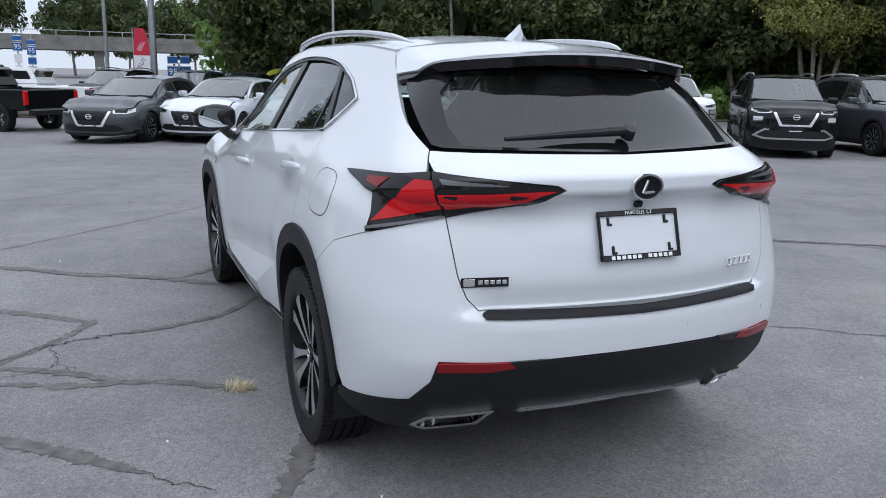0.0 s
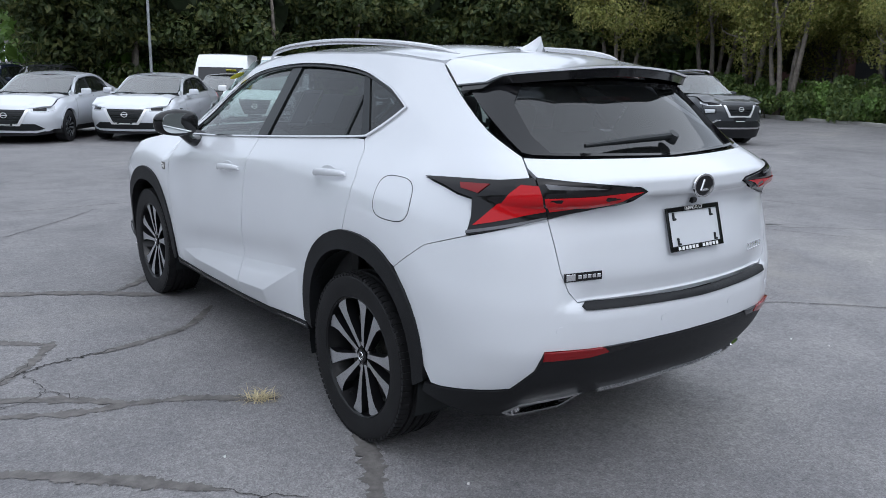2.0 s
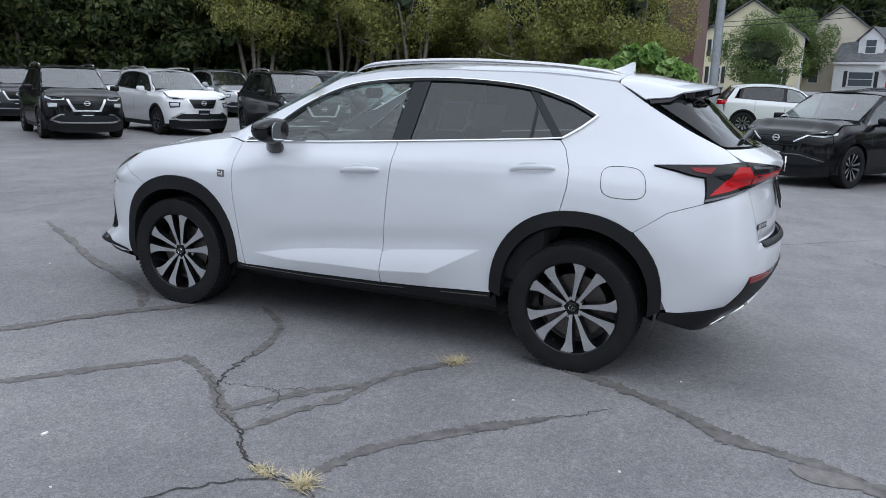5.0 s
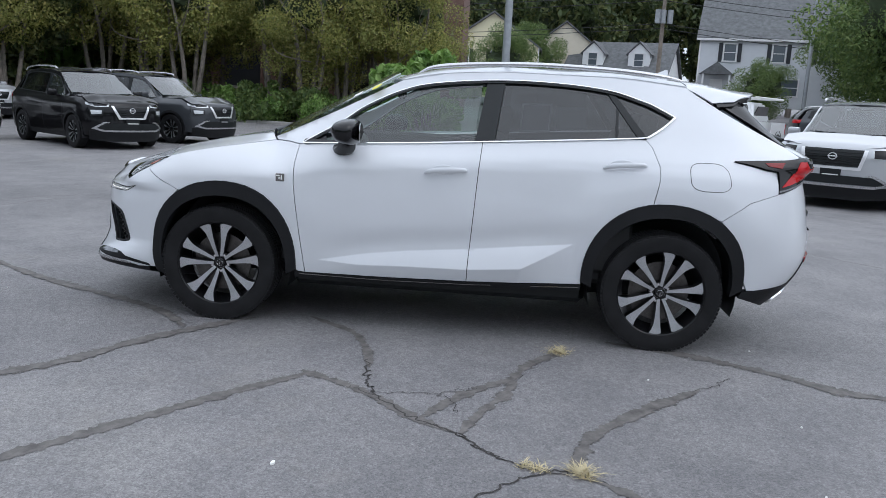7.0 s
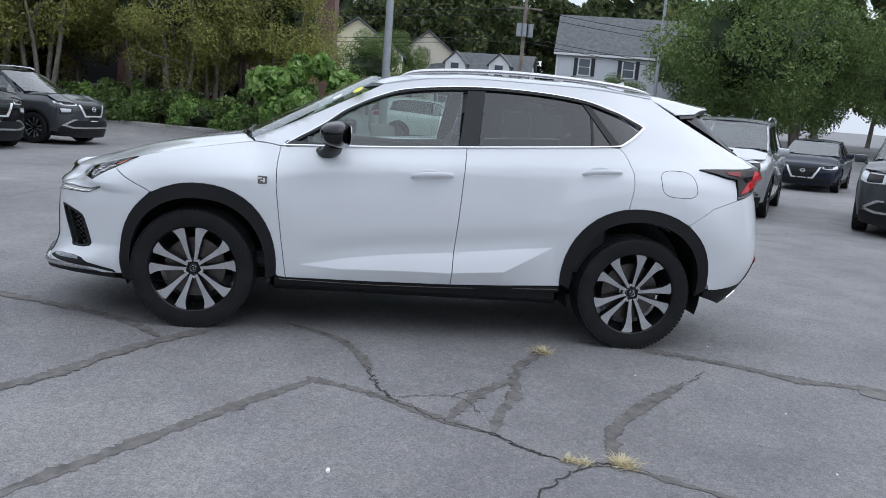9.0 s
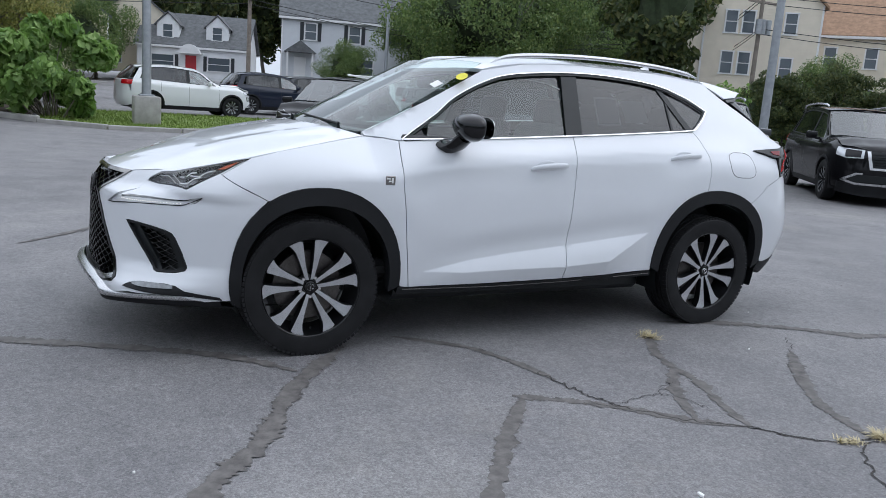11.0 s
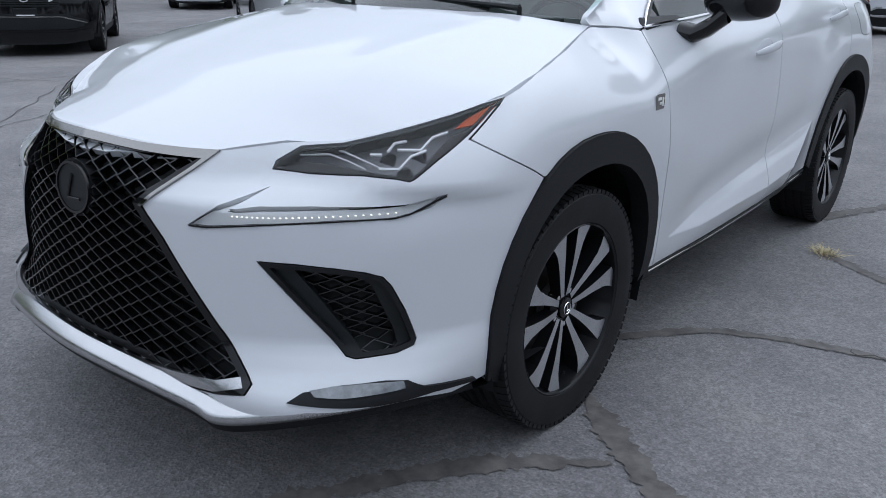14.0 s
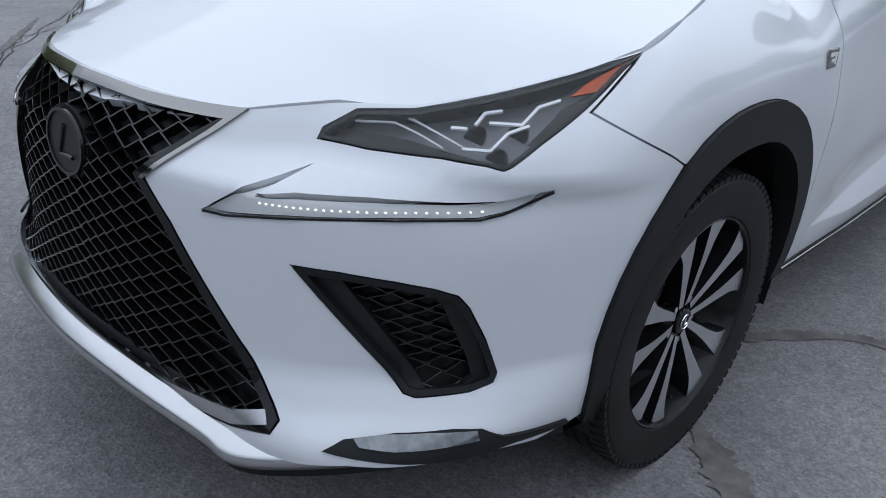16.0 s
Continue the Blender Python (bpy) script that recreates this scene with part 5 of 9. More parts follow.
pair("headlamp_bowl", B.panel(inset(HL, -.002), h=.03, out=-.040, depth=0), LAMP_GREY, MAIN, "smoke grey headlamp bowl")
pair("headlamp_cover", B.panel(inset(HL, .003), h=.022, out=.001, depth=.004), GLASS_LENS, MAIN, "clear headlamp cover")
pair("headlamp_rim", B.panel(inset(HL, .001), [inset(HL, .0065)], h=.02, out=.0, depth=.03), BLACK_GLOSS, MAIN, "black headlamp rim")
pair("amber_reflector", B.panel(B.loop((.812, 1.80, .928), (.818, 1.768, .945), (.831, 1.717, .964), (.838, 1.660, .982), (.839, 1.705, .958), (.837, 1.745, .936)), h=.015, out=-.004, depth=.004), AMBER, MAIN, "amber side reflector")
pair("headlamp_mask", B.panel(B.loop((.812, 1.815, .918), (.837, 1.750, .934), (.837, 1.790, .910), (.820, 1.882, .866), (.808, 1.900, .866)), h=.02, out=-.012, depth=.003), SMOKED, MAIN)
pair("headlamp_mask", B.panel(B.loop((.510, 2.078, .834), (.521, 2.052, .858), (.578, 2.026, .860), (.639, 2.006, .858), (.717, 1.980, .850), (.765, 1.961, .842), (.708, 1.994, .841), (.587, 2.045, .834)), h=.02, out=-.026, depth=.003), SMOKED, MAIN, "black lower headlamp mask")
for pts in (((.535, 2.032, .874), (.604, 1.992, .886), (.631, 1.986, .883), (.725, 1.969, .858)), ((.538, 2.035, .868), (.601, 2.003, .875), (.650, 1.995, .866), (.700, 1.988, .852))):
    line_part("light_guide", pts, .0035, LAMP_PALE, -.016, MAIN)
for pts in (((.728, 1.972, .855), (.767, 1.945, .856), (.775, 1.912, .882), (.793, 1.879, .893)), ((.740, 1.921, .894), (.783, 1.887, .894), (.786, 1.849, .918), (.802, 1.813, .927)), ((.724, 1.937, .889), (.724, 1.914, .906), (.744, 1.893, .911)), ((.693, 1.963, .882), (.717, 1.949, .883))):
    line_part("light_blade", pts, .006, LAMP_BRIGHT, -.016, MAIN, "bright headlamp blade")
for u, y, z in ((.735, 1.90, .848), (.755, 1.87, .888), (.69, 1.91, .880)):
    q0 = qy(u, y)
    cpt, nn = B.at(np.array([q0]), np.array([z]), -.045)[0], B.normal(np.array([q0]), np.array([z]))[0]
    for s in (1, -1):
        bm = bmesh.new()
        a = Vector((s * cpt[0], cpt[1], cpt[2]))
        d = Vector((s * nn[0], nn[1] + .6, 0)).normalized()
        rod(bm, a - d * .02, a + d * .006, .022, .018, 18)
        part("projector_lens", bm, BLACK_GLOSS, MAIN, "dark projector lens")
pair("running_light_bowl", B.panel(DRL, h=.02, out=-.012, depth=0), LAMP_PALE, MAIN, "silver running light bowl")
pair("running_light_cover", B.panel(DRL, h=.02, out=.000, depth=.003), GLASS_LENS, MAIN, "clear running light cover")
line_part("running_light_edge", ((.415, 2.262, .719), (.456, 2.244, .719), (.546, 2.194, .730), (.692, 2.078, .743), (.784, 1.978, .748), (.804, 1.946, .756), (.850, 1.878, .793)), .004, BLACK_GLOSS, .001, MAIN)
for k in range(26):
    f = k / 25
    u, z = .505 + .285 * f, .746 + .014 * f * f
    y = 2.212 - .07 * f - .165 * f * f
    p = B.at(np.array([qy(u, y)]), np.array([z]), -.009)[0]
    for s in (1, -1):
        bm = bmesh.new()
        box(bm, (s * p[0], p[1], p[2]), (.0045, .0035, .0025), .0006)
        part("led", bm, LED, MAIN, "small lit running light")

# lower reflector lamps, silver lip, chin
FL = B.loop((.665, 2.215, .345), (.687, 2.185, .364), (.743, 2.117, .376), (.803, 2.038, .378), (.833, 1.993, .372), (.852, 1.955, .350), (.876, 1.793, .318), (.872, 1.777, .304), (.848, 1.92, .326), (.76, 2.10, .336), (.68, 2.19, .343))
pair("fog_lamp_bowl", B.panel(FL, h=.02, out=.006, depth=.02), BLACK_PLASTIC, MAIN, "black lower lamp recess")
FOG_GLASS = vary(material("fog_lamp_glass", (.17, .18, .19), .08, .5, 1.0), (.17, .18, .19), .35, 25, (.05, .2))
pair("fog_lamp", B.panel(B.loop((.697, 2.172, .366), (.730, 2.132, .373), (.781, 2.072, .375), (.825, 2.003, .372), (.828, 2.000, .358), (.790, 2.070, .355), (.748, 2.122, .353), (.708, 2.165, .356)), h=.012, out=.013, depth=.012), FOG_GLASS, MAIN, "clear slim fog lamp")


def lip_line(lift=0.0, back=0.0):
    pts = [(0, 2.395 - back, .335 + lift), (.25, 2.375 - back, .328 + lift), (.45, 2.335 - back, .304 + lift), (.52, 2.315 - back, .284 + lift), (.60, 2.25 - back, .286 + lift), (.70, 2.13 - back, .294 + lift), (.80, 1.97 - back, .304 + lift), (.87, 1.80 - back, .31 + lift)]
    l = [(-u, y, z) for u, y, z in pts]
    return spline([(u, y, z) for u, y, z in pts[:0:-1]] + l, 6)


def strip_mesh(rows):
    v, f = [], []
    n = len(rows[0])
    for r in rows:
        v += r
    for i in range(len(rows) - 1):
        for k in range(n - 1):
            f.append((i * n + k, i * n + k + 1, (i + 1) * n + k + 1, (i + 1) * n + k))
    return v, f


bm = bmesh.new()
vv, ff = strip_mesh([lip_line(.030, .035), lip_line(.018, .004), lip_line(.002, -.004), lip_line(-.012, .004), lip_line(-.014, .05)])
put("front_lip", mesh_from("front_lip", vv, ff), SATIN_SILVER, MAIN, "satin silver front splitter lip")
bm.free()
vv, ff = strip_mesh([lip_line(-.014, .010), lip_line(-.034, .018), lip_line(-.045, .08), lip_line(-.045, .40)])
put("chin", mesh_from("chin", vv, ff), BLACK_PLASTIC, MAIN, "black chin under the front lip")
vv, ff = strip_mesh([lip_line(.048, .06), lip_line(.036, .048), lip_line(.034, .09)])
put("lip_seal", mesh_from("lip_seal", vv, ff), BLACK_PLASTIC, MAIN)

# wheels
for y, t in ((1.33, -.087), (-1.33, .39)):
    for s in (-1, 1):
        make_wheel(MAIN, y, s, turn=t)

# cabin
bm = bmesh.new()
box(bm, (0, -.2, .40), (1.50, 2.6, .10), .03)
part("cabin_floor", bm, VINYL, MAIN)
bm = bmesh.new()
box(bm, (0, .86, .98), (1.36, .36, .22), .06, Matrix.Rotation(radians(-12), 4, "X"), 3)
box(bm, (-.36, .72, 1.07), (.36, .16, .07), .03, None, 2)
part("dashboard", bm, VINYL, MAIN, "black dashboard")
bm = bmesh.new()
m = Matrix.Translation((-.36, .55, 1.00)) @ Matrix.Rotation(radians(66), 4, "X")
ringp = [m @ Vector((.185 * math.cos(t), .185 * math.sin(t), 0)) for t in np.linspace(0, 2 * PI, 33)[:-1]]
for a, b in zip(ringp, ringp[1:] + ringp[:1]):
    rod(bm, a, b, .014, seg=8)
for t in (0, PI, -PI / 2):
    rod(bm, m @ Vector((0, 0, -.02)), m @ Vector((.18 * math.cos(t), .18 * math.sin(t), 0)), .014, seg=8)
box(bm, m @ Vector((0, 0, -.02)), (.13, .05, .11), .02)
part("steering_wheel", bm, VINYL, MAIN, "black steering wheel")
for x, y in ((-.36, .02), (.36, .02)):
    bm = bmesh.new()
    box(bm, (x, y + .05, .64), (.50, .52, .18), .06, None, 3)
    box(bm, (x, y - .27, .92), (.48, .16, .62), .06, Matrix.Rotation(radians(14), 4, "X"), 3)
    box(bm, (x, y - .37, 1.29), (.26, .10, .17), .04, Matrix.Rotation(radians(10), 4, "X"), 3)
    part("front_seat", bm, SEAT, MAIN, "grey leather front seat")
bm = bmesh.new()
box(bm, (0, -.85, .66), (1.30, .50, .18), .06, None, 3)
box(bm, (0, -1.14, .95), (1.28, .18, .62), .06, Matrix.Rotation(radians(18), 4, "X"), 3)
for x in (-.40, 0, .40):
    box(bm, (x, -1.24, 1.30), (.24, .09, .14), .035, Matrix.Rotation(radians(12), 4, "X"), 3)
part("rear_bench", bm, SEAT, MAIN, "grey leather rear bench")
bm = bmesh.new()
box(bm, (0, -1.62, .85), (1.30, .70, .04), .01)
part("parcel_floor", bm, VINYL, MAIN)
for s in (-1, 1):
    bm = bmesh.new()
    box(bm, (s * .77, -.15, .78), (.05, 2.0, .70), .02)
    part("door_lining", bm, VINYL, MAIN)
head = [(-.54, .30), (.54, .30), (.54, -1.55), (-.54, -1.55)]
panel_part("headlining", sheet(head, lambda x, y: roof_z(x, y) - .05, h=.1), material("headlining_cloth", (.45, .44, .42), .9), MAIN)
bm = bmesh.new()
box(bm, (0, .36, 1.42), (.22, .04, .07), .02)
part("cabin_mirror", bm, VINYL, MAIN)
# stickers on the glass
a = [(qy(.7, y), z) for y, z in ((-.44, 1.245), (-.62, 1.255), (-.63, 1.42), (-.45, 1.415))]
FRAME_STICK = material("faded_window_form", (.80, .81, .82), .8)
panel_part("window_form", B.panel(a, [inset(a, .012)], h=.03, out=-.018, depth=.001), FRAME_STICK, MAIN, "paper form taped inside the rear window")
a2 = [(qy(.7, y), z) for y, z in ((-.66, 1.27), (-.84, 1.285), (-.83, 1.41), (-.65, 1.405))]
panel_part("window_form", B.panel(inset(a, .014), h=.04, out=-.019, depth=.001), material("form_paper", (.42, .43, .44), .9), MAIN)
panel_part("window_form", B.panel(a2, h=.04, out=-.019, depth=.001), bpy.data.materials["form_paper"], MAIN)


def on_screen(x, y, w, h, mat, name, oval=False):
    lp = [(x + w / 2 * math.cos(t), y + h / 2 * math.sin(t)) for t in np.linspace(0, 2 * PI, 25)[:-1]] if oval else [(x - w / 2, y - h / 2), (x + w / 2, y - h / 2), (x + w / 2, y + h / 2), (x - w / 2, y + h / 2)]
    return panel_part(name, sheet(lp, lambda a, b: screen_z(a, b) + .0045, h=.05, depth=.001), mat, MAIN, "small sticker on the windscreen")


on_screen(-.63, .436, .085, .06, LABEL_YELLOW, "windscreen_sticker", True)
on_screen(-.565, .56, .07, .05, LABEL_WHITE, "windscreen_sticker")

# front and rear overhangs brought to their true length
def overhang(y):
    return 1.35 + (y - 1.35) * .97 if y > 1.35 else -1.35 + (y + 1.35) * 1.025 if y < -1.35 else y


rims = {o for h_ in MAIN.children if h_.name.startswith("wheel") and h_.type == "EMPTY" for o in (h_, *h_.children_recursive)}
bpy.context.view_layer.update()
for o in MAIN.children_recursive:
    if o in rims or o.type != "MESH":
        continue
    if o.matrix_world == Matrix.Identity(4):
        co = np.empty(len(o.data.vertices) * 3)
        o.data.vertices.foreach_get("co", co)
        co[1::3] = [overhang(y) for y in co[1::3]]
        o.data.vertices.foreach_set("co", co)
        o.data.update()
    else:
        o.location.y += overhang(o.matrix_world.translation.y) - o.matrix_world.translation.y

# ---- the car park ----
def gz(x, y):
    """Height of the ground: level round the car, falling gently to the far side and rising over the verge to the street."""
    x, y = np.asarray(x, float), np.asarray(y, float)
    r = np.hypot(x, y)
    z = -0.05 * step01(6, 11, r) * step01(-14, -6, y) - 0.011 * np.maximum(0, y - 5) * (1 - step01(40, 60, y))
    far = np.maximum(0, x + 0.25 * np.maximum(0, -y - 12) - 26)
    return z + 0.17 * step01(17.5, 24, x) * step01(-14, -7, y) + 0.016 * far


ASPHALT = material("worn_asphalt", (0.10, 0.10, 0.105), 0.85)
v = coords(ASPHALT)
tone, _ = noise_ramp(ASPHALT, 0.30, [(0.30, (0.158, 0.154, 0.158)), (0.58, (0.222, 0.216, 0.220)), (0.80, (0.300, 0.290, 0.276))], v, 7, 0.55)
patchy, _ = noise_ramp(ASPHALT, 1.9, [(0.32, (0.77, 0.77, 0.785)), (0.68, (1.15, 1.14, 1.12))], v, 9, 0.7)
grain, gf = noise_ramp(ASPHALT, 110, [(0.30, (0.55, 0.55, 0.56)), (0.5, (0.95, 0.95, 0.95)), (0.62, (1.18, 1.18, 1.17)), (0.74, (1.7, 1.7, 1.67))], v, 5, 0.85)
vor = node(ASPHALT, "ShaderNodeTexVoronoi", Scale=120.0)
wire(ASPHALT, v, vor.inputs["Vector"])
mid, _ = noise_ramp(ASPHALT, 26, [(0.34, (0.74, 0.74, 0.75)), (0.66, (1.24, 1.24, 1.23))], v, 6, 0.8)
stone = node(ASPHALT, "ShaderNodeMapRange")
stone.inputs["To Min"].default_value, stone.inputs["To Max"].default_value = 0.60, 1.42
wire(ASPHALT, vor.outputs["Color"], stone.inputs["Value"])
c = mixed(ASPHALT, 1.0, mixed(ASPHALT, 1.0, tone, patchy, "MULTIPLY"), grain, "MULTIPLY")
c = mixed(ASPHALT, 0.9, c, mid, "MULTIPLY")
c = mixed(ASPHALT, 0.7, c, stone.outputs["Result"], "MULTIPLY")
dust, df = noise_ramp(ASPHALT, 0.42, [(0.58, (0, 0, 0)), (0.76, (0.45, 0.45, 0.45))], v, 7, 0.7)
c = mixed(ASPHALT, dust, c, (0.32, 0.295, 0.255))
wire(ASPHALT, c, bsdf(ASPHALT).inputs["Base Color"])
hsum = node(ASPHALT, "ShaderNodeMath")
hsum.operation = "ADD"
wire(ASPHALT, gf, hsum.inputs[0])
wire(ASPHALT, vor.outputs["Distance"], hsum.inputs[1])
bumpy(ASPHALT, hsum.outputs[0], 0.55, 0.004)
rr = node(ASPHALT, "ShaderNodeMapRange")
rr.inputs["To Min"].default_value, rr.inputs["To Max"].default_value = 0.50, 0.85
wire(ASPHALT, gf, rr.inputs["Value"])
wire(ASPHALT, rr.outputs["Result"], bsdf(ASPHALT).inputs["Roughness"])

SEALANT = vary(material("crack_sealant", (0.120, 0.111, 0.105)), (0.120, 0.111, 0.105), 0.45, 14, (0.6, 0.9), 0.8, 70)
SEALANT_DARK = vary(material("dark_crack", (0.040, 0.036, 0.034)), (0.040, 0.036, 0.034), 0.3, 30, (0.8, 0.95))
GRIT = vary(material("old_patch", (0.17, 0.16, 0.15)), (0.17, 0.16, 0.15), 0.25, 20, (0.8, 0.95), 0.6, 120)

edges = np.concatenate((-np.geomspace(600, 34, 14), np.linspace(-30, 34, 129), np.geomspace(38, 600, 14)))
gx, gy = np.meshgrid(edges, edges, indexing="ij")
n = len(edges)
hz = gz(gx, gy) + np.where(np.hypot(gx, gy) < 6, 0, 0)
gv = np.stack((gx.ravel(), gy.ravel(), hz.ravel()), 1)
gf_ = [(i * n + j, (i + 1) * n + j, (i + 1) * n + j + 1, i * n + j + 1) for i in range(n - 1) for j in range(n - 1)]
GROUND = put("ground", mesh_from("ground", gv, gf_), ASPHALT)
tagged(GROUND, "worn grey asphalt car park with sealed cracks", "ground", kind="structure")

rng = np.random.default_rng(7)


LAYER = [0]


def crack(pts, w, mat=None, taper=True, name="crack_seal", rough=0.25):
    """A band of sealant with an uneven outline along points of the ground."""
    line = spline([np.array(p) for p in pts], 22)
    k = len(line)
    vs, fs = [], []
    walkw = 1.0
    for i, p in enumerate(line):
        a, b = np.array(line[max(i - 1, 0)]), np.array(line[min(i + 1, k - 1)])
        d = (b - a) / max(np.linalg.norm(b - a), 1e-6)
        s = np.array((-d[1], d[0]))
        walkw = 0.80 * walkw + 0.20 * (1 + rng.normal(0, rough * 1.6))
        f = i / (k - 1)
        e = w / 2 * min(1.7, max(0.45, walkw)) * (min(1, 6 * (1 - f) + .15, 6 * f + .3) if taper else 1)
        o = rng.normal(0, w * 0.05)
        for sgn in (-1, 1):
            q = np.array(p) + s * (sgn * e * (1 + rng.normal(0, .17)) + o)
            vs.append((q[0], q[1], float(gz(q[0], q[1])) + 0.0022 + 0.00012 * LAYER[0]))
    for i in range(k - 1):
        fs.append((2 * i, 2 * i + 1, 2 * i + 3, 2 * i + 2))
    fs = [f[::-1] for f in fs]
    LAYER[0] += 1
    return tagged(put(name, mesh_from(name, vs, fs), mat or SEALANT), "uneven band of sealant over a crack in asphalt" if mat is None else "thin dark crack in the asphalt", "crack", kind="structure")


def fine_crack(pts, w=0.012, amp=0.018):
    """A thin jagged crack."""
    line = spline([np.array(p) for p in pts], 8)
    line = [np.array(p) + rng.normal(0, amp * .6, 2) for p in line]
    crack(line, min(w, .022) * .38, SEALANT_DARK, True, "hairline_crack", 0.22)


crack([(-3.7, 2.1), (-3.3, 1.78), (-2.87, 1.45), (-2.60, 1.25), (-2.33, 1.05), (-2.03, .83), (-1.82, .65), (-1.71, .56)], .068, rough=.42)
crack([(-1.68, .60), (-1.75, .48), (-1.84, .32), (-1.98, .15), (-2.16, -.03), (-2.30, -.24)], .052, rough=.5)
fine_crack([(-1.84, .33), (-1.98, .15), (-2.16, -.02), (-2.30, -.23), (-2.43, -.35), (-2.53, -.46), (-2.57, -.59), (-2.59, -.75), (-2.70, -.89), (-2.80, -1.04), (-3.1, -1.5), (-3.6, -2.1)], .03, .012)
fine_crack([(-2.22, -.10), (-2.31, -.24), (-2.43, -.34), (-2.50, -.44)], .05, .018)
crack([(-2.60, -.76), (-2.71, -.90), (-2.82, -1.06), (-3.1, -1.45)], .035, rough=.5)
crack([(-2.17, -.07), (-1.90, -.21), (-1.70, -.36), (-1.58, -.47), (-1.46, -.52), (-1.31, -.58), (-1.10, -.73), (-1.0, -.80)], .062, rough=.42)
crack([(-2.30, -.26), (-2.04, -.34), (-1.82, -.44), (-1.66, -.48), (-1.58, -.48)], .055, rough=.42)
crack([(-2.54, -.72), (-2.38, -.77), (-2.20, -.84), (-1.97, -1.02), (-1.80, -1.17), (-1.66, -1.31), (-1.51, -1.45)], .058, rough=.42)
fine_crack([(-1.53, -1.43), (-1.42, -1.56), (-1.30, -1.66)], .012)
crack([(-.80, -1.05), (-.93, -1.48), (-1.06, -1.75), (-1.20, -1.98), (-1.38, -2.22), (-1.44, -2.44), (-1.53, -2.66), (-1.9, -3.2), (-2.4, -3.95)], .085, rough=.42)
crack([(-.70, .80), (-.94, .50), (-1.12, .39), (-1.36, .31), (-1.56, .27)], .045, rough=.42)
fine_crack([(-1.42, .30), (-1.60, .27), (-1.74, .25), (-1.87, .21), (-1.98, .15)], .024)
fine_crack([(-1.92, .18), (-1.88, .04), (-1.86, -.12), (-1.74, -.30)], .010)
fine_crack([(-1.86, -.12), (-1.96, -.20), (-2.10, -.22)], .010)
fine_crack([(-2.59, -.70), (-2.67, -.51), (-2.89, -.33), (-3.4, .0)], .03)
crack([(-3.0, 2.75), (-2.6, 2.40), (-2.33, 2.17), (-2.06, 2.00), (-1.92, 1.87), (-1.73, 1.74), (-1.49, 1.63), (-1.24, 1.47), (-.98, 1.27), (-.80, 1.10)], .082, rough=.42)
crack([(.70, 4.40), (.48, 4.03), (.12, 3.40), (-.20, 2.90), (-.34, 2.64), (-.48, 2.34), (-.62, 2.06), (-.78, 1.78), (-.96, 1.58), (-1.12, 1.46)], .072, rough=.42)
fine_crack([(-3.2, 2.2), (-2.41, 2.82), (-1.79, 3.38), (-1.0, 4.15), (-.4, 4.8)], .035, .02)
fine_crack([(-3.4, 4.9), (-2.68, 5.47), (-1.84, 6.17), (-.9, 7.5), (-.14, 8.72)], .04, .03)
fine_crack([(-6, 5.4), (-3, 5.1), (-.5, 5.0), (1.5, 5.2), (3.1, 4.97), (3.94, 4.28)], .04, .03)
fine_crack([(.9, 7.2), (1.76, 6.43), (2.73, 5.60), (3.6, 5.1)], .05, .03)
fine_crack([(2.6, 2.3), (3.13, 1.87), (4.19, 1.10), (5.71, -.05), (7.2, -1.2)], .05, .03)
fine_crack([(1.2, -.2), (2.16, -.91), (2.62, -1.27), (3.6, -2.2), (5, -3.6)], .03, .02)
fine_crack([(2.7, 1.9), (4.06, 1.12), (4.66, .81), (4.9, .49), (5.6, -.8)], .035, .02)
crack([(2.2, 2.7), (2.74, 2.25), (3.4, 1.78), (4.25, 1.12), (5.4, .4)], .06)
fine_crack([(12, 3), (9.92, .64), (9.15, -.08), (8.23, -.57), (6.4, -1.3)], .06, .03)
for k in range(9):
    a = rng.uniform(-.9, 1.35)
    r0 = rng.uniform(5, 12)
    p = np.array((r0 * math.cos(a), r0 * math.sin(a)))
    d = np.array((math.cos(a + 1.8), math.sin(a + 1.8)))
    fine_crack([p + d * s + rng.normal(0, .15, 2) for s in np.linspace(-2.4, 2.4, 6)], .03, .03)
for k in range(5):
    p = np.array((rng.uniform(2.5, 8), -rng.uniform(3, 9)))
    d = np.array((math.cos(.5 * k), math.sin(.5 * k)))
    fine_crack([p + d * s + rng.normal(0, .12, 2) for s in np.linspace(-1.2, 1.2, 5)], .025, .03)

# loose patch and bits by the nearest corner
def chip(x, y, sx, sy, mat, name, label, z=0.006):
    bm = bmesh.new()
    loop = [(x + sx * math.cos(t) * rng.uniform(.6, 1), y + sy * math.sin(t) * rng.uniform(.6, 1)) for t in np.linspace(0, 2 * PI, 10)[:-1]]
    plate(bm, loop, Matrix.Translation((0, 0, float(gz(x, y)))), z)
    return tagged(part(name, bm, mat), label, name.replace("_", " "))


for x, y, sx, sy in ((-1.58, -2.58, .09, .17), (-1.75, -2.78, .07, .12)):
    tagged(chip(x, y, sx, sy, GRIT, "gravel_patch", "pale gravelly patch in worn asphalt", .005), kind="structure")
chip(-2.72, .44, .020, .010, LABEL_WHITE, "paper_scrap", "small white scrap of litter on asphalt", .008)
for k in range(26):
    a, r0 = rng.uniform(0, 2 * PI), rng.uniform(1.2, 4.5)
    chip(-1.6 + r0 * math.cos(a), r0 * math.sin(a), .006, .006, LABEL_WHITE if k % 3 else GRIT, "pebble", "tiny pale pebble on the asphalt", .006)

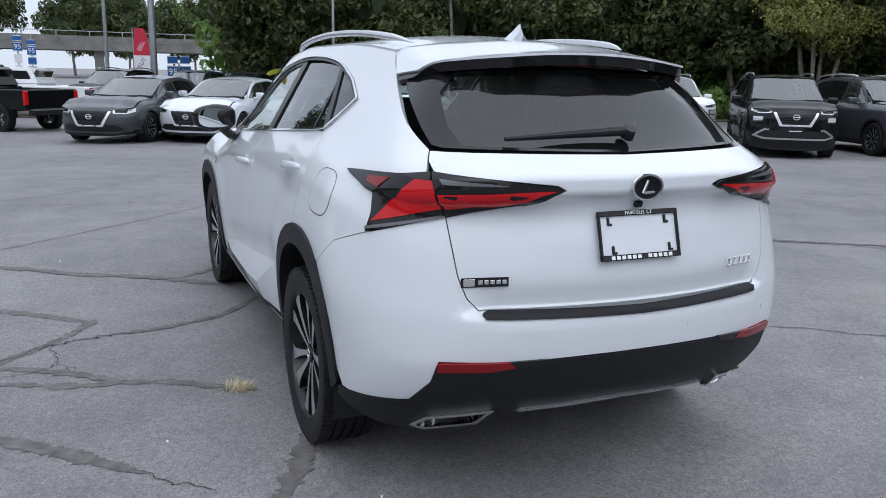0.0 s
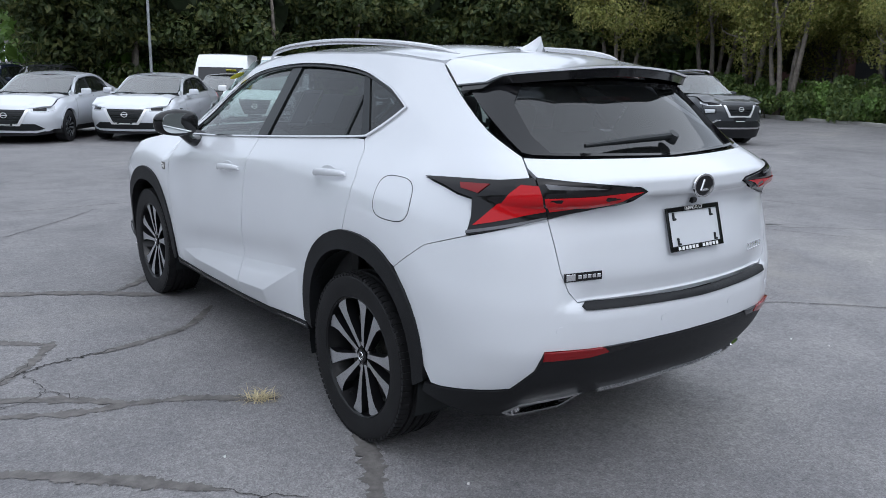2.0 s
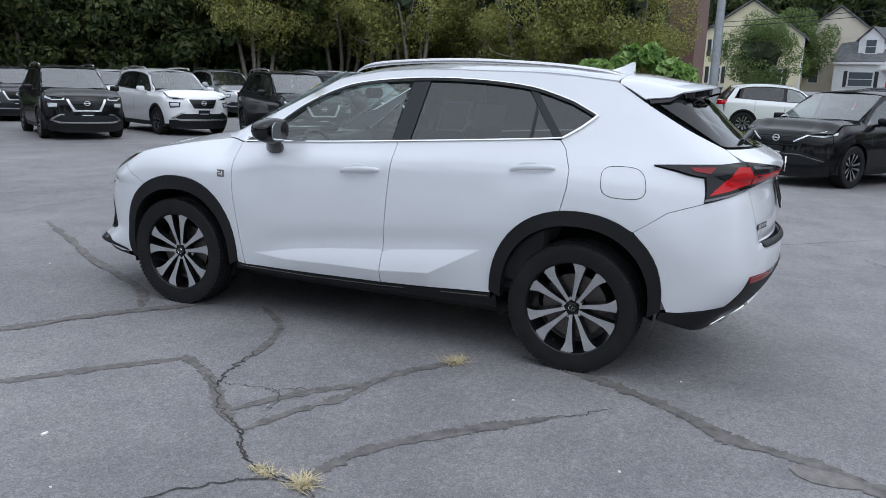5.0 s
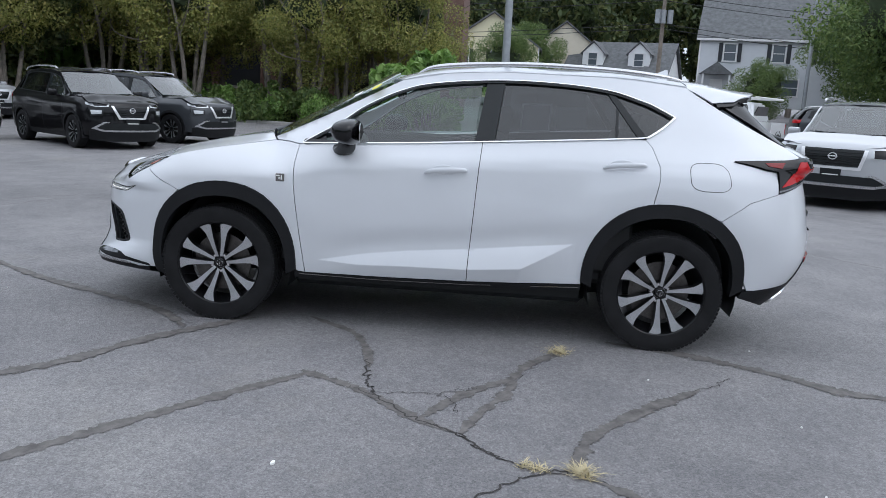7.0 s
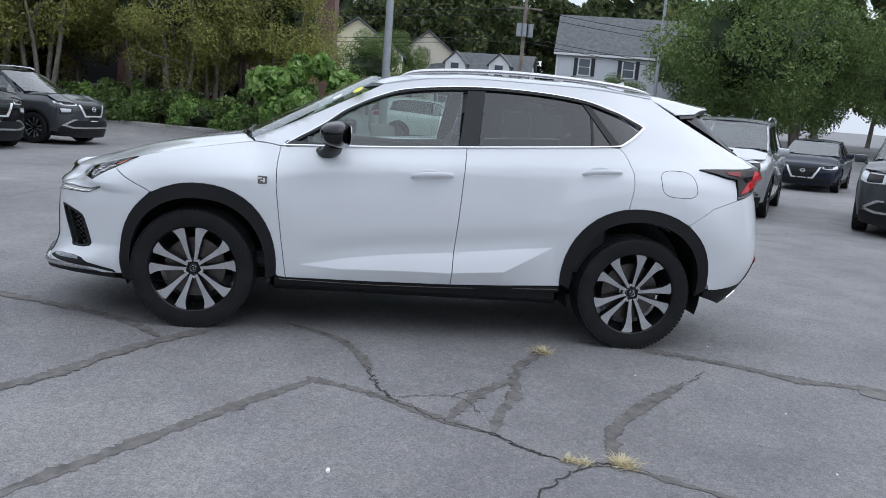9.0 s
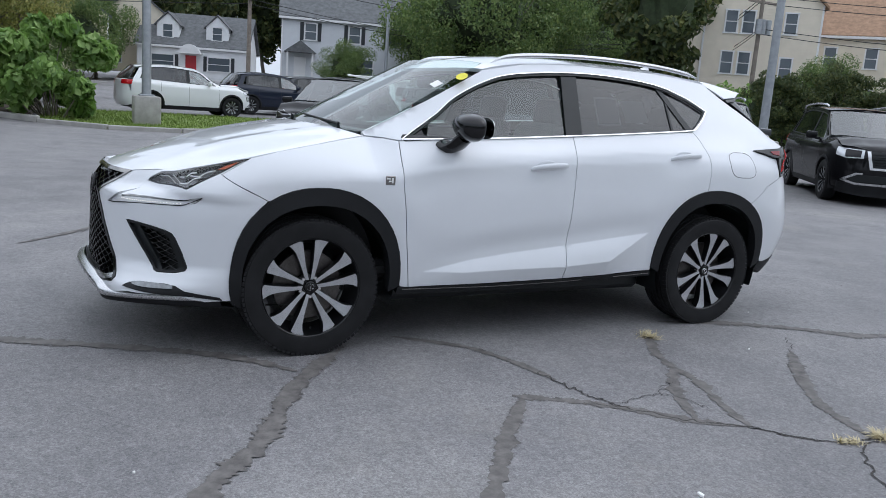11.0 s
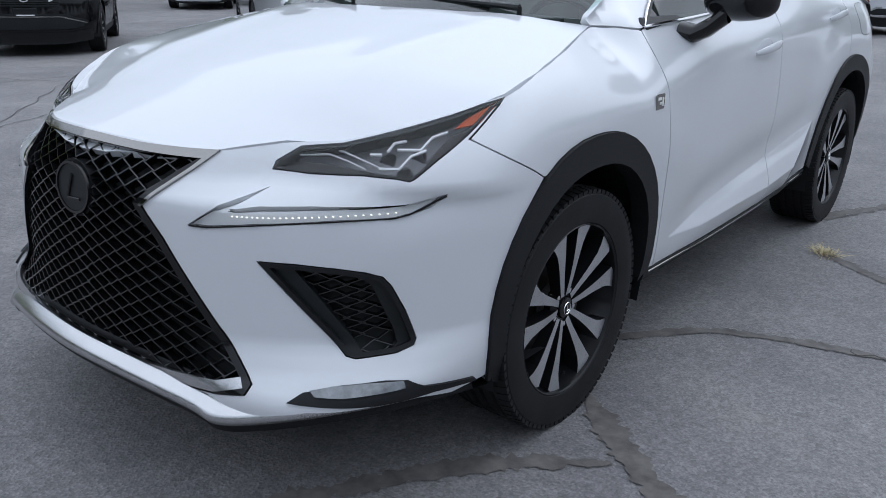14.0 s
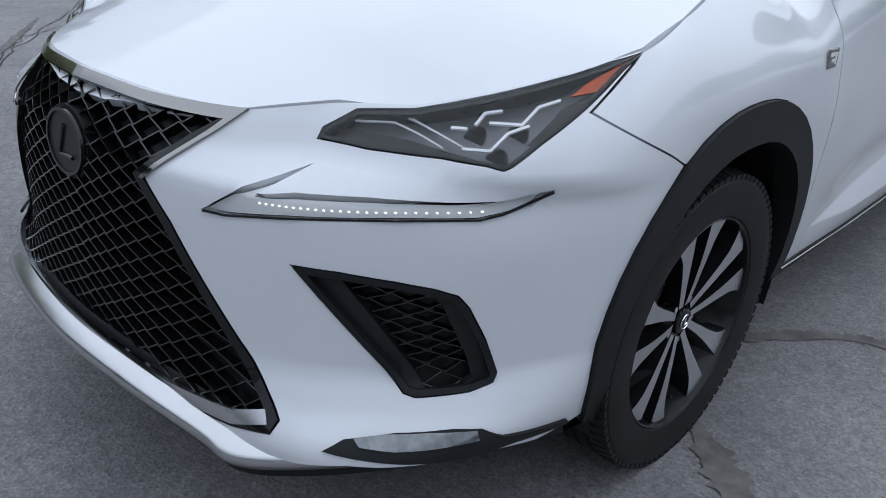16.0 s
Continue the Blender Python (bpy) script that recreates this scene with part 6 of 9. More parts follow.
# dry grass growing out of the cracks
STRAW = vary(material("dry_grass", (0.50, 0.43, 0.26)), (0.50, 0.43, 0.26), 0.3, 40, (0.6, 0.8))


def tuft(x, y, r, n, h, seed):
    g = np.random.default_rng(seed)
    vs, fs = [], []
    for _ in range(n):
        a, l, w = g.uniform(0, 2 * PI), h * g.uniform(.5, 1.2), g.uniform(.0012, .0028)
        base = np.array((x, y, float(gz(x, y)))) + np.array((*g.normal(0, r * .45, 2), 0))
        out = np.array((math.cos(a), math.sin(a), 0))
        side = np.array((-math.sin(a), math.cos(a), 0)) * w
        up = g.uniform(.15, .9)
        k = len(vs)
        for s, f in ((0, 1), (.5, .8), (1, .1)):
            p = base + out * l * s * (1 - up * .5) + np.array((0, 0, l * up * (s - .55 * s * s)))
            vs += [p - side * f, p + side * f]
        fs += [(k, k + 1, k + 3, k + 2), (k + 2, k + 3, k + 5, k + 4)]
    ob = put("grass_tuft", mesh_from("grass_tuft", vs, fs), STRAW)
    return tagged(ob, "dry yellow grass tuft growing from a crack", "grass", "tufts in the cracks", "stuff")


tuft(-1.065, -.745, .06, 150, .095, 1)
tuft(-2.585, -.755, .045, 150, .10, 2)
tuft(-2.575, -.58, .04, 80, .06, 3)
tuft(-2.56, -.53, .03, 50, .05, 4)

# kerb, verge and planting bed
CONCRETE = vary(material("weathered_concrete", (0.34, 0.33, 0.31)), (0.34, 0.33, 0.31), 0.2, 3, (0.75, 0.95), 0.5, 60)
KERB_LINE = [(25.5, 13.5), (24.0, 9.0), (22.2, 5.0), (19.0, 2.6), (17.6, 1.0), (17.5, -.8), (18.3, -2.2), (19.5, -3.6), (21.4, -5.2), (24.2, -6.9)]
for a, b in zip(KERB_LINE, KERB_LINE[1:]):
    bm = bmesh.new()
    a3, b3 = (Vector((*p, float(gz(*p)))) for p in (a, b))
    d = b3 - a3
    box(bm, (0, 0, 0), (.15, d.length - .015, .24), .02)
    bmesh.ops.transform(bm, matrix=Matrix.Translation((a3 + b3) / 2 + Vector((0, 0, .0))) @ Matrix.Rotation(math.atan2(-d.x, d.y), 4, "Z"), verts=bm.verts)
    tagged(part("kerb", bm, CONCRETE), "low weathered dark kerb along the verge", "kerb", kind="structure")
SOIL = vary(material("bed_soil", (0.09, 0.07, 0.05)), (0.09, 0.07, 0.05), 0.35, 6, (0.85, 1.0), 0.8, 40)
LAWN = vary(material("verge_lawn", (0.16, 0.225, 0.045)), (0.16, 0.225, 0.045), 0.3, 2.5, (0.8, 0.95), 0.8, 90)


def slab(name, loop, lift, mat, label, category, h=1.2):
    vf = sheet(loop, lambda x, y: gz(x, y) + lift, h=h, depth=.2)
    return tagged(panel_part(name, vf, mat, None), label, category, kind="structure")


slab("planting_bed", KERB_LINE[:4] + [(19.4, 2.8), (27, 2.5), (46, 3), (46, 40), (-12, 40), (-12, 26.5), (6, 26), (18, 22), (25, 17)], .05, SOIL, "dark soil bed under the trees", "planting bed", 2.0)
VERGE = KERB_LINE[3:] + [(24.8, -7.3), (24.1, -5.0), (23.9, -2), (23.8, 2.4), (19.6, 2.7)]
slab("verge", VERGE, .05, LAWN, "bright green grass verge by the street", "lawn", .6)
vs, fs = [], []
g = np.random.default_rng(5)
for _ in range(22000):
    x, y = g.uniform(17.2, 24.8), g.uniform(-7.2, 2.6)
    if not inside(VERGE, np.array([[x, y]]))[0]:
        continue
    a, l = g.uniform(0, 2 * PI), g.uniform(.04, .10)
    z = float(gz(x, y)) + .05
    k = len(vs)
    vs += [(x - .01 * math.sin(a), y + .01 * math.cos(a), z), (x + .01 * math.sin(a), y - .01 * math.cos(a), z), (x + l * .5 * math.cos(a), y + l * .5 * math.sin(a), z + l)]
    fs.append((k, k + 1, k + 2))
tagged(put("grass", mesh_from("grass", vs, fs, False), LAWN), "short mown green grass on the verge", "grass", kind="stuff")

# ---- parked cars ----
def parked_materials():
    return dict(white=paint("white_car_paint", (.76, .77, .78)), silver=paint("silver_car_paint", (.50, .51, .53), .3, metal=.4), grey=paint("grey_car_paint", (.050, .054, .060), .4, metal=.2),
                black=paint("black_car_paint", (.004, .004, .005), .5), pale=paint("pale_silver_paint", (.66, .68, .72), .3, metal=.25), navy=paint("dark_blue_paint", (.010, .015, .030), .5))


PAINT = parked_materials()
for k, v, ct in (("black", .06, .55), ("navy", .10, .6), ("grey", .2, .75)):
    bsdf(PAINT[k]).inputs["Specular IOR Level"].default_value = v
    bsdf(PAINT[k]).inputs["Coat Weight"].default_value = ct
BRIGHT_TRIM = material("bright_trim", (.80, .80, .81), .32, .55)
CABIN = material("dim_cabin", (.02, .02, .022), .8)
GLASS_CAR = glass("car_glass", (.46, .57, .56), .9, sheen=0.15, film=0.03)
LAMP_GLASS = material("headlamp_glass", (.62, .64, .66), .08, .2, 1.0)
RIM_ALLOY = vary(material("painted_alloy", (.40, .41, .42), .3, .8), (.40, .41, .42), .1, 20, (.25, .4))


def tube(bm, line, r, seg=7):
    """One unbroken round bar along points."""
    rows = []
    for i, p in enumerate(line):
        d = (Vector(line[min(i + 1, len(line) - 1)]) - Vector(line[max(i - 1, 0)])).to_track_quat("Z", "Y").to_matrix()
        rows.append([bm.verts.new(Vector(p) + d @ Vector((r * math.cos(t), r * math.sin(t), 0))) for t in np.linspace(0, 2 * PI, seg + 1)[:-1]])
    for a, b in zip(rows, rows[1:]):
        for i in range(seg):
            bm.faces.new((a[i], a[(i + 1) % seg], b[(i + 1) % seg], b[i]))
    bm.faces.new(rows[0][::-1])
    bm.faces.new(rows[-1])


def parked_car(name, s, label, m, colour):
    """A parked car from a few sizes: s holds half-width, wheelbase, overhangs and heights."""
    w, wb, fo, ro = s["w"], s["wb"], s["fo"], s["ro"]
    yf, yr = wb / 2 + fo, -wb / 2 - ro
    hn, hc, yc, y0, zr, y1, zt = s["nose"], s["cowl"], s["yc"], s["y0"], s["roof"], s["y1"], s["tail"]
    bf, br = s["belt"]
    rr, body = s["r"], PAINT[colour]
    seam = hermite((yc, hc - .04), ((yc + yf) / 2, (hc + hn) / 2 + .015), (yf - .35, hn - .04), (yf, hn - .14))
    c_b = lambda y: np.where(y > yc, seam(y), bf + (br - bf) * np.clip((yc - y) / (yc - y1), 0, 1.3))
    c_r = hermite((yr, zt), (y1 - .25, zr - .14), (y1 + .2, zr - .05), ((y0 + y1) / 2, zr), (y0, zr - .06), (yc, hc + .005), (yf, hn + .05))
    c_w = hermite((yr, w - .05), (-wb / 2, w), (wb / 2, w), (yf, w - .06))
    wr = hermite((yr, w - .32), (y1, w - .30), ((y0 + y1) / 2, w - .27), (y0, w - .28), (yc, w - .17), (yf, w - .2))

    def side(y):
        ww, b = c_w(y), c_b(y)
        r = np.maximum(c_r(y), b + .03)
        return [np.full_like(ww, .18), np.full_like(ww, .38), .62 * b, b - .14, b, r], [ww - .08, ww - .03, ww, ww - .012, ww - np.where(y > yc, .12, .09), wr(y)]

    fy = hermite((.2, yf - .06), (.45, yf), (hn - .22, yf - .01), (hn - .05, yf - .07), (hn + .03, yf - .22))
    ry = hermite((.2, yr + .12), (.5, yr), (.72, yr + .02), (br - .08, yr + .05), (br + .06, yr + .12), (zr - .05, y1 - .12))
    b_ = Body(side, lambda u, z: fy(z) - s.get("bow", .34) * np.abs(u) ** 2.3, lambda u, z: ry(z) + .18 * np.abs(u) ** 2, n=7.0)
    car = thing(name, m, label, "car", "cars in the car park")
    q, S = b_.q, lambda pts: [(b_.q(w * .98, y), z) for y, z in pts]

    def arc(c, a, z0=.30, n=12):
        t0 = math.asin((z0 - rr) / a)
        return [(c + a * math.cos(t), rr + a * math.sin(t)) for t in np.linspace(t0, PI - t0, n)]

    a_o = rr + .075
    yb, yd = yf - .32, yr + .30
    top = [(y, float(c_r(y)) - .003) for y in np.linspace(y1 - .2, yc - .02, 12)]
    d_top = [(y, float(c_r(y)) - .065 - .02 * (y < y1 + .2)) for y in np.linspace(y1 + .02, yc - .34, 9)]
    d_bot = [(yc - .12, float(c_b(np.array(yc - .12))) + .012), (0, float(c_b(np.array(0.0))) + .012), (y1 - .05, float(c_b(np.array(y1 - .05))) + .03)]
    dlo = S(d_bot + d_top)
    low = [(yd, .30)] + arc(-wb / 2, a_o)[::-1] + [(-wb / 2 + a_o + .02, .29), (wb / 2 - a_o - .02, .29)] + arc(wb / 2, a_o)[::-1] + [(yb, .30)]
    flank = (S(low) + S([(yb, .6)]) + b_.loop((w * .9, yb - .02, float(seam(yb)) - .005)) + S([(y, float(seam(y)) - .002) for y in np.linspace(yb - .1, yc + .06, 6)])
             + S([p for p in top[::-1]]) + S([(yd + .02, float(c_b(np.array(yd))) + .02), (yd, .7)]))
    h = .075
    pair("body_side", b_.panel(flank, [dlo], h=h, depth=.03), body, car)
    cuts = [yc - .42, s.get("ym", -.12), y1 + .16]
    zb_ = lambda y: float(c_b(np.array(y))) + .02
    zt_ = lambda y: float(c_r(y)) - .075 - .02 * (y < y1 + .2)
    names = ["front_side_window", "rear_side_window", "quarter_window"]
    bounds = [(yc - .14, cuts[1] + .04), (cuts[1] - .05, cuts[2] + .03), (cuts[2] - .04, y1 + .02)]
    for nm, (ya, yz) in zip(names, bounds):
        if ya - yz < .12:
            continue
        up = [(y, zt_(y)) for y in np.linspace(min(ya, yc - .36) if nm == names[0] else ya, yz, 6)]
        pair(nm, b_.panel(S([(ya, zb_(ya)), *up, (yz, zb_(yz))]), h=.15, out=-.012, depth=0), GLASS_CAR if nm == names[0] else GLASS_DARK, car)
    pair("pillar_trim", b_.panel(inset(dlo, -.006), [inset(dlo, .016)], h=.09, out=.001, depth=.006), SATIN_BLACK, car)
    for yy in cuts[1:]:
        pair("door_pillar", b_.panel(S([(yy + .05, zb_(yy)), (yy + .05, zt_(yy)), (yy - .06, zt_(yy)), (yy - .06, zb_(yy))]), h=.15, out=-.006, depth=0), SATIN_BLACK, car)
    for yy in (wb / 2 - a_o - .03, cuts[1], -wb / 2 + a_o - .10):
        pts = S([(yy, z) for z in np.linspace(.34 if yy > -wb / 4 else .78, zb_(yy) - .02, 7)])
        a = np.array(pts)
        P, N = b_.at(a[:, 0], a[:, 1], .0005), b_.normal(a[:, 0], a[:, 1])
        for sg in (1, -1):
            bm = bmesh.new()
            ribbon(bm, [(sg * x, y, z) for x, y, z in P], .007, .001, [(sg * x, y, z) for x, y, z in N])
            part("door_gap", bm, LABEL_BLACK, car)
    for c in (wb / 2, -wb / 2):
        pair("arch_trim", b_.panel(S(arc(c, a_o + .02, .29) + arc(c, a_o - .035, .29)[::-1]), h=.08, out=.008, depth=.05), BLACK_PLASTIC if s["suv"] else body, car)
        for sg in (-1, 1):
            bm = bmesh.new()
            lathe(bm, [(sg * (w - .04), a_o - .02), (sg * (w - .32), a_o - .02), (sg * (w - .33), .05)], 20)
            bmesh.ops.delete(bm, geom=[x for x in bm.verts if x.co.z < -.15], context="VERTS")
            bmesh.ops.translate(bm, vec=(0, c, rr), verts=bm.verts)
            part("wheel_arch_liner", bm, CABIN, car)
    pair("sill_trim", b_.panel(S([(wb / 2 - a_o, .33), (-wb / 2 + a_o, .33), (-wb / 2 + a_o, .22), (wb / 2 - a_o, .22)]), h=.12, out=.004, depth=.03), BLACK_PLASTIC, car)
    # roof, bonnet, screens
    zc_ = lambda x, y: c_r(y) + .045 * (1 - np.minimum(np.abs(x) / wr(y), 1.1) ** 2)
    edge = [(-float(wr(y)), y) for y in np.linspace(y0, y1 - .12, 8)]
    panel_part("roof", sheet(edge + [(-x, y) for x, y in edge[::-1]], zc_, h=.12), body, car)
    slope = (zr - .02 - hc) / (yc + .14 - y0)
    sz = lambda x, y: hc + .01 + slope * (yc + .14 - y - .22 * x * x)
    ws_ = [(-float(wr(yc)) + .03, yc - .02), (-float(wr(y0)) + .02, y0 + .02), (0, y0 + .10), (float(wr(y0)) - .02, y0 + .02), (float(wr(yc)) - .03, yc - .02), (0, yc + .13)]
    panel_part("windscreen", sheet(ws_, lambda x, y: np.minimum(sz(x, y), zr + .03), h=.12, depth=.003), GLASS_CAR, car)
    hz_ = lambda x, y: seam(y) + .012 + s.get("crown", .055) * (1 - (np.abs(x) / (w - .1)) ** 2.2) - .05 * step01(yf - .25, yf + .02, y) + .016 * step01(.40, .56, np.abs(x) / w) * (1 - step01(.62, .84, np.abs(x) / w))
    he = [(-(w - .115), y) for y in np.linspace(yc + .04, yf - .34, 5)] + [(-(w * .62), yf - .14), (-(w * .3), yf - .05), (0, yf - .03)]
    panel_part("bonnet", sheet(he + [(-x, y) for x, y in he[-2::-1]] + [(0, yc + .12)], hz_, h=.06), body, car)
    cw = [(-(w - .16), yc + .01), (-(w - .18), yc + .075), (0, yc + .155), (w - .18, yc + .075), (w - .16, yc + .01), (0, yc + .09)]
    panel_part("cowl", sheet(cw, lambda x, y: hc - .004 + .03 * (1 - (np.abs(x) / w) ** 2), h=.12, depth=.02), SATIN_BLACK, car, "black cowl with wipers")
    # front end
    zl, zh = s["grille"]
    gw, gw2 = s["gw"]
    hl0, hl1 = s["lamp"]
    front = ([(b_.qf, hn - .015)] + b_.loop((w * .5, yf - .12, hn - .02), (w * .80, yf - .25, float(seam(yf - .25)) - .006), (w * .9, yb, float(seam(yb)) - .006)) + S([(yb, .6), (yb, .30)])
             + b_.loop((w * .85, yf - .18, .25), (w * .5, yf - .04, .24)) + [(b_.qf, .24)])
    front = front + [(2 * b_.qf - a, z) for a, z in front[::-1] if abs(a - b_.qf) > 1e-4]
    panel_part("front_bumper", b_.panel(front, h=.07, depth=.03), body, car)
    G = b_.both((0, yf, zh), (gw, yf - .05, zh), (gw2, yf - .03, zl), (0, yf, zl))
    panel_part("grille", b_.panel(G, h=.07, out=.006, depth=.01), SATIN_BLACK, car, "black grille with horizontal bars")
    for k in range(1, 6):
        z = zl + (zh - zl) * k / 6
        u = gw2 + (gw - gw2) * k / 6 - .02
        bar = b_.both((0, yf, z + .006), (u, yf - .04, z + .006), (u, yf - .04, z - .006), (0, yf, z - .006))
        panel_part("grille_bar", b_.panel(bar, h=.12, out=.014, depth=.008), BLACK_GLOSS, car)
    if s.get("vee", True):
        V = b_.both((0, yf, zl - .012), (gw2 - .02, yf - .03, zl - .012), (gw - .01, yf - .05, zh), (gw + .045, yf - .06, zh), (gw2 + .025, yf - .03, zl - .05), (0, yf, zl - .05))
        panel_part("grille_surround", b_.panel(V, h=.06, out=.014, depth=.012), BRIGHT_TRIM if s.get("vee") != "dark" else DARK_CHROME, car, "bright V-shaped grille surround")
    p0 = b_.at(np.array([b_.qf]), np.array([(zl + zh) / 2 + .02]), .022)[0]
    bm = bmesh.new()
    mm = Matrix.Translation(p0) @ Matrix.Rotation(radians(90), 4, "X") @ Matrix.Rotation(PI, 4, "Y")
    ribbon(bm, [mm @ Vector((x, y, 0)) for x, y in ring_loop(.06, .05, 20)], .016, .008, (0, 1, 0), True)
    box(bm, p0 + np.array((0, .006, 0)), (.15, .012, .018), .003)
    bmesh.ops.recalc_face_normals(bm, faces=bm.faces)
    part("emblem", bm, BRIGHT_TRIM, car, "round silver emblem with a bar")
    if s.get("strips"):
        pair("light_strip", b_.panel(b_.loop((.30, yf - .05, .775), (.52, yf - .10, .895), (.80, yf - .25, .955), (.82, yf - .25, .94), (.54, yf - .10, .875), (.32, yf - .05, .760)), h=.05, out=.014, depth=.006), BRIGHT_TRIM, car, "thin slanting light strip")
        pair("corner_intake", b_.panel(b_.loop((.80, yf - .25, .62), (.86, yf - .3, .80), (.90, yf - .35, .62), (.84, yf - .27, .48)), h=.05, out=.006, depth=.008), BLACK_GLOSS, car, "gloss black corner intake")
    if s.get("mouth"):
        panel_part("lower_mouth", b_.panel(b_.both((0, yf, .60), (.46, yf - .06, .60), (.78, yf - .25, .50), (.80, yf - .25, .46), (.50, yf - .06, .38), (0, yf, .37)), h=.05, out=.010, depth=.012), SATIN_BLACK, car, "black lower mouth")
        panel_part("mouth_line", b_.panel(b_.both((0, yf, .565), (.44, yf - .06, .565), (.76, yf - .25, .470), (.76, yf - .25, .455), (.43, yf - .06, .550), (0, yf, .550)), h=.05, out=.018, depth=.008), DARK_CHROME, car, "thin metal line across the mouth")
    pair("headlamp", b_.panel(b_.loop((gw + .07, yf - .1, hl0 + .01), (gw + .07, yf - .1, hl1), (w * .80, yf - .25, hl1 + .015), (w * .96, yf - .42, hl1 + .03), (w * .97, yf - .38, hl0 + .045), (w * .78, yf - .22, hl0)), h=.05, out=.006, depth=.012), LAMP_GLASS, car, "clear headlamp")
    pair("headlamp_lens", b_.panel(b_.loop((gw + .12, yf - .1, hl0 + .025), (gw + .12, yf - .1, hl1 - .01), (w * .84, yf - .25, hl1 - .002), (w * .80, yf - .25, hl0 + .02)), h=.05, out=.010, depth=.004), SMOKED, car)
    if s["suv"] and s.get("pocket", True):
        l0, l1 = hl0 - .19, hl0 - .05
        pair("lower_lamp", b_.panel(b_.loop((w * .66, yf - .1, l0 + .02), (w * .64, yf - .1, l1), (w * .92, yf - .28, l1 + .01), (w * .90, yf - .25, l0)), h=.05, out=.004, depth=.01), SATIN_BLACK, car, "dark lower lamp pocket")
        pair("lower_lamp_lens", b_.panel(b_.loop((w * .70, yf - .1, l0 + .045), (w * .69, yf - .1, l1 - .02), (w * .87, yf - .28, l1 - .015), (w * .86, yf - .25, l0 + .035)), h=.05, out=.008, depth=.004), LAMP_GLASS, car)
    z0 = s["intake"]
    panel_part("lower_intake", b_.panel(b_.both((0, yf, z0 + .13), (w * .60, yf - .1, z0 + .12), (w * .78, yf - .2, z0 + .02), (w * .66, yf - .1, z0 - .01), (0, yf, z0 - .01)), h=.06, out=.012, depth=.014), SATIN_BLACK, car, "black lower air intake")
    panel_part("skid_strip", b_.panel(b_.both((0, yf, z0 - .02), (w * .62, yf - .1, z0 - .02), (w * .80, yf - .2, z0 + .03), (w * .82, yf - .2, z0 - .005), (w * .64, yf - .1, z0 - .055), (0, yf, z0 - .055)), h=.06, out=.022, depth=.02), SATIN_SILVER if s["suv"] else body, car, "silver lower bumper strip")
    if s["suv"]:
        pair("mouth_trim", b_.panel(b_.loop((w * .82, yf - .22, z0 - .01), (w * .60, yf - .1, z0 + .125), (w * .52, yf - .08, z0 + .125), (w * .52, yf - .08, z0 + .155), (w * .63, yf - .1, z0 + .155), (w * .87, yf - .25, z0 + .01)), h=.05, out=.020, depth=.016), SATIN_SILVER, car, "silver edge of the lower mouth")
    panel_part("chin", b_.panel(b_.both((0, yf, z0 - .055), (w * .9, yf - .3, z0 - .03), (w * .93, yb, .22), (w * .5, yf - .05, .17), (0, yf, .17)), h=.06, out=.014, depth=.03), BLACK_PLASTIC, car)
    bm = bmesh.new()
    pz = s.get("plate", zl - .09)
    pp = b_.at(np.array([b_.qf]), np.array([pz]), .014)[0]
    box(bm, pp, (.31, .012, .11), .004)
    part("front_plate", bm, SATIN_BLACK, car, "black dealer plate with a white line")
    bm = bmesh.new()
    box(bm, pp + np.array((0, .007, -.038)), (.24, .003, .016))
    part("plate_bar", bm, LABEL_WHITE, car)
    # rear end
    rear = [(-b_.qf, br - .02)] + b_.loop((w * .88, yr + .18, br - .02)) + S([(yd, .7), (yd, .30)]) + b_.loop((w * .8, yr + .15, .25)) + [(-b_.qf, .25)]
    rear = rear + [(-2 * b_.qf - a, z) for a, z in rear[::-1] if abs(a + b_.qf) > 1e-4]
    panel_part("rear_bumper", b_.panel(rear, h=.1, depth=.03), body, car)
    rw = [(-b_.qf, br - .01)] + b_.loop((w * .88, yr + .18, br - .01), (w - .33, y1 - .10, zr - .08)) + [(-b_.qf, zr - .04)]
    rw = rw + [(-2 * b_.qf - a, z) for a, z in rw[::-1] if abs(a + b_.qf) > 1e-4]
    panel_part("rear_window", b_.panel(rw, h=.12, out=-.004, depth=0), GLASS_DARK, car)
    pair("tail_lamp", b_.panel(b_.loop((w * .6, yr + .05, br - .05), (w * .6, yr + .05, br - .19), (w * .97, yr + .32, br - .19), (w * .97, yr + .36, br - .04)), h=.08, out=.008, depth=.012), RED_LENS, car, "red tail lamp")
    # mirrors, rails, cabin, wheels
    for sg in (-1, 1):
        bm = bmesh.new()
        box(bm, (sg * (w + .07), yc - .38, zb_(yc - .4) + .05), (.21, .11, .14), .035, None, 2)
        box(bm, (sg * (w - .04), yc - .36, zb_(yc - .4) - .01), (.10, .07, .05), .012)
        part("door_mirror", bm, body if not s.get("black_mirror") else BLACK_GLOSS, car, "door mirror")
        if s.get("rails"):
            bm = bmesh.new()
            line = spline([(sg * (w - .30), y0 - .12, zr + .01), (sg * (w - .29), y0 - .30, zr + .055), (sg * (w - .29), (y0 + y1) / 2, zr + .075), (sg * (w - .31), y1 + .25, zr + .04), (sg * (w - .32), y1 + .05, zr - .03)], 4)
            tube(bm, line, .020)
            part("roof_rail", bm, SATIN_SILVER, car, "silver roof rail")
    bm = bmesh.new()
    box(bm, (0, (y1 + yc) / 2, .50), (2 * w - .2, yc - y1 + .3, .5), .05)
    box(bm, (0, yc - .1, hc - .10), (2 * w - .3, .4, .14), .04)
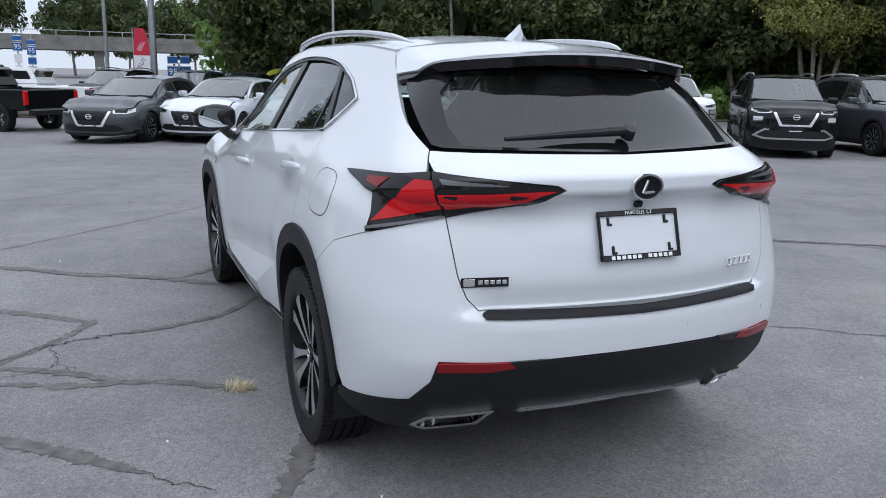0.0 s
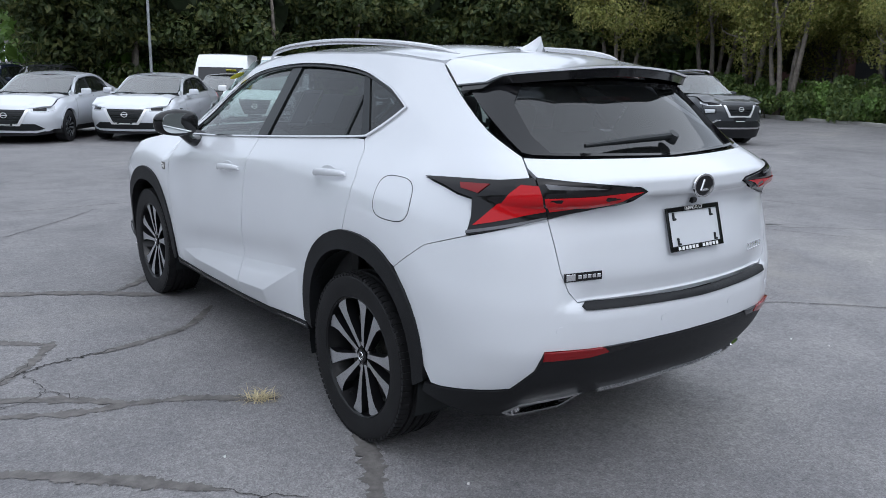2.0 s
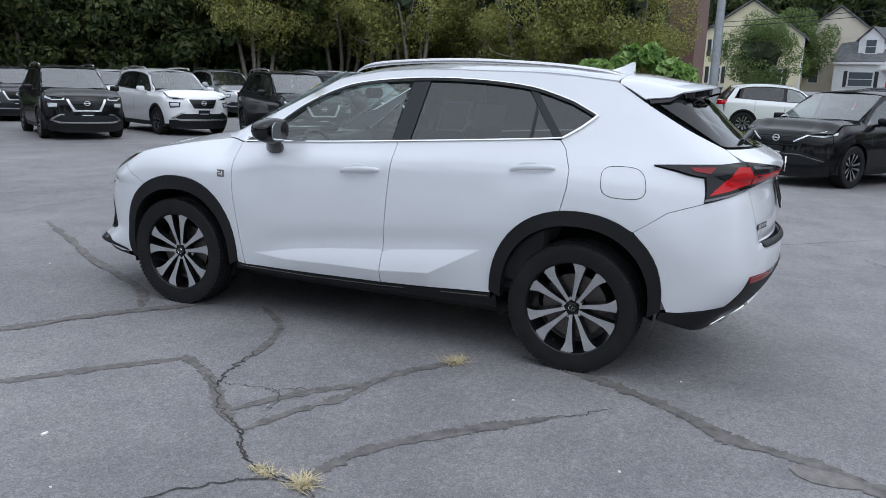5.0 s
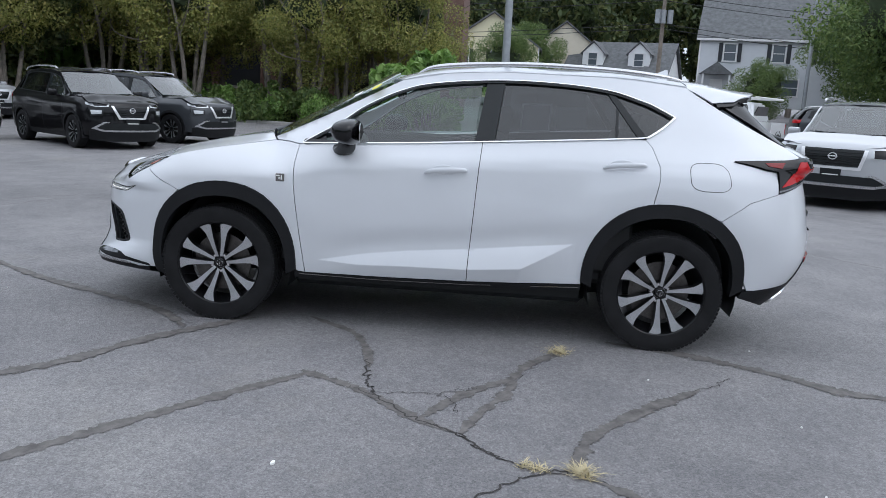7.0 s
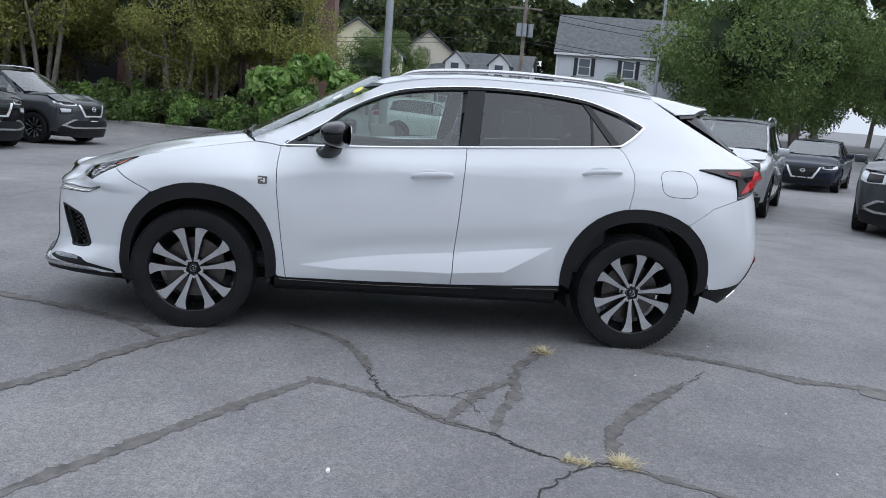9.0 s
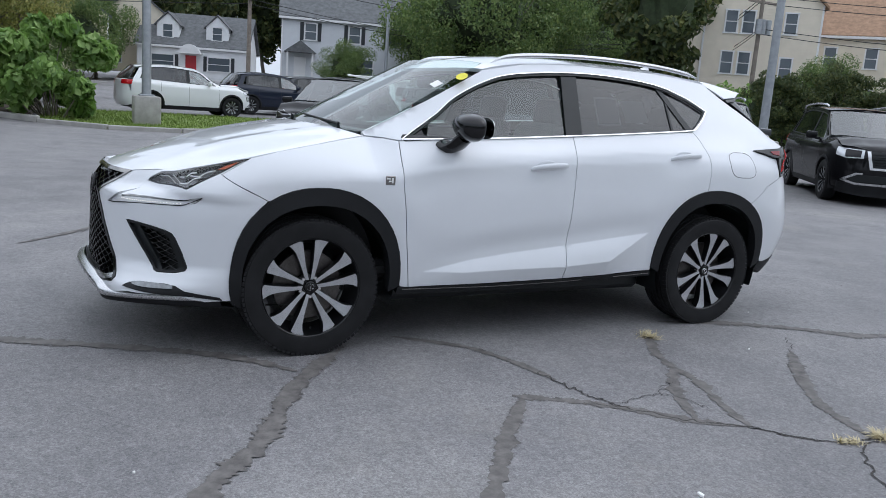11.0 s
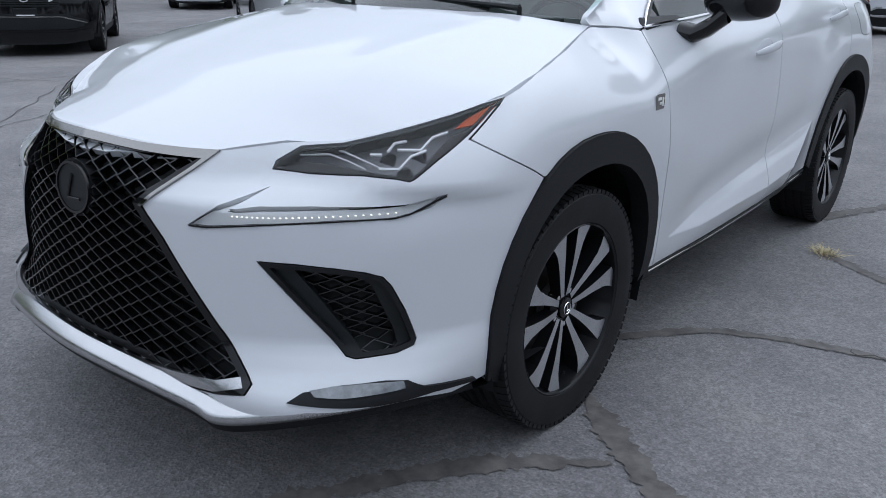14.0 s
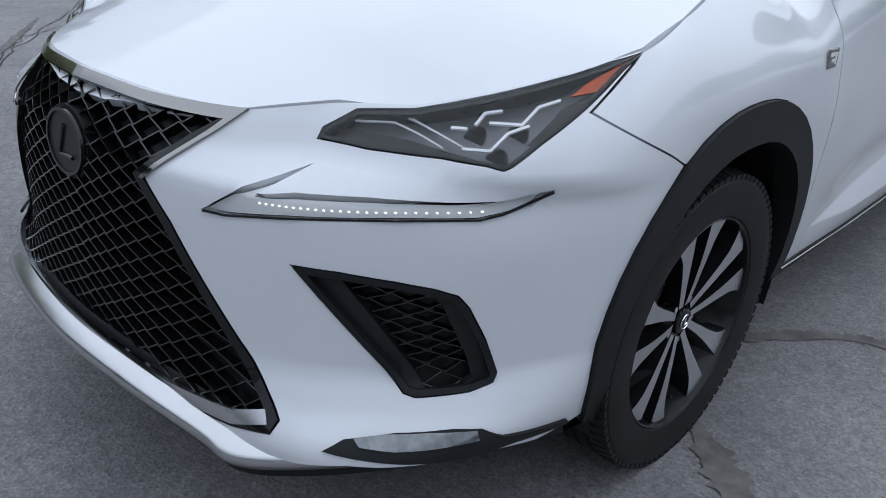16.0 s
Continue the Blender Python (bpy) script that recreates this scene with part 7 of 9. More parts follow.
    for x in (-.36, .36):
        box(bm, (x, yc - 1.05, 1.0), (.46, .16, .55), .06, Matrix.Rotation(radians(12), 4, "X"), 2)
        box(bm, (x, yc - 1.12, bf + .22), (.24, .09, .16), .04, None, 2)
    box(bm, (0, y1 + .45, 1.0), (1.2, .18, .6), .06, None, 2)
    part("cabin", bm, CABIN, car, "dim cabin with seats")
    bm = bmesh.new()
    box(bm, (0, 0, .30), (2 * w - .45, yf - yr - .5, .22), .05)
    part("underbody", bm, CABIN, car)
    for y in (wb / 2, -wb / 2):
        for sg in (-1, 1):
            make_wheel(car, y, sg, rr, .23, rr * .66, 5, 14, w - .125, False, .3, face=RIM_ALLOY, w1=.055, dark=SATIN_BLACK)
    return car


SUV = dict(w=.92, wb=2.70, fo=.93, ro=1.02, nose=1.03, cowl=1.14, yc=.98, y0=.22, roof=1.68, y1=-1.72, tail=1.45, belt=(1.08, 1.17), grille=(.70, .93), gw=(.40, .27), lamp=(.90, .965), intake=.44, r=.36, suv=True, rails=True, plate=.60)
BIG = dict(w=.98, wb=2.90, fo=.98, ro=1.12, nose=1.08, cowl=1.17, yc=1.0, y0=.26, roof=1.74, y1=-1.95, tail=1.5, belt=(1.10, 1.16), grille=(.70, .97), gw=(.46, .40), lamp=(.83, .985), pocket=False, intake=.43, r=.375, suv=True, rails=True, plate=.60, bow=.22)
SEDAN = dict(w=.92, wb=2.82, fo=.98, ro=1.10, nose=.80, cowl=.98, yc=1.0, y0=.18, roof=1.43, y1=-1.30, tail=1.12, belt=(.96, 1.02), grille=(.42, .69), gw=(.42, .26), lamp=(.64, .725), intake=.29, r=.335, suv=False, plate=.43, crown=.05)
SMALL = dict(w=.88, wb=2.62, fo=.85, ro=.83, nose=.98, cowl=1.09, yc=.95, y0=.22, roof=1.58, y1=-1.50, tail=1.35, belt=(1.03, 1.13), grille=(.58, .90), gw=(.38, .24), lamp=(.84, .92), intake=.40, r=.345, suv=True, rails=False, plate=.52)
EV = dict(w=.95, wb=2.775, fo=.90, ro=.92, nose=.97, cowl=1.12, yc=1.12, y0=.22, roof=1.65, y1=-1.45, tail=1.38, belt=(1.05, 1.15), grille=(.70, .88), gw=(.50, .46), lamp=(.86, .91), intake=.40, r=.37, suv=False, plate=.62, vee=False, strips=True, mouth=True)
COUPE_SUV = dict(w=.94, wb=2.81, fo=.86, ro=.98, nose=1.02, cowl=1.12, yc=.95, y0=.15, roof=1.66, y1=-1.75, tail=1.45, belt=(1.06, 1.15), grille=(.70, .88), gw=(.26, .24), lamp=(.80, .90), intake=.42, r=.365, suv=True, rails=False, vee=False)


def stand(x, y, hx, hy, s):
    """Pose of a car whose front axle's middle stands at (x, y), heading along (hx, hy)."""
    l = math.hypot(hx, hy)
    hx, hy = hx / l, hy / l
    cx, cy = x - hx * s["wb"] / 2, y - hy * s["wb"] / 2
    za, zb = float(gz(x, y)), float(gz(x - hx * s["wb"], y - hy * s["wb"]))
    return Matrix.Translation((cx, cy, (za + zb) / 2 + .004)) @ Matrix.Rotation(math.atan2(-hx, hy), 4, "Z") @ Matrix.Rotation(math.atan2(za - zb, s["wb"]), 4, "X")


def recoloured(car, m, colour, label, old):
    """A copy of a parked car in another colour."""
    c = copy_thing(car, m)
    for o in c.children_recursive:
        for sl in o.material_slots:
            if sl.material == PAINT[old]:
                sl.link = "OBJECT"
                sl.material = PAINT[colour]
    c["label"] = label
    return c


suv = parked_car("parked_suv", SUV, "black mid-size SUV with chrome V grille parked nose out", stand(9.4, 13.4, -.53, -.85, SUV), "black")
recoloured(suv, stand(12.3, 12.6, -.42, -.91, SUV), "white", "white mid-size SUV with chrome V grille parked nose out", "black")
recoloured(suv, stand(11.9, 8.5, -.60, -.80, SUV), "black", "black mid-size SUV parked in front of the trees", "black")
recoloured(suv, stand(14.7, 7.7, -.33, -.94, SUV), "grey", "dark grey mid-size SUV parked in front of the trees", "black")
recoloured(suv, stand(16.6, 19.0, -.5, -.86, SUV), "white", "white SUV in the second row before the hedge", "black")
recoloured(suv, stand(13.4, 20.6, -.5, -.86, SUV), "grey", "grey SUV in the second row before the hedge", "black")
recoloured(suv, stand(20.6, 17.4, -.5, -.86, SUV), "silver", "silver SUV in the second row before the hedge", "black")
recoloured(suv, stand(21.4, 13.0, -.5, -.86, SUV), "silver", "silver SUV standing by the trees", "black")
recoloured(suv, stand(31.0, -16.5, -.2, -.98, SUV), "grey", "grey SUV standing on the street", "black")
recoloured(suv, stand(-1.6, 27.0, -.5, -.86, SUV), "black", "black SUV parked towards the overpass", "black")
recoloured(suv, stand(1.2, 27.5, -.5, -.86, SUV), "navy", "dark blue SUV parked towards the overpass", "black")
recoloured(suv, stand(3.2, 28.0, -.5, -.86, SUV), "grey", "grey SUV parked towards the overpass", "black")
sedan = parked_car("parked_sedan", SEDAN, "silver-white sedan with black grille parked nose out", stand(.70, 14.9, -.55, -.83, SEDAN), "pale")
recoloured(sedan, stand(2.95, 14.5, -.58, -.81, SEDAN), "pale", "silver-white sedan parked beside its twin", "pale")
recoloured(sedan, stand(-1.30, 15.1, -.50, -.86, SEDAN), "grey", "grey sedan with black grille parked nose out", "pale")
recoloured(sedan, stand(6.4, 18.6, -.55, -.83, SEDAN), "black", "black sedan in the second row", "pale")
recoloured(sedan, stand(19.5, -11.4, -.75, .65, SEDAN), "pale", "silver sedan parked near the street", "pale")
recoloured(sedan, stand(16.4, -12.4, -.80, .60, SEDAN), "navy", "dark blue sports coupe parked near the street", "pale")
small = parked_car("parked_small_suv", SMALL, "white small SUV with black V grille parked nose out", stand(5.45, 13.7, -.52, -.86, SMALL), "white")
big = parked_car("parked_large_suv", BIG, "silver large SUV with roof rails parked nose out", stand(8.6, -6.1, -.85, .53, BIG), "silver")
recoloured(big, stand(6.5, -8.7, -.80, .60, BIG), "grey", "dark grey large SUV with roof rails", "silver")
recoloured(big, stand(5.1, -11.5, -.79, .61, BIG), "black", "black large SUV with chrome grille", "silver")
recoloured(big, stand(3.9, -14.6, -.72, .69, BIG), "grey", "grey large SUV with silver roof rails", "silver")
recoloured(big, stand(2.4, -17.4, -.70, .71, BIG), "pale", "pale silver large SUV at the end of the row", "silver")
ev = parked_car("parked_electric_car", EV, "black electric crossover with closed nose parked nose out", stand(10.9, -2.6, -.83, .54, EV), "black")
street = parked_car("street_suv", COUPE_SUV, "white compact SUV waiting on the street", stand(25.6, -3.5, .12, -.99, COUPE_SUV), "white")
recoloured(street, stand(29.5, -7.8, .12, -.99, COUPE_SUV), "navy", "dark blue crossover waiting on the street", "white")
recoloured(street, stand(31.5, -10.4, .12, -.99, COUPE_SUV), "grey", "grey crossover further along the street", "white")
recoloured(street, stand(37.0, -9.8, .12, -.99, COUPE_SUV), "white", "white SUV further along the street", "white")
recoloured(street, stand(10.5, -20.5, .70, -.70, COUPE_SUV), "white", "white SUV seen from behind across the car park", "white")
recoloured(street, stand(29.0, 3.2, -.2, -.97, COUPE_SUV), "grey", "grey crossover behind the bush", "white")


# vans and pickups
def parked_van(m, label):
    van = thing("cargo_van", m, label, "van", "vans before the hedge")
    w, l = .93, 4.7
    prof = spline([(l / 2, .35), (l / 2, .85), (l / 2 - .55, 1.05), (l / 2 - 1.25, 1.72), (l / 2 - 1.6, 2.02), (l / 2 - 2.1, 2.13), (-l / 2 + .25, 2.13), (-l / 2, 1.95), (-l / 2, .35)], 4)
    bm = bmesh.new()
    rows = []
    for x, f in ((-w, .93), (-w * .97, 1.0), (-w * .55, 1.012), (0, 1.015), (w * .55, 1.012), (w * .97, 1.0), (w, .93)):
        rows.append([bm.verts.new((x * (1 - .10 * max(0, z - 1.1)), y * (1 - .03 * (abs(x) / w) ** 4), .3 + (z - .3) * f)) for y, z in prof])
    for a, b in zip(rows, rows[1:]):
        for i in range(len(prof) - 1):
            bm.faces.new((a[i], b[i], b[i + 1], a[i + 1]))
    bm.faces.new(rows[0])
    bm.faces.new(rows[-1][::-1])
    bmesh.ops.recalc_face_normals(bm, faces=bm.faces)
    part("body", bm, PAINT["white"], van, angle=50)
    bm = bmesh.new()
    k = Matrix.Translation((0, l / 2 - .89, 1.40)) @ Matrix.Rotation(radians(-43.5), 4, "X")
    plate(bm, [(-.74, -.42), (.74, -.42), (.66, .40), (-.66, .40)], k @ Matrix.Translation((0, 0, .012)), .012)
    part("windscreen", bm, BLACK_GLOSS, van, "dark windscreen")
    bm = bmesh.new()
    box(bm, (-.35, l / 2 - 1.05, 1.60), (.34, .02, .10), .004, Matrix.Rotation(radians(-45), 4, "X"))
    part("windscreen_banner", bm, LABEL_YELLOW, van, "yellow price sticker")
    bm = bmesh.new()
    box(bm, (0, l / 2 - .0, .72), (1.2, .05, .22), .02)
    part("grille", bm, SATIN_BLACK, van)
    for s in (-1, 1):
        bm = bmesh.new()
        box(bm, (s * .70, l / 2 - .06, .82), (.36, .12, .16), .03)
        part("headlamp", bm, LAMP_GLASS, van)
        bm = bmesh.new()
        box(bm, (s * (w + .05), l / 2 - 1.2, 1.20), (.14, .09, .22), .03)
        part("door_mirror", bm, SATIN_BLACK, van)
        bm = bmesh.new()
        box(bm, (s * (w - .02), l / 2 - 1.55, 1.42), (.03, .8, .42), .01)
        part("side_window", bm, BLACK_GLOSS, van)
        for y in (1.35, -1.4):
            make_wheel(van, y, s, .33, .21, .21, 6, 0, w - .1, False, face=RIM_ALLOY)
    bm = bmesh.new()
    box(bm, (0, 0, .34), (1.6, l - .3, .2), .04)
    part("underbody", bm, CABIN, van)
    return van


van = parked_van(Matrix.Translation((8.6, 23.4, float(gz(8.6, 23.4)) - .02)) @ Matrix.Rotation(math.atan2(.5, -.86), 4, "Z"), "tall white cargo van before the hedge")
copy_thing(van, Matrix.Translation((11.0, 23.6, float(gz(11.0, 23.6)) - .02)) @ Matrix.Rotation(math.atan2(.5, -.86), 4, "Z"))


def pickup(m, colour, label, rack=False):
    t = thing("pickup_truck", m, label, "truck", "trucks in the car park")
    w, body = .93, PAINT[colour]
    bm = bmesh.new()
    box(bm, (0, 1.75, .78), (1.84, 1.7, .62), .10, None, 3)
    box(bm, (0, .35, .80), (1.84, 1.9, .70), .06, None, 2)
    part("body", bm, body, t, angle=40)
    bm = bmesh.new()
    q = bmesh.ops.create_cube(bm, size=1)["verts"]
    for v_ in q:
        x, y, z = v_.co
        v_.co = (x * (1.68 if z < 0 else 1.40), .35 + y * (1.95 if z < 0 else 1.30), 1.42 + z * .58)
    bmesh.ops.bevel(bm, geom=list(bm.edges), offset=.06, segments=2, affect="EDGES")
    part("cab", bm, body, t, angle=40)
    bm = bmesh.new()
    for s in (-1, 1):
        plate(bm, [(-.75, -.18), (.75, -.18), (.55, .18), (-.62, .18)], Matrix.Translation((s * .80, .35, 1.42)) @ Matrix.Rotation(radians(90), 4, "Z") @ Matrix.Rotation(radians(76 if s < 0 else 104), 4, "X") @ Matrix.Translation((0, 0, -.02)), .04)
    part("side_window", bm, BLACK_GLOSS, t)
    for y, a in ((1.27, -36), (-.55, 30)):
        bm = bmesh.new()
        plate(bm, [(-.66, -.22), (.66, -.22), (.58, .22), (-.58, .22)], Matrix.Translation((0, y - (.17 if y > 0 else -.13), 1.43)) @ Matrix.Rotation(radians(90 + a), 4, "X") @ Matrix.Translation((0, 0, -.05)), .12)
        part("cab_window", bm, BLACK_GLOSS, t)
    for c, s in (((-.88, -1.45, .85), (.08, 1.75, .52)), ((.88, -1.45, .85), (.08, 1.75, .52)), ((0, -2.34, .85), (1.84, .08, .52)), ((0, -1.45, .62), (1.7, 1.75, .06))):
        bm = bmesh.new()
        box(bm, c, s, .025)
        part("bed_panel", bm, body, t)
    bm = bmesh.new()
    box(bm, (0, -2.48, .55), (1.75, .16, .16), .04)
    part("rear_bumper", bm, SATIN_BLACK, t)
    bm = bmesh.new()
    box(bm, (0, 2.60, .80), (1.3, .06, .36), .03)
    part("grille", bm, SATIN_BLACK, t)
    for s in (-1, 1):
        bm = bmesh.new()
        box(bm, (s * .86, -2.36, .90), (.14, .08, .36), .02)
        part("tail_lamp", bm, RED_LENS, t)
        bm = bmesh.new()
        box(bm, (s * .75, 2.56, .88), (.32, .10, .18), .03)
        part("headlamp", bm, LAMP_GLASS, t)
        for y in (1.75, -1.5):
            make_wheel(t, y, s, .38, .26, .23, 6, 0, w - .1, False, face=RIM_ALLOY)
            bm = bmesh.new()
            lathe(bm, [(s * (w + .01), .46), (s * (w - .05), .47), (s * (w - .2), .46), (s * (w - .21), .1)], 20)
            bmesh.ops.delete(bm, geom=[x for x in bm.verts if x.co.z < -.1], context="VERTS")
            bmesh.ops.translate(bm, vec=(0, y, .40), verts=bm.verts)
            part("wheel_arch", bm, SATIN_BLACK, t)
    if rack:
        for y in (1.0, -.3, -1.3, -2.2):
            bm = bmesh.new()
            rod(bm, (-.8, y, 1.85), (.8, y, 1.85), .025, seg=6)
            part("rack_bar", bm, LABEL_WHITE, t)
        for s in (-1, 1):
            bm = bmesh.new()
            rod(bm, (s * .78, 1.1, 1.87), (s * .78, -2.3, 1.87), .025, seg=6)
            part("rack_rail", bm, LABEL_WHITE, t)
    return t


pickup(Matrix.Translation((-4.5, 20.5, float(gz(-4.5, 20.5)) - .02)) @ Matrix.Rotation(radians(50), 4, "Z"), "black", "black pickup truck seen from its tailgate")
pickup(Matrix.Translation((-3.7, 27.2, float(gz(-3.7, 27.2)) - .02)) @ Matrix.Rotation(radians(70), 4, "Z"), "white", "white pickup truck with a covered bed")
pickup(Matrix.Translation((20.8, -7.6, float(gz(20.8, -7.6)) - .02)) @ Matrix.Rotation(math.atan2(.85, .52), 4, "Z"), "white", "white work pickup with a ladder rack", True)

# ---- trees, hedges, bushes ----
def foliage(name, dark, light, olive=None):
    m = material(name, light, 0.55)
    geo = node(m, "ShaderNodeNewGeometry")
    r = node(m, "ShaderNodeValToRGB")
    e = r.color_ramp.elements
    stops = [(0.0, dark), (0.55, light)] + ([(1.0, olive)] if olive else [(1.0, tuple(min(1, c * 1.35) for c in light))])
    while len(e) < len(stops):
        e.new(0.5)
    for el, (p, c) in zip(e, stops):
        el.position, el.color = p, (*c, 1)
    wire(m, geo.outputs["Random Per Island"], r.inputs["Fac"])
    big, _ = noise_ramp(m, 0.8, [(0.35, (0.70, 0.72, 0.70)), (0.65, (1.15, 1.12, 1.0))], coords(m), 4)
    wire(m, mixed(m, 1.0, r.outputs["Color"], big, "MULTIPLY"), bsdf(m).inputs["Base Color"])
    bsdf(m).inputs["Subsurface Weight"].default_value = 0.0
    tr = node(m, "ShaderNodeBsdfTranslucent")
    wire(m, r.outputs["Color"], tr.inputs["Color"])
    mx = node(m, "ShaderNodeMixShader")
    mx.inputs["Fac"].default_value = 0.38
    wire(m, bsdf(m).outputs["BSDF"], mx.inputs[1])
    wire(m, tr.outputs["BSDF"], mx.inputs[2])
    wire(m, mx.outputs["Shader"], m.node_tree.nodes["Material Output"].inputs["Surface"])
    return m


LEAF_DARK = foliage("dark_hedge_leaves", (.036, .058, .020), (.085, .120, .040), (.16, .17, .055))
LEAF_GREEN = foliage("green_leaves", (.060, .106, .030), (.140, .215, .060), (.215, .27, .085))
LEAF_OLIVE = foliage("olive_leaves", (.135, .160, .042), (.30, .32, .085), (.42, .38, .13))
LEAF_BRIGHT = foliage("bright_broad_leaves", (.10, .19, .040), (.21, .35, .075), (.36, .50, .18))
BARK = vary(material("grey_bark", (.19, .165, .14)), (.19, .165, .14), .35, 7, (.8, .95), .8, 40)
# dark green that stands in for the shade deep inside crowns
DARK_CORE = vary(material("crown_shade_colour", (.030, .044, .018)), (.030, .044, .018), .4, 3, (.9, 1.0))


def leaves(centres, radii, n, size, seed, droop=.2, aspect=.55, up=.35):
    """n leaves spread over clumps; each a folded blade of four corners."""
    g = np.random.default_rng(seed)
    c, r = np.array(centres), np.array(radii)
    wgt = (r ** 2).mean(1) if r.ndim > 1 else r ** 2
    k = g.choice(len(c), n, p=wgt / wgt.sum())
    d = g.normal(0, 1, (n, 3))
    d /= np.linalg.norm(d, axis=1, keepdims=True)
    rad = r[k] if r.ndim > 1 else r[k][:, None]
    p = c[k] + d * rad * (g.uniform(.35, 1.0, (n, 1)) ** .5)
    nrm = d * .8 + g.normal(0, .55, (n, 3)) + np.array((0, 0, up))
    nrm /= np.linalg.norm(nrm, axis=1, keepdims=True)
    t = np.cross(nrm, g.normal(0, 1, (n, 3)))
    t /= np.linalg.norm(t, axis=1, keepdims=True)
    t[:, 2] -= droop
    b = np.cross(nrm, t)
    s = size * g.uniform(.6, 1.3, (n, 1))
    v = np.stack((p - t * s * .5, p + b * s * aspect * .5 + nrm * s * .06, p + t * s * .5 - nrm * s * .10, p - b * s * aspect * .5 + nrm * s * .06), 1).reshape(-1, 3)
    f = [(4 * i, 4 * i + 1, 4 * i + 2, 4 * i + 3) for i in range(n)]
    return v, f


def blob(bm, c, r, seed):
    g = np.random.default_rng(seed)
    q = bmesh.ops.create_icosphere(bm, subdivisions=3, radius=1)["verts"]
    for v in q:
        k = 1 + g.normal(0, .14)
        v.co = Vector((c[0] + v.co.x * r[0] * k, c[1] + v.co.y * r[1] * k, c[2] + v.co.z * r[2] * k))


def limb(bm, a, b, r0, r1, g, bend=.12, seg=7, steps=5):
    a, b = np.array(a, float), np.array(b, float)
    l = np.linalg.norm(b - a)
    side = g.normal(0, 1, 3) * bend * l
    pts = [a + (b - a) * f + side * math.sin(PI * f) for f in np.linspace(0, 1, steps + 1)]
    rows = []
    for i, p in enumerate(pts):
        d = Vector(pts[min(i + 1, steps)] - pts[max(i - 1, 0)]).to_track_quat("Z", "Y").to_matrix()
        r = r0 + (r1 - r0) * i / steps
        rows.append([bm.verts.new(Vector(p) + d @ Vector((r * math.cos(t), r * math.sin(t), 0))) for t in np.linspace(0, 2 * PI, seg + 1)[:-1]])
    for x, y in zip(rows, rows[1:]):
        for i in range(seg):
            bm.faces.new((x[i], x[(i + 1) % seg], y[(i + 1) % seg], y[i]))
    return pts[-1]


def tree(name, label, m, h, spread, base, leaf, n, size, seed, stems=1, trunk=.16, clumps=26, core=.62, shape=1.0, group="", category="tree"):
    """A tree: tapered stems with limbs, and a crown of leaf clumps with gaps."""
    g = np.random.default_rng(seed)
    t = thing(name, m, label, category, group)
    bm = bmesh.new()
    cs, rs = [], []
    mid = (h + base) / 2
    hz_ = (h - base) / 2
    for k in range(stems):
        a = 2 * PI * k / stems + g.uniform(0, 1)
        foot = np.array((math.cos(a), math.sin(a), 0)) * (.0 if stems == 1 else trunk * 1.4)
        top = np.array((math.cos(a) * spread * .35 * (stems > 1), math.sin(a) * spread * .35 * (stems > 1), base + hz_ * 1.2))
        limb(bm, foot - np.array((0, 0, .15)), top, trunk, trunk * .3, g, .05, 9, 8)
        for _ in range(5 if stems == 1 else 3):
            f = g.uniform(.45, .95)
            s0 = foot + (top - foot) * f
            b2 = g.uniform(0, 2 * PI)
            e = s0 + np.array((math.cos(b2) * spread * .6, math.sin(b2) * spread * .6, hz_ * g.uniform(.2, .7)))
            limb(bm, s0, e, trunk * .4 * (1.2 - f), .012, g, .10, 6, 5)
    part("trunk", bm, BARK, t, "grey-brown tapered trunk with limbs")
    for i in range(clumps):
        u = g.normal(0, 1, 3)
        u /= np.linalg.norm(u)
        f = g.uniform(.45, 1.0)
        zz = u[2] * f
        wide = (1 - abs(zz) ** 2.2 * .6) * (1 - .35 * shape * max(0, zz))
        c = np.array((u[0] * spread * f * wide, u[1] * spread * f * wide, mid + zz * hz_))
        cs.append(c)
        rs.append(np.array((1, 1, .8)) * spread * g.uniform(.22, .38))
    v, f = leaves(cs, rs, n, size, seed + 1)
    ob = put("crown", mesh_from("crown", v, f, False), leaf, t, "crown of many small leaves")
    # solid dark blob: inner shade put into colour, stopping light through the leaves
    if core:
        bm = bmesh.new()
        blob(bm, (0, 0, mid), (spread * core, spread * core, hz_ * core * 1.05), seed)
        part("inner_crown", bm, DARK_CORE, t, "dark solid core with the crown's inner shade in its colour")
    return t


def at_ground(x, y, turn=0.0, s=1.0, lift=0.0):
    return Matrix.Translation((x, y, float(gz(x, y)) + lift)) @ Matrix.Rotation(turn, 4, "Z") @ Matrix.Scale(s, 4)


def again(t, x, y, turn, s=1.0, lift=0.0):
    c = copy_thing(t, Matrix.Translation((x, y, float(gz(x, y)) + lift)) @ Matrix.Rotation(turn, 4, "Z"))
    c.scale = (s, s, s * (0.94 + 0.12 * ((x * 7.3 + y * 3.1) % 1)))
    return c


# the tall dark hedge behind the parked cars
g0 = np.random.default_rng(11)
hd = [tree("hedge_tree", "dense dark green hedge tree, full to the ground", at_ground(-8.6, 31), 9.5, 2.7, .9, LEAF_DARK, 14000, .275, 20 + k, 2, .13, 64, .45, .5, "hedge behind the cars", "hedge") for k in range(3)]
hd[1].matrix_world, hd[2].matrix_world = at_ground(7.0, 33.5, .7), at_ground(9.6, 32.5, 2.1)
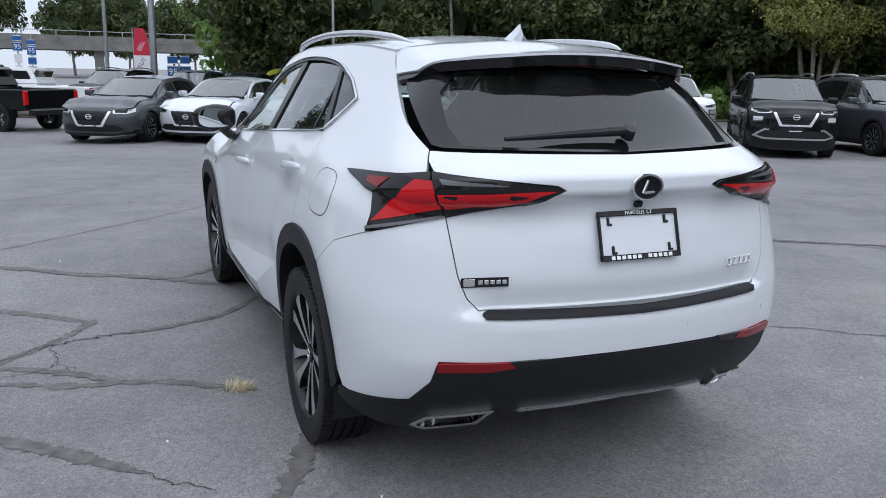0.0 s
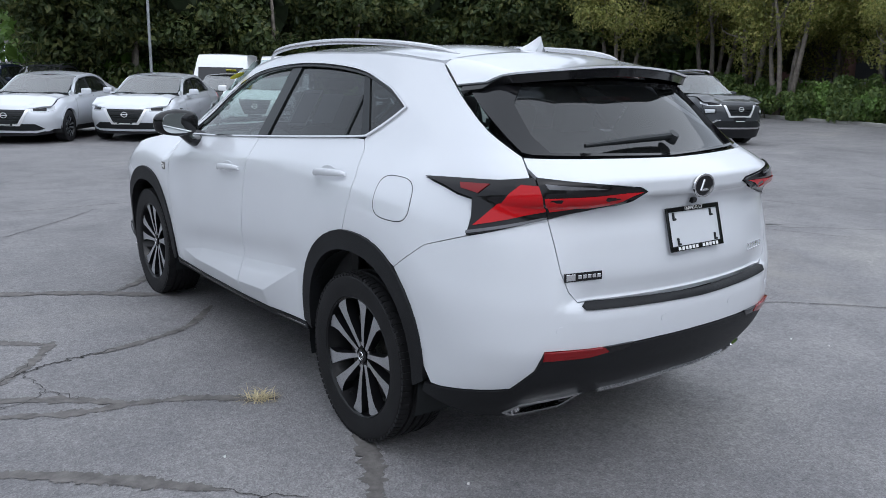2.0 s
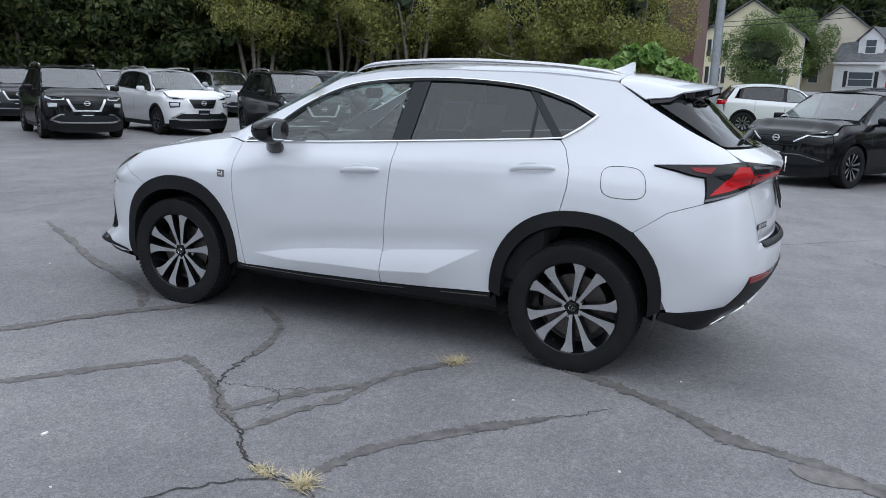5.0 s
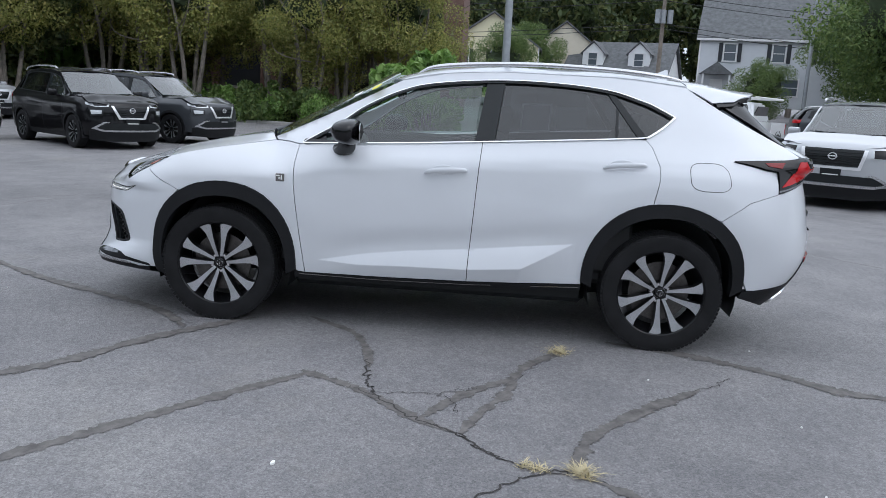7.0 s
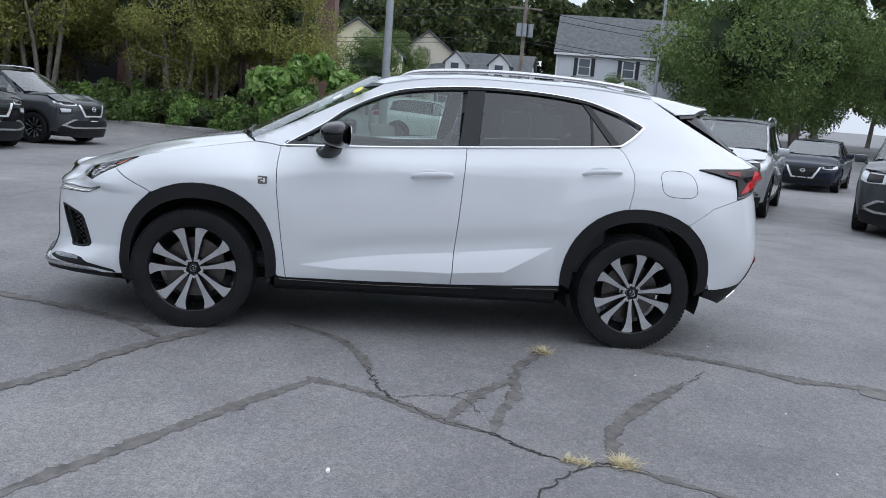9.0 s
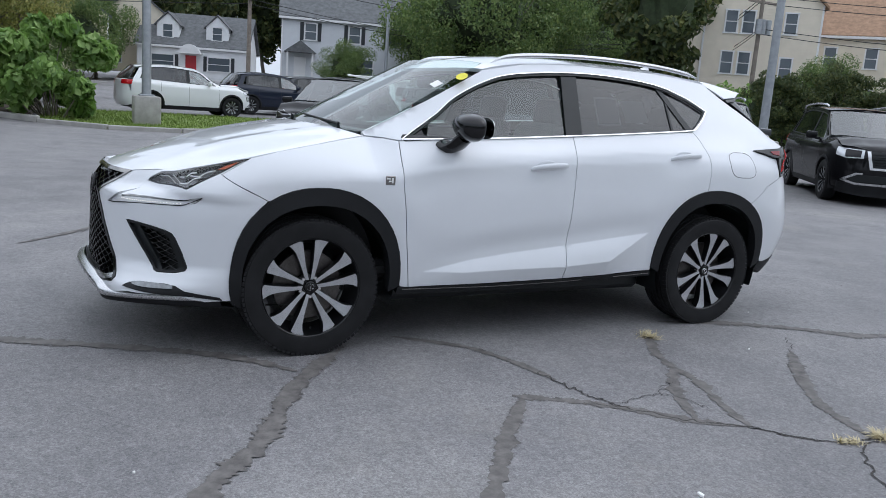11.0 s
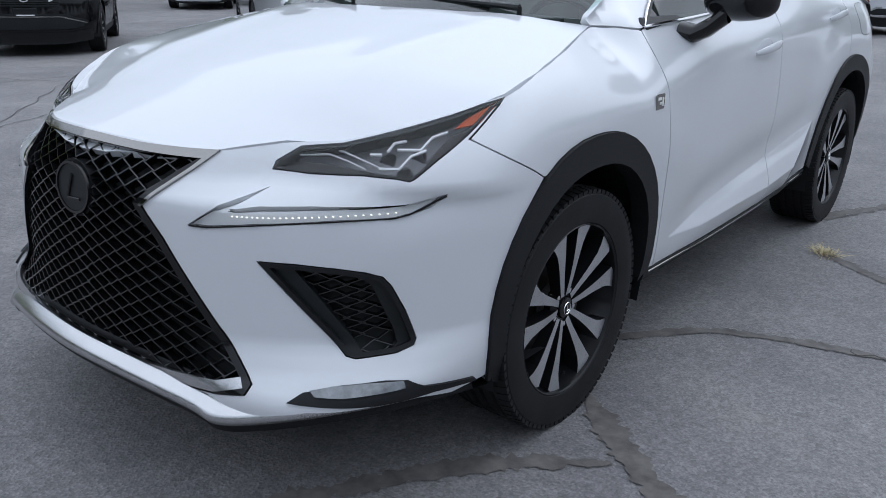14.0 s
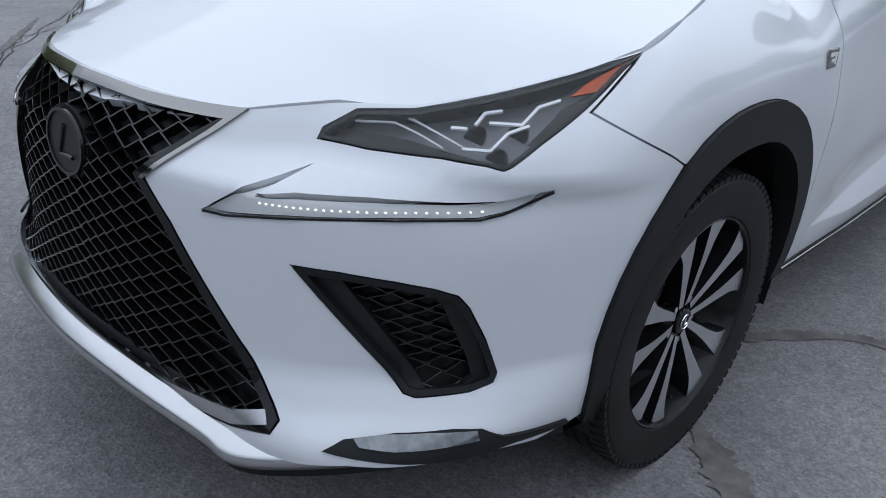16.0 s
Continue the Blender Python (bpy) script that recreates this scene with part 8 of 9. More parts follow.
pts = [(5.2, 31.2), (7.2, 29.8), (9.4, 28.9), (12.5, 28.3), (15.6, 27.4), (18.5, 26.2), (21.2, 24.4), (23.6, 22.2), (25.6, 19.6), (30.6, 17.2)]
for i, (x, y) in enumerate(pts):
    again(hd[i % 3], x, y, 1.3 * i, 1.0 + .08 * math.sin(3.1 * i))
for i, (x, y) in enumerate([(7.4, 38), (10, 35), (15, 33), (22, 30), (28, 25), (30.4, 14.5)]):
    again(hd[(i + 1) % 3], x, y, .9 * i, 1.25)
# olive trees with bare stems at the end of the hedge
ol = [tree("olive_tree", "loose olive-green tree with several bare grey stems", at_ground(27.0, 9.2), 8.2, 2.7, 1.7, LEAF_OLIVE, 17000, .115, 50 + k, 4, .11, 34, .30, .4, "trees by the verge") for k in range(2)]
ol[1].matrix_world = at_ground(26.0, 6.2, 1.0)
for i, (x, y, s) in enumerate([(27.6, 5.0, .95), (28.6, 3.3, .85), (29.4, 6.4, 1.05), (30.6, 9.6, 1.0), (25.4, 12.2, 1.05), (31.5, 7.2, .9), (25.2, 3.7, .92), (26.6, 14.4, 1.1), (27.6, 16.8, 1.15), (29.0, 12.4, 1.1), (24.2, 19.0, 1.05), (24.6, 7.4, .9)]):
    again(ol[i % 2], x, y, 1.7 * i, s)

# undergrowth and the broad-leaved bush
def bush(name, label, m, w, h, leaf, n, size, seed, core=True, aspect=.7):
    g = np.random.default_rng(seed)
    t = thing(name, m, label, "bush", "bushes in the bed")
    cs, rs = [], []
    bm = bmesh.new()
    for i in range(26):
        a, f = g.uniform(0, 2 * PI), g.uniform(.1, 1) ** .6
        z = h * g.uniform(.12, .95) * (1 - .35 * f)
        c = np.array((math.cos(a) * w * f * .8, math.sin(a) * w * f * .8, z))
        cs.append(c)
        rs.append(np.full(3, g.uniform(.22, .36)) * w * .75)
        limb(bm, (c[0] * .25, c[1] * .25, -.1), c, .03, .008, g, .10, 5, 4)
    part("stem", bm, BARK, t, "thin brown stems")
    v, f = leaves(cs, rs, n, size, seed, .45, aspect, .6)
    put("leafage", mesh_from("leafage", v, f, False), leaf, t, "mass of broad leaves")
    # dark blob added as painted shade behind the leaves
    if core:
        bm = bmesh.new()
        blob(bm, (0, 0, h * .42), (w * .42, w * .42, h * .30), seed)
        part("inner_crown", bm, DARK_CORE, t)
    return t


bush("broadleaf_bush", "tall bush with large bright green leaves", at_ground(20.6, 2.2), 1.95, 3.15, LEAF_BRIGHT, 9500, .235, 70, False)
bl = bush("broadleaf_bush", "loose spreading green bush of small leaves", at_ground(22.2, 4.2), 1.4, 1.7, LEAF_GREEN, 8000, .115, 71, False)
lo = bush("low_bush", "leafy green bush for undergrowth and added hedge backing", at_ground(23.6, 6.4), 1.2, 1.15, LEAF_BRIGHT, 4200, .085, 72)
for i, (x, y, s) in enumerate([(24.6, 8.2, 1.1), (25.6, 10.3, 1.2), (26.6, 12.6, 1.3), (22.2, 4.6, .9), (25.0, 4.2, .8), (27.4, 15, 1.2), (16, 26.2, 1.1), (9.5, 27.0, 1.0), (13, 26.8, 1.0), (-1, 28.6, 1.0), (21.5, 22.0, 1.2)]):
    again(lo, x, y, 2.3 * i, s)

for i, (x, y, s) in enumerate([(25.6, 13.0, 1.0), (25.2, 10.8, .9), (24.8, 8.9, 1.05), (24.6, 6.9, .9), (26.0, 15.4, 1.1), (24.4, 5.4, .7)]):
    again(bl, x, y, 1.4 * i, s)
# added backing: enlarged bushes behind the hedge that block gaps of sky
for i, (x, y) in enumerate(pts):
    again(lo, x + 1.0, y + 1.6, 1.9 * i, 2.0)
    again(lo, x + 2.6, y + 4.6, 2.9 * i, 5.2)
# the clipped hedge behind the row of large cars
for i in range(12):
    f = i / 11
    c = again(hd[i % 3], 18.2 - 7.2 * f, -22.8 - 4.8 * f, 1.1 * i, .36 + .02 * math.sin(2.3 * i))
    c["label"] = "clipped dark green hedge bush behind the parked cars"
    c["group"] = "hedge along the far car park"
# trees round the houses and across the street
ct = [tree("street_tree", "broad leafy green street tree", at_ground(37.5, -20.5), 10.5, 5.2, 1.7, LEAF_GREEN, 26000, .22, 80, 1, .24, 44, .45, .3, "trees across the street"),
      tree("street_tree", "broad leafy green street tree", at_ground(43.5, -27.0), 11.5, 5.0, 1.9, LEAF_GREEN, 26000, .22, 81, 1, .24, 44, .45, .3, "trees across the street")]
for i, (x, y, s) in enumerate([(52.5, -17.8, .45), (54, -25, .8), (60, -36, 1.0), (51, -40, .85), (19, -27.5, .40), (75, -2.0, .72), (60, .3, .58), (16, -38, .7), (19.5, -42, .8), (8, -40, .65), (16, -33, .4)]):
    again(ct[i % 2], x, y, 1.9 * i, s)
back = tree("backdrop_tree", "tall dark tree behind the houses", at_ground(84, -6), 17, 6.5, 3, LEAF_DARK, 6000, .75, 90, 1, .3, 40, .5, .6, "tall trees behind the houses")
back2 = tree("backdrop_tree", "tall dark conifer behind the houses", at_ground(64, -48), 21, 4.6, 2, LEAF_DARK, 6000, .70, 91, 1, .3, 46, .5, 1.6, "tall trees behind the houses")
for i, (x, y) in enumerate([(-4.5, 136), (-.5, 139), (3.5, 137)]):
    again(back, x, y, 1.1 * i, .78)
g1 = np.random.default_rng(4)
for i in range(30):
    a = radians(14 - 88 * i / 29 + g1.uniform(-1, 1))
    d = g1.uniform(92, 108)
    again(back if i % 3 else back2, d * math.cos(a), d * math.sin(a), g1.uniform(0, 6), g1.uniform(.85, 1.15))
for i, (x, y, s) in enumerate([(38, -34.5, .72), (58, -49, 1.0), (70, -44, .9), (62, -54, .9)]):
    again(back2, x, y, i, s)
for i in range(13):
    x = -34 + 5.6 * i
    if -16 < x < -4:
        continue
    again(back, x, 150 + g1.uniform(-12, 12), g1.uniform(0, 6), g1.uniform(.65, .95))
for i, (x, y) in enumerate([(8.5, 46), (14, 46), (-16, 40), (-22, 36), (19, 42)]):
    again(ct[i % 2], x, y, i, .95)
# trees and hedge behind the camera, seen only in the glass and paint
for i in range(15):
    a = radians(112 + 146 * i / 14)
    d = 36 if i % 2 else 42
    again(ct[i % 2], d * math.cos(a), d * math.sin(a), 1.1 * i, .85 if i % 2 else 1.0)
# clipped hedge across the car park
for i in range(9):
    f = i / 8
    again(lo, 27.5 - 15 * f, -30 - 8.5 * f, 1.3 * i, 2.6)

# ---- houses, poles, signs ----
def siding(name, colour, rows=0.12):
    m = material(name, colour, 0.6)
    v = coords(m)
    sep = node(m, "ShaderNodeSeparateXYZ")
    wire(m, v, sep.inputs["Vector"])
    a, f = noise_ramp(m, 1.3, [(0.3, tuple(c * .9 for c in colour)), (0.7, colour)], v)
    wire(m, a, bsdf(m).inputs["Base Color"])
    bumpy(m, f, .2, .01)
    return m


SIDING_WHITE = siding("white_siding", (.80, .81, .82))
SIDING_GREY = siding("pale_grey_siding", (.64, .66, .69))
SIDING_CREAM = siding("cream_siding", (.74, .67, .55))
SIDING_YELLOW = siding("yellow_siding", (.72, .67, .46))
SHINGLE = vary(material("grey_shingles", (.12, .125, .13)), (.12, .125, .13), .3, 3, (.8, .95), .5, 25)
SHINGLE_TAN = vary(material("tan_shingles", (.30, .19, .12)), (.30, .19, .12), .25, 3, (.8, .95), .5, 25)
TRIM_WHITE = material("white_trim", (.74, .74, .74), .5)
SHUTTER = material("dark_shutter", (.025, .028, .034), .6)
PANE = material("house_window_pane", (.10, .12, .14), .08)
RED_DOOR = material("red_door_paint", (.42, .03, .04), .4)
BRICK = vary(material("brick_wall", (.16, .095, .078)), (.16, .095, .078), .25, 5, (.8, .95), .4, 40)
STEEL = vary(material("galvanised_steel", (.36, .38, .40), .45, .6), (.36, .38, .40), .15, 5, (.4, .6))
WOOD_POLE = vary(material("pole_wood", (.22, .19, .16)), (.22, .19, .16), .3, 4, (.8, .95))


def clapboards(bm, x0, x1, y, z0, z1, step=.20):
    """Overlapping boards on a wall that faces -y."""
    z = z0
    while z < z1 - .01:
        t = min(z + step, z1)
        vs = [bm.verts.new(p) for p in ((x0, y - .022, z), (x1, y - .022, z), (x1, y - .004, t), (x0, y - .004, t), (x0, y, z), (x1, y, z))]
        bm.faces.new(vs[0:4])
        bm.faces.new((vs[4], vs[5], vs[1], vs[0]))
        z = t


def window_unit(parent, x, z, w, h, y, shutters=True, out=-1):
    bm = bmesh.new()
    for c, s in (((x, y, z + h / 2), (w + .14, .10, .09)), ((x, y, z - h / 2), (w + .20, .14, .09)), ((x - w / 2, y, z), (.09, .10, h)), ((x + w / 2, y, z), (.09, .10, h)), ((x, y, z), (w, .06, .05))):
        box(bm, c, s)
    wn_ = part("window", bm, TRIM_WHITE, parent, "white framed sash window")
    bm = bmesh.new()
    box(bm, (x, y + .02, z), (w, .02, h))
    part("pane", bm, PANE, wn_)
    if shutters:
        for s in (-1, 1):
            bm = bmesh.new()
            box(bm, (x + s * (w / 2 + .24), y, z), (.30, .05, h + .1), .01)
            part("shutter", bm, SHUTTER, wn_, "dark shutter")


def house(name, label, m, w, d, eave, ridge, wall, roof, windows=(), gable_windows=(), axis="x", over=.3):
    """A house whose front faces -y; the ridge runs along x, or along y for a front gable."""
    hs = thing(name, m, label, "house", "houses across the street")
    bm = bmesh.new()
    box(bm, (0, d / 2, eave / 2), (w, d, eave))
    if axis == "x":
        tri = [((s * w / 2, 0, eave), (s * w / 2, d, eave), (s * w / 2, d / 2, ridge - .05)) for s in (-1, 1)]
    else:
        tri = [((-w / 2, y, eave), (w / 2, y, eave), (0, y, ridge - .05)) for y in (0, d)]
    for t in tri:
        bm.faces.new([bm.verts.new(p) for p in t])
    part("wall", bm, wall, hs, smooth=False)
    bm = bmesh.new()
    clapboards(bm, -w / 2, w / 2, 0, .2, eave)
    part("clapboard", bm, wall, hs, "horizontal siding boards", smooth=False)["kind"] = "stuff"
    bm = bmesh.new()
    slope = ridge - eave
    for s in (-1, 1):
        if axis == "x":
            n = math.hypot(d / 2, slope)
            a = [(-w / 2 - over, d / 2 - s * d / 2 - s * over, eave - over * slope / (d / 2)), (w / 2 + over, d / 2 - s * d / 2 - s * over, eave - over * slope / (d / 2)), (w / 2 + over, d / 2, ridge), (-w / 2 - over, d / 2, ridge)]
        else:
            a = [(s * (w / 2 + over), -over, eave - over * slope / (w / 2)), (s * (w / 2 + over), d + over, eave - over * slope / (w / 2)), (0, d + over, ridge), (0, -over, ridge)]
        lo_ = [bm.verts.new(p) for p in a]
        hi_ = [bm.verts.new((p[0], p[1], p[2] + .16)) for p in a]
        bm.faces.new(lo_)
        bm.faces.new(hi_)
        for i in range(4):
            bm.faces.new((lo_[i], lo_[(i + 1) % 4], hi_[(i + 1) % 4], hi_[i]))
    bmesh.ops.recalc_face_normals(bm, faces=bm.faces)
    part("roof", bm, roof, hs, "shingle roof", smooth=False)
    for s in ((-1, 1) if axis == "x" else ()):
        bm = bmesh.new()
        box(bm, (0, d / 2 - s * (d / 2 + over), eave - over * slope / (d / 2)), (w + 2 * over, .06, .18))
        part("fascia", bm, TRIM_WHITE, hs)
    for s in (-1, 1):
        bm = bmesh.new()
        box(bm, (s * w / 2, -.01, eave / 2), (.12, .06, eave))
        part("corner_board", bm, TRIM_WHITE, hs)
    for x, z, ww, hh, sh in windows:
        window_unit(hs, x, z, ww, hh, -.04, sh)
    return hs


def facing(x, y, z, deg):
    return Matrix.Translation((x, y, z)) @ Matrix.Rotation(radians(deg), 4, "Z")


# the white cottage with two dormers and a red door
COT = house("cottage", "white cottage with two dormers and a red front door", facing(72.4, -9.9, 1.5, -110), 9.6, 8.0, 3.0, 5.9, SIDING_WHITE, SHINGLE, ((-2.6, 1.45, 2.0, 1.25, True), (2.4, 1.45, 2.0, 1.25, True)))
for x in (-2.3, 2.1):
    bm = bmesh.new()
    box(bm, (x, 1.9, 3.95), (2.0, 2.4, 1.7))
    vs_ = [bm.verts.new(p) for p in ((x - 1.0, .69, 4.8), (x + 1.0, .69, 4.8), (x, .69, 5.75))]
    bm.faces.new(vs_)
    dm = part("dormer", bm, SIDING_WHITE, COT, "white dormer", smooth=False)
    bm = bmesh.new()
    for s in (-1, 1):
        a = [bm.verts.new(p) for p in ((x + s * 1.2, .5, 4.62), (x + s * 1.2, 3.6, 4.62), (x, 3.6, 5.84), (x, .5, 5.84))]
        bm.faces.new(a)
        e = [bm.verts.new((v_.co.x, v_.co.y, v_.co.z + .1)) for v_ in a]
        bm.faces.new(e)
        bm.faces.new((a[0], a[3], e[3], e[0]))
    part("dormer_roof", bm, SHINGLE, dm, smooth=False)
    window_unit(dm, x, 4.2, .9, 1.2, .66, False)
bm = bmesh.new()
box(bm, (-.1, -.05, 1.05), (.95, .08, 2.1), .02)
part("front_door", bm, RED_DOOR, COT, "red front door")
bm = bmesh.new()
plate(bm, [(-1.0, 0), (1.0, 0), (.8, .45), (.4, .75), (0, .85), (-.4, .75), (-.8, .45)], Matrix.Translation((-.1, .0, 2.25)) @ Matrix.Rotation(radians(90), 4, "X"), .9)
part("door_hood", bm, TRIM_WHITE, COT, "white curved door hood")
window_unit(COT, 0, 0, .01, .01, 5, False)

# the pale grey two-storey house
COL = house("grey_house", "pale grey two-storey house with dark shutters", facing(60.0, -20.2, 1.9, -106), 10.4, 8.6, 5.3, 8.6, SIDING_GREY, SHINGLE,
            ((-2.9, 4.1, .95, 1.35, True), (.7, 4.1, .95, 1.35, True), (4.0, 4.1, .95, 1.35, True), (1.6, 1.55, 1.5, 1.3, False)))
bm = bmesh.new()
box(bm, (-3.7, -.06, 1.0), (.95, .08, 2.05), .02)
part("front_door", bm, TRIM_WHITE, COL, "white front door")
bm = bmesh.new()
plate(bm, [(-1.3, 0), (1.3, 0), (0, .95)], Matrix.Translation((-3.7, .0, 2.35)) @ Matrix.Rotation(radians(90), 4, "X"), 1.3)
part("porch_roof", bm, SHINGLE, COL, "small gabled porch roof")
for x in (-4.7, -2.7):
    bm = bmesh.new()
    box(bm, (x, -1.15, 1.18), (.14, .14, 2.36))
    part("porch_post", bm, TRIM_WHITE, COL)

# cream houses, white house, beige house, yellow house
CRM = house("cream_house", "tall cream house with tan shingle roof", facing(35.4, -40.8, 1.0, -128), 7.4, 12, 8.2, 11.8, SIDING_CREAM, SHINGLE_TAN, ((-2.0, 6.9, .8, 1.5, False), (-.9, 6.9, .8, 1.5, False), (-2.0, 4.2, .8, 1.5, False), (-.9, 4.2, .8, 1.5, False), (1.8, 6.9, .8, 1.4, False), (1.8, 4.0, .8, 1.4, False), (0, 9.6, .6, 1.0, False)), axis="y")
house("cream_house", "cream house wing with tan shingle roof", facing(33.0, -49.0, 1.2, -140), 8.5, 9, 6.6, 9.8, SIDING_CREAM, SHINGLE_TAN, ((-2.6, 5.0, .8, 1.4, False), (0, 5.0, .8, 1.4, False), (-2.6, 2.2, .8, 1.4, False), (0, 2.2, .8, 1.4, False)), axis="x")
house("white_house", "white house with dark shutters behind the hedge", facing(22.5, -52, 1.4, -152), 12, 9, 6.4, 9.6, SIDING_WHITE, SHINGLE, ((-3.4, 5.0, 1.0, 1.5, True), (.2, 5.0, 1.0, 1.5, True), (3.6, 5.0, 1.0, 1.5, True)))
house("beige_house", "beige house beyond the car park", facing(8, -56, 1.2, -170), 12, 9, 6.2, 9.2, SIDING_CREAM, SHINGLE, ((-3.4, 4.7, 1.0, 1.5, True), (.2, 4.7, 1.0, 1.5, True), (3.6, 4.7, 1.0, 1.5, True), (-3, 2.0, 1.0, 1.5, True), (2, 2.0, 1.0, 1.5, True)))
house("yellow_house", "yellow and white house behind the trees", facing(70, 1.6, 1.6, -92), 8.5, 9, 4.6, 7.6, SIDING_YELLOW, SHINGLE, ((-2.6, 3.6, .9, 1.3, True), (.3, 3.6, .9, 1.3, True), (-2.6, 1.3, .9, 1.3, True), (2.4, 1.3, .9, 1.3, True)), axis="y")
house("cream_house", "cream house with a dark hipped roof", facing(76, -5.4, 1.8, -95), 6.5, 9, 4.9, 7.4, SIDING_CREAM, SHINGLE, ((-1.6, 3.6, .8, 1.3, False), (1.2, 3.6, .8, 1.3, False), (-1.6, 1.4, .8, 1.3, False), (1.2, 1.4, .8, 1.3, False)), axis="y")
for x, y, s in ((74, -34, 1.0), (84, -44, 1.1)):
    house("far_house", "pale far-off house among trees", facing(x, y, 2.6, -115), 9 * s, 8, 5.4, 8.4, SIDING_GREY, SHINGLE, ((-2.4, 4.0, .9, 1.3, False), (1.6, 4.0, .9, 1.3, False), (-2.4, 1.5, .9, 1.3, False)), axis="y")

# the brick building behind the olive trees
BRK = thing("brick_building", pose(35, 2.2, .1), "plain red-brown brick building with narrow windows", "building")
bm = bmesh.new()
box(bm, (2.5, 11, 4.5), (5, 22, 9))
part("wall", bm, BRICK, BRK, smooth=False)
for k in range(7):
    for z in (2.2, 6.0):
        bm = bmesh.new()
        box(bm, (-.02, 2.2 + 3 * k, z), (.10, .7 if z > 3 else 2.0, 2.0 if z > 3 else 1.8))
        w_ = part("window", bm, SHUTTER, BRK, "narrow dark window")
        bm = bmesh.new()
        box(bm, (-.05, 2.2 + 3 * k, z - (1.05 if z > 3 else .95)), (.16, 1.0 if z > 3 else 2.3, .14))
        part("sill", bm, CONCRETE, w_)
bm = bmesh.new()
box(bm, (2.5, 11, 9.1), (5.4, 22.4, .3))
part("parapet", bm, CONCRETE, BRK)


# overpass
OLD_CONCRETE = vary(material("stained_bridge_concrete", (.17, .165, .15)), (.17, .165, .15), .3, .6, (.8, .95), .4, 20)
OVP = thing("overpass", pose(0, 0, 0), "grey concrete road overpass in the distance", "bridge")
bm = bmesh.new()
box(bm, (-20, 118, 4.1), (110, 9, 1.1))
part("deck", bm, OLD_CONCRETE, OVP)
bm = bmesh.new()
box(bm, (-20, 113.6, 5.0), (110, .3, .8))
part("parapet", bm, OLD_CONCRETE, OVP)
for k in range(28):
    bm = bmesh.new()
    box(bm, (-70 + 4 * k, 113.6, 5.7), (.12, .12, .7))
    part("rail_post", bm, STEEL, OVP)
bm = bmesh.new()
box(bm, (-20, 113.6, 6.0), (110, .10, .10))
part("rail", bm, STEEL, OVP)
for k in range(5):
    bm = bmesh.new()
    box(bm, (-58 + 19 * k, 118, 1.6), (1.2, 7, 4.2))
    part("pier", bm, OLD_CONCRETE, OVP)

# poles
def light_pole(x, y, h, r, base=True, label="tall grey steel light pole on a concrete base"):
    p = thing("light_pole", Matrix.Translation((x, y, float(gz(x, y)))), label, "pole", "light poles")
    z0 = .1
    if base:
        bm = bmesh.new()
        box(bm, (0, 0, .40), (.72, .72, .86), .05, None, 2)
        part("base", bm, CONCRETE, p, "square concrete base")
        z0 = .83
        bm = bmesh.new()
        box(bm, (0, 0, .85), (.40, .40, .05), .01)
        part("flange", bm, STEEL, p)
    bm = bmesh.new()
    rod(bm, (0, 0, z0), (0, 0, h), r, r * .7, 14)
    part("shaft", bm, STEEL, p)
    return p


light_pole(19.6, -.15, 9, .13)
light_pole(12.2, -16.3, 9, .13)
light_pole(6.6, 25.3, 9, .055, False, "thin grey pole before the hedge")
light_pole(-1.05, 38, 9, .10, False, "slim grey pole by the road")
light_pole(.75, 33, 9, .16, False, "grey pole beside the banner")
light_pole(50, -19.8, 10, .14, False, "slim white street pole")


def utility_pole(x, y, h, label):
    p = thing("utility_pole", Matrix.Translation((x, y, float(gz(x, y)) - .3)), label, "pole", "utility poles")
    bm = bmesh.new()
    rod(bm, (0, 0, 0), (0, 0, h), .17, .12, 12)
    part("shaft", bm, WOOD_POLE, p)
    bm = bmesh.new()
    box(bm, (0, 0, h - .6), (.12, 2.4, .14))
    part("crossarm", bm, WOOD_POLE, p)
    for dy in (-.75, .1, .75):
        bm = bmesh.new()
        rod(bm, (-.32, dy * .55, h - 2.6), (-.32, dy * .55, h - 1.7), .20, seg=12)
        part("transformer", bm, STEEL, p, "grey drum transformer")
    return p


utility_pole(53, -10.6, 9.6, "wooden utility pole with drum transformers")
utility_pole(46, -43, 11, "wooden utility pole with crossarm")
utility_pole(33.5, -38.5, 9.5, "plain wooden utility pole")
WIRE = material("black_cable", (.01, .01, .012), .6)
for k, (a, b) in enumerate((((53, -10.6), (46, -43)), ((53, -10.6), (60, 40)), ((46, -43), (33.5, -38.5)), ((33.5, -38.5), (4, -46)))):
    for dz, dx in ((8.6, 0), (8.2, .3), (6.6, 0), (6.3, .2)):
        bm = bmesh.new()
        pts_ = [(a[0] + (b[0] - a[0]) * f + dx, a[1] + (b[1] - a[1]) * f, dz + .6 - 1.4 * math.sin(PI * f)) for f in np.linspace(0, 1, 14)]
        tube(bm, pts_, .022, 5)
        tagged(part("overhead_cable", bm, WIRE), "black sagging cable strung between utility poles", "cable", "overhead cables")

# road signs and banner
SIGN_BLUE = material("sign_blue", (.02, .10, .34), .5)
SIGN_WHITE = material("sign_white", (.75, .76, .78), .5)
BAN_RED = material("banner_red", (.50, .02, .05), .7)
BAN_PURPLE = material("banner_purple", (.16, .06, .22), .7)


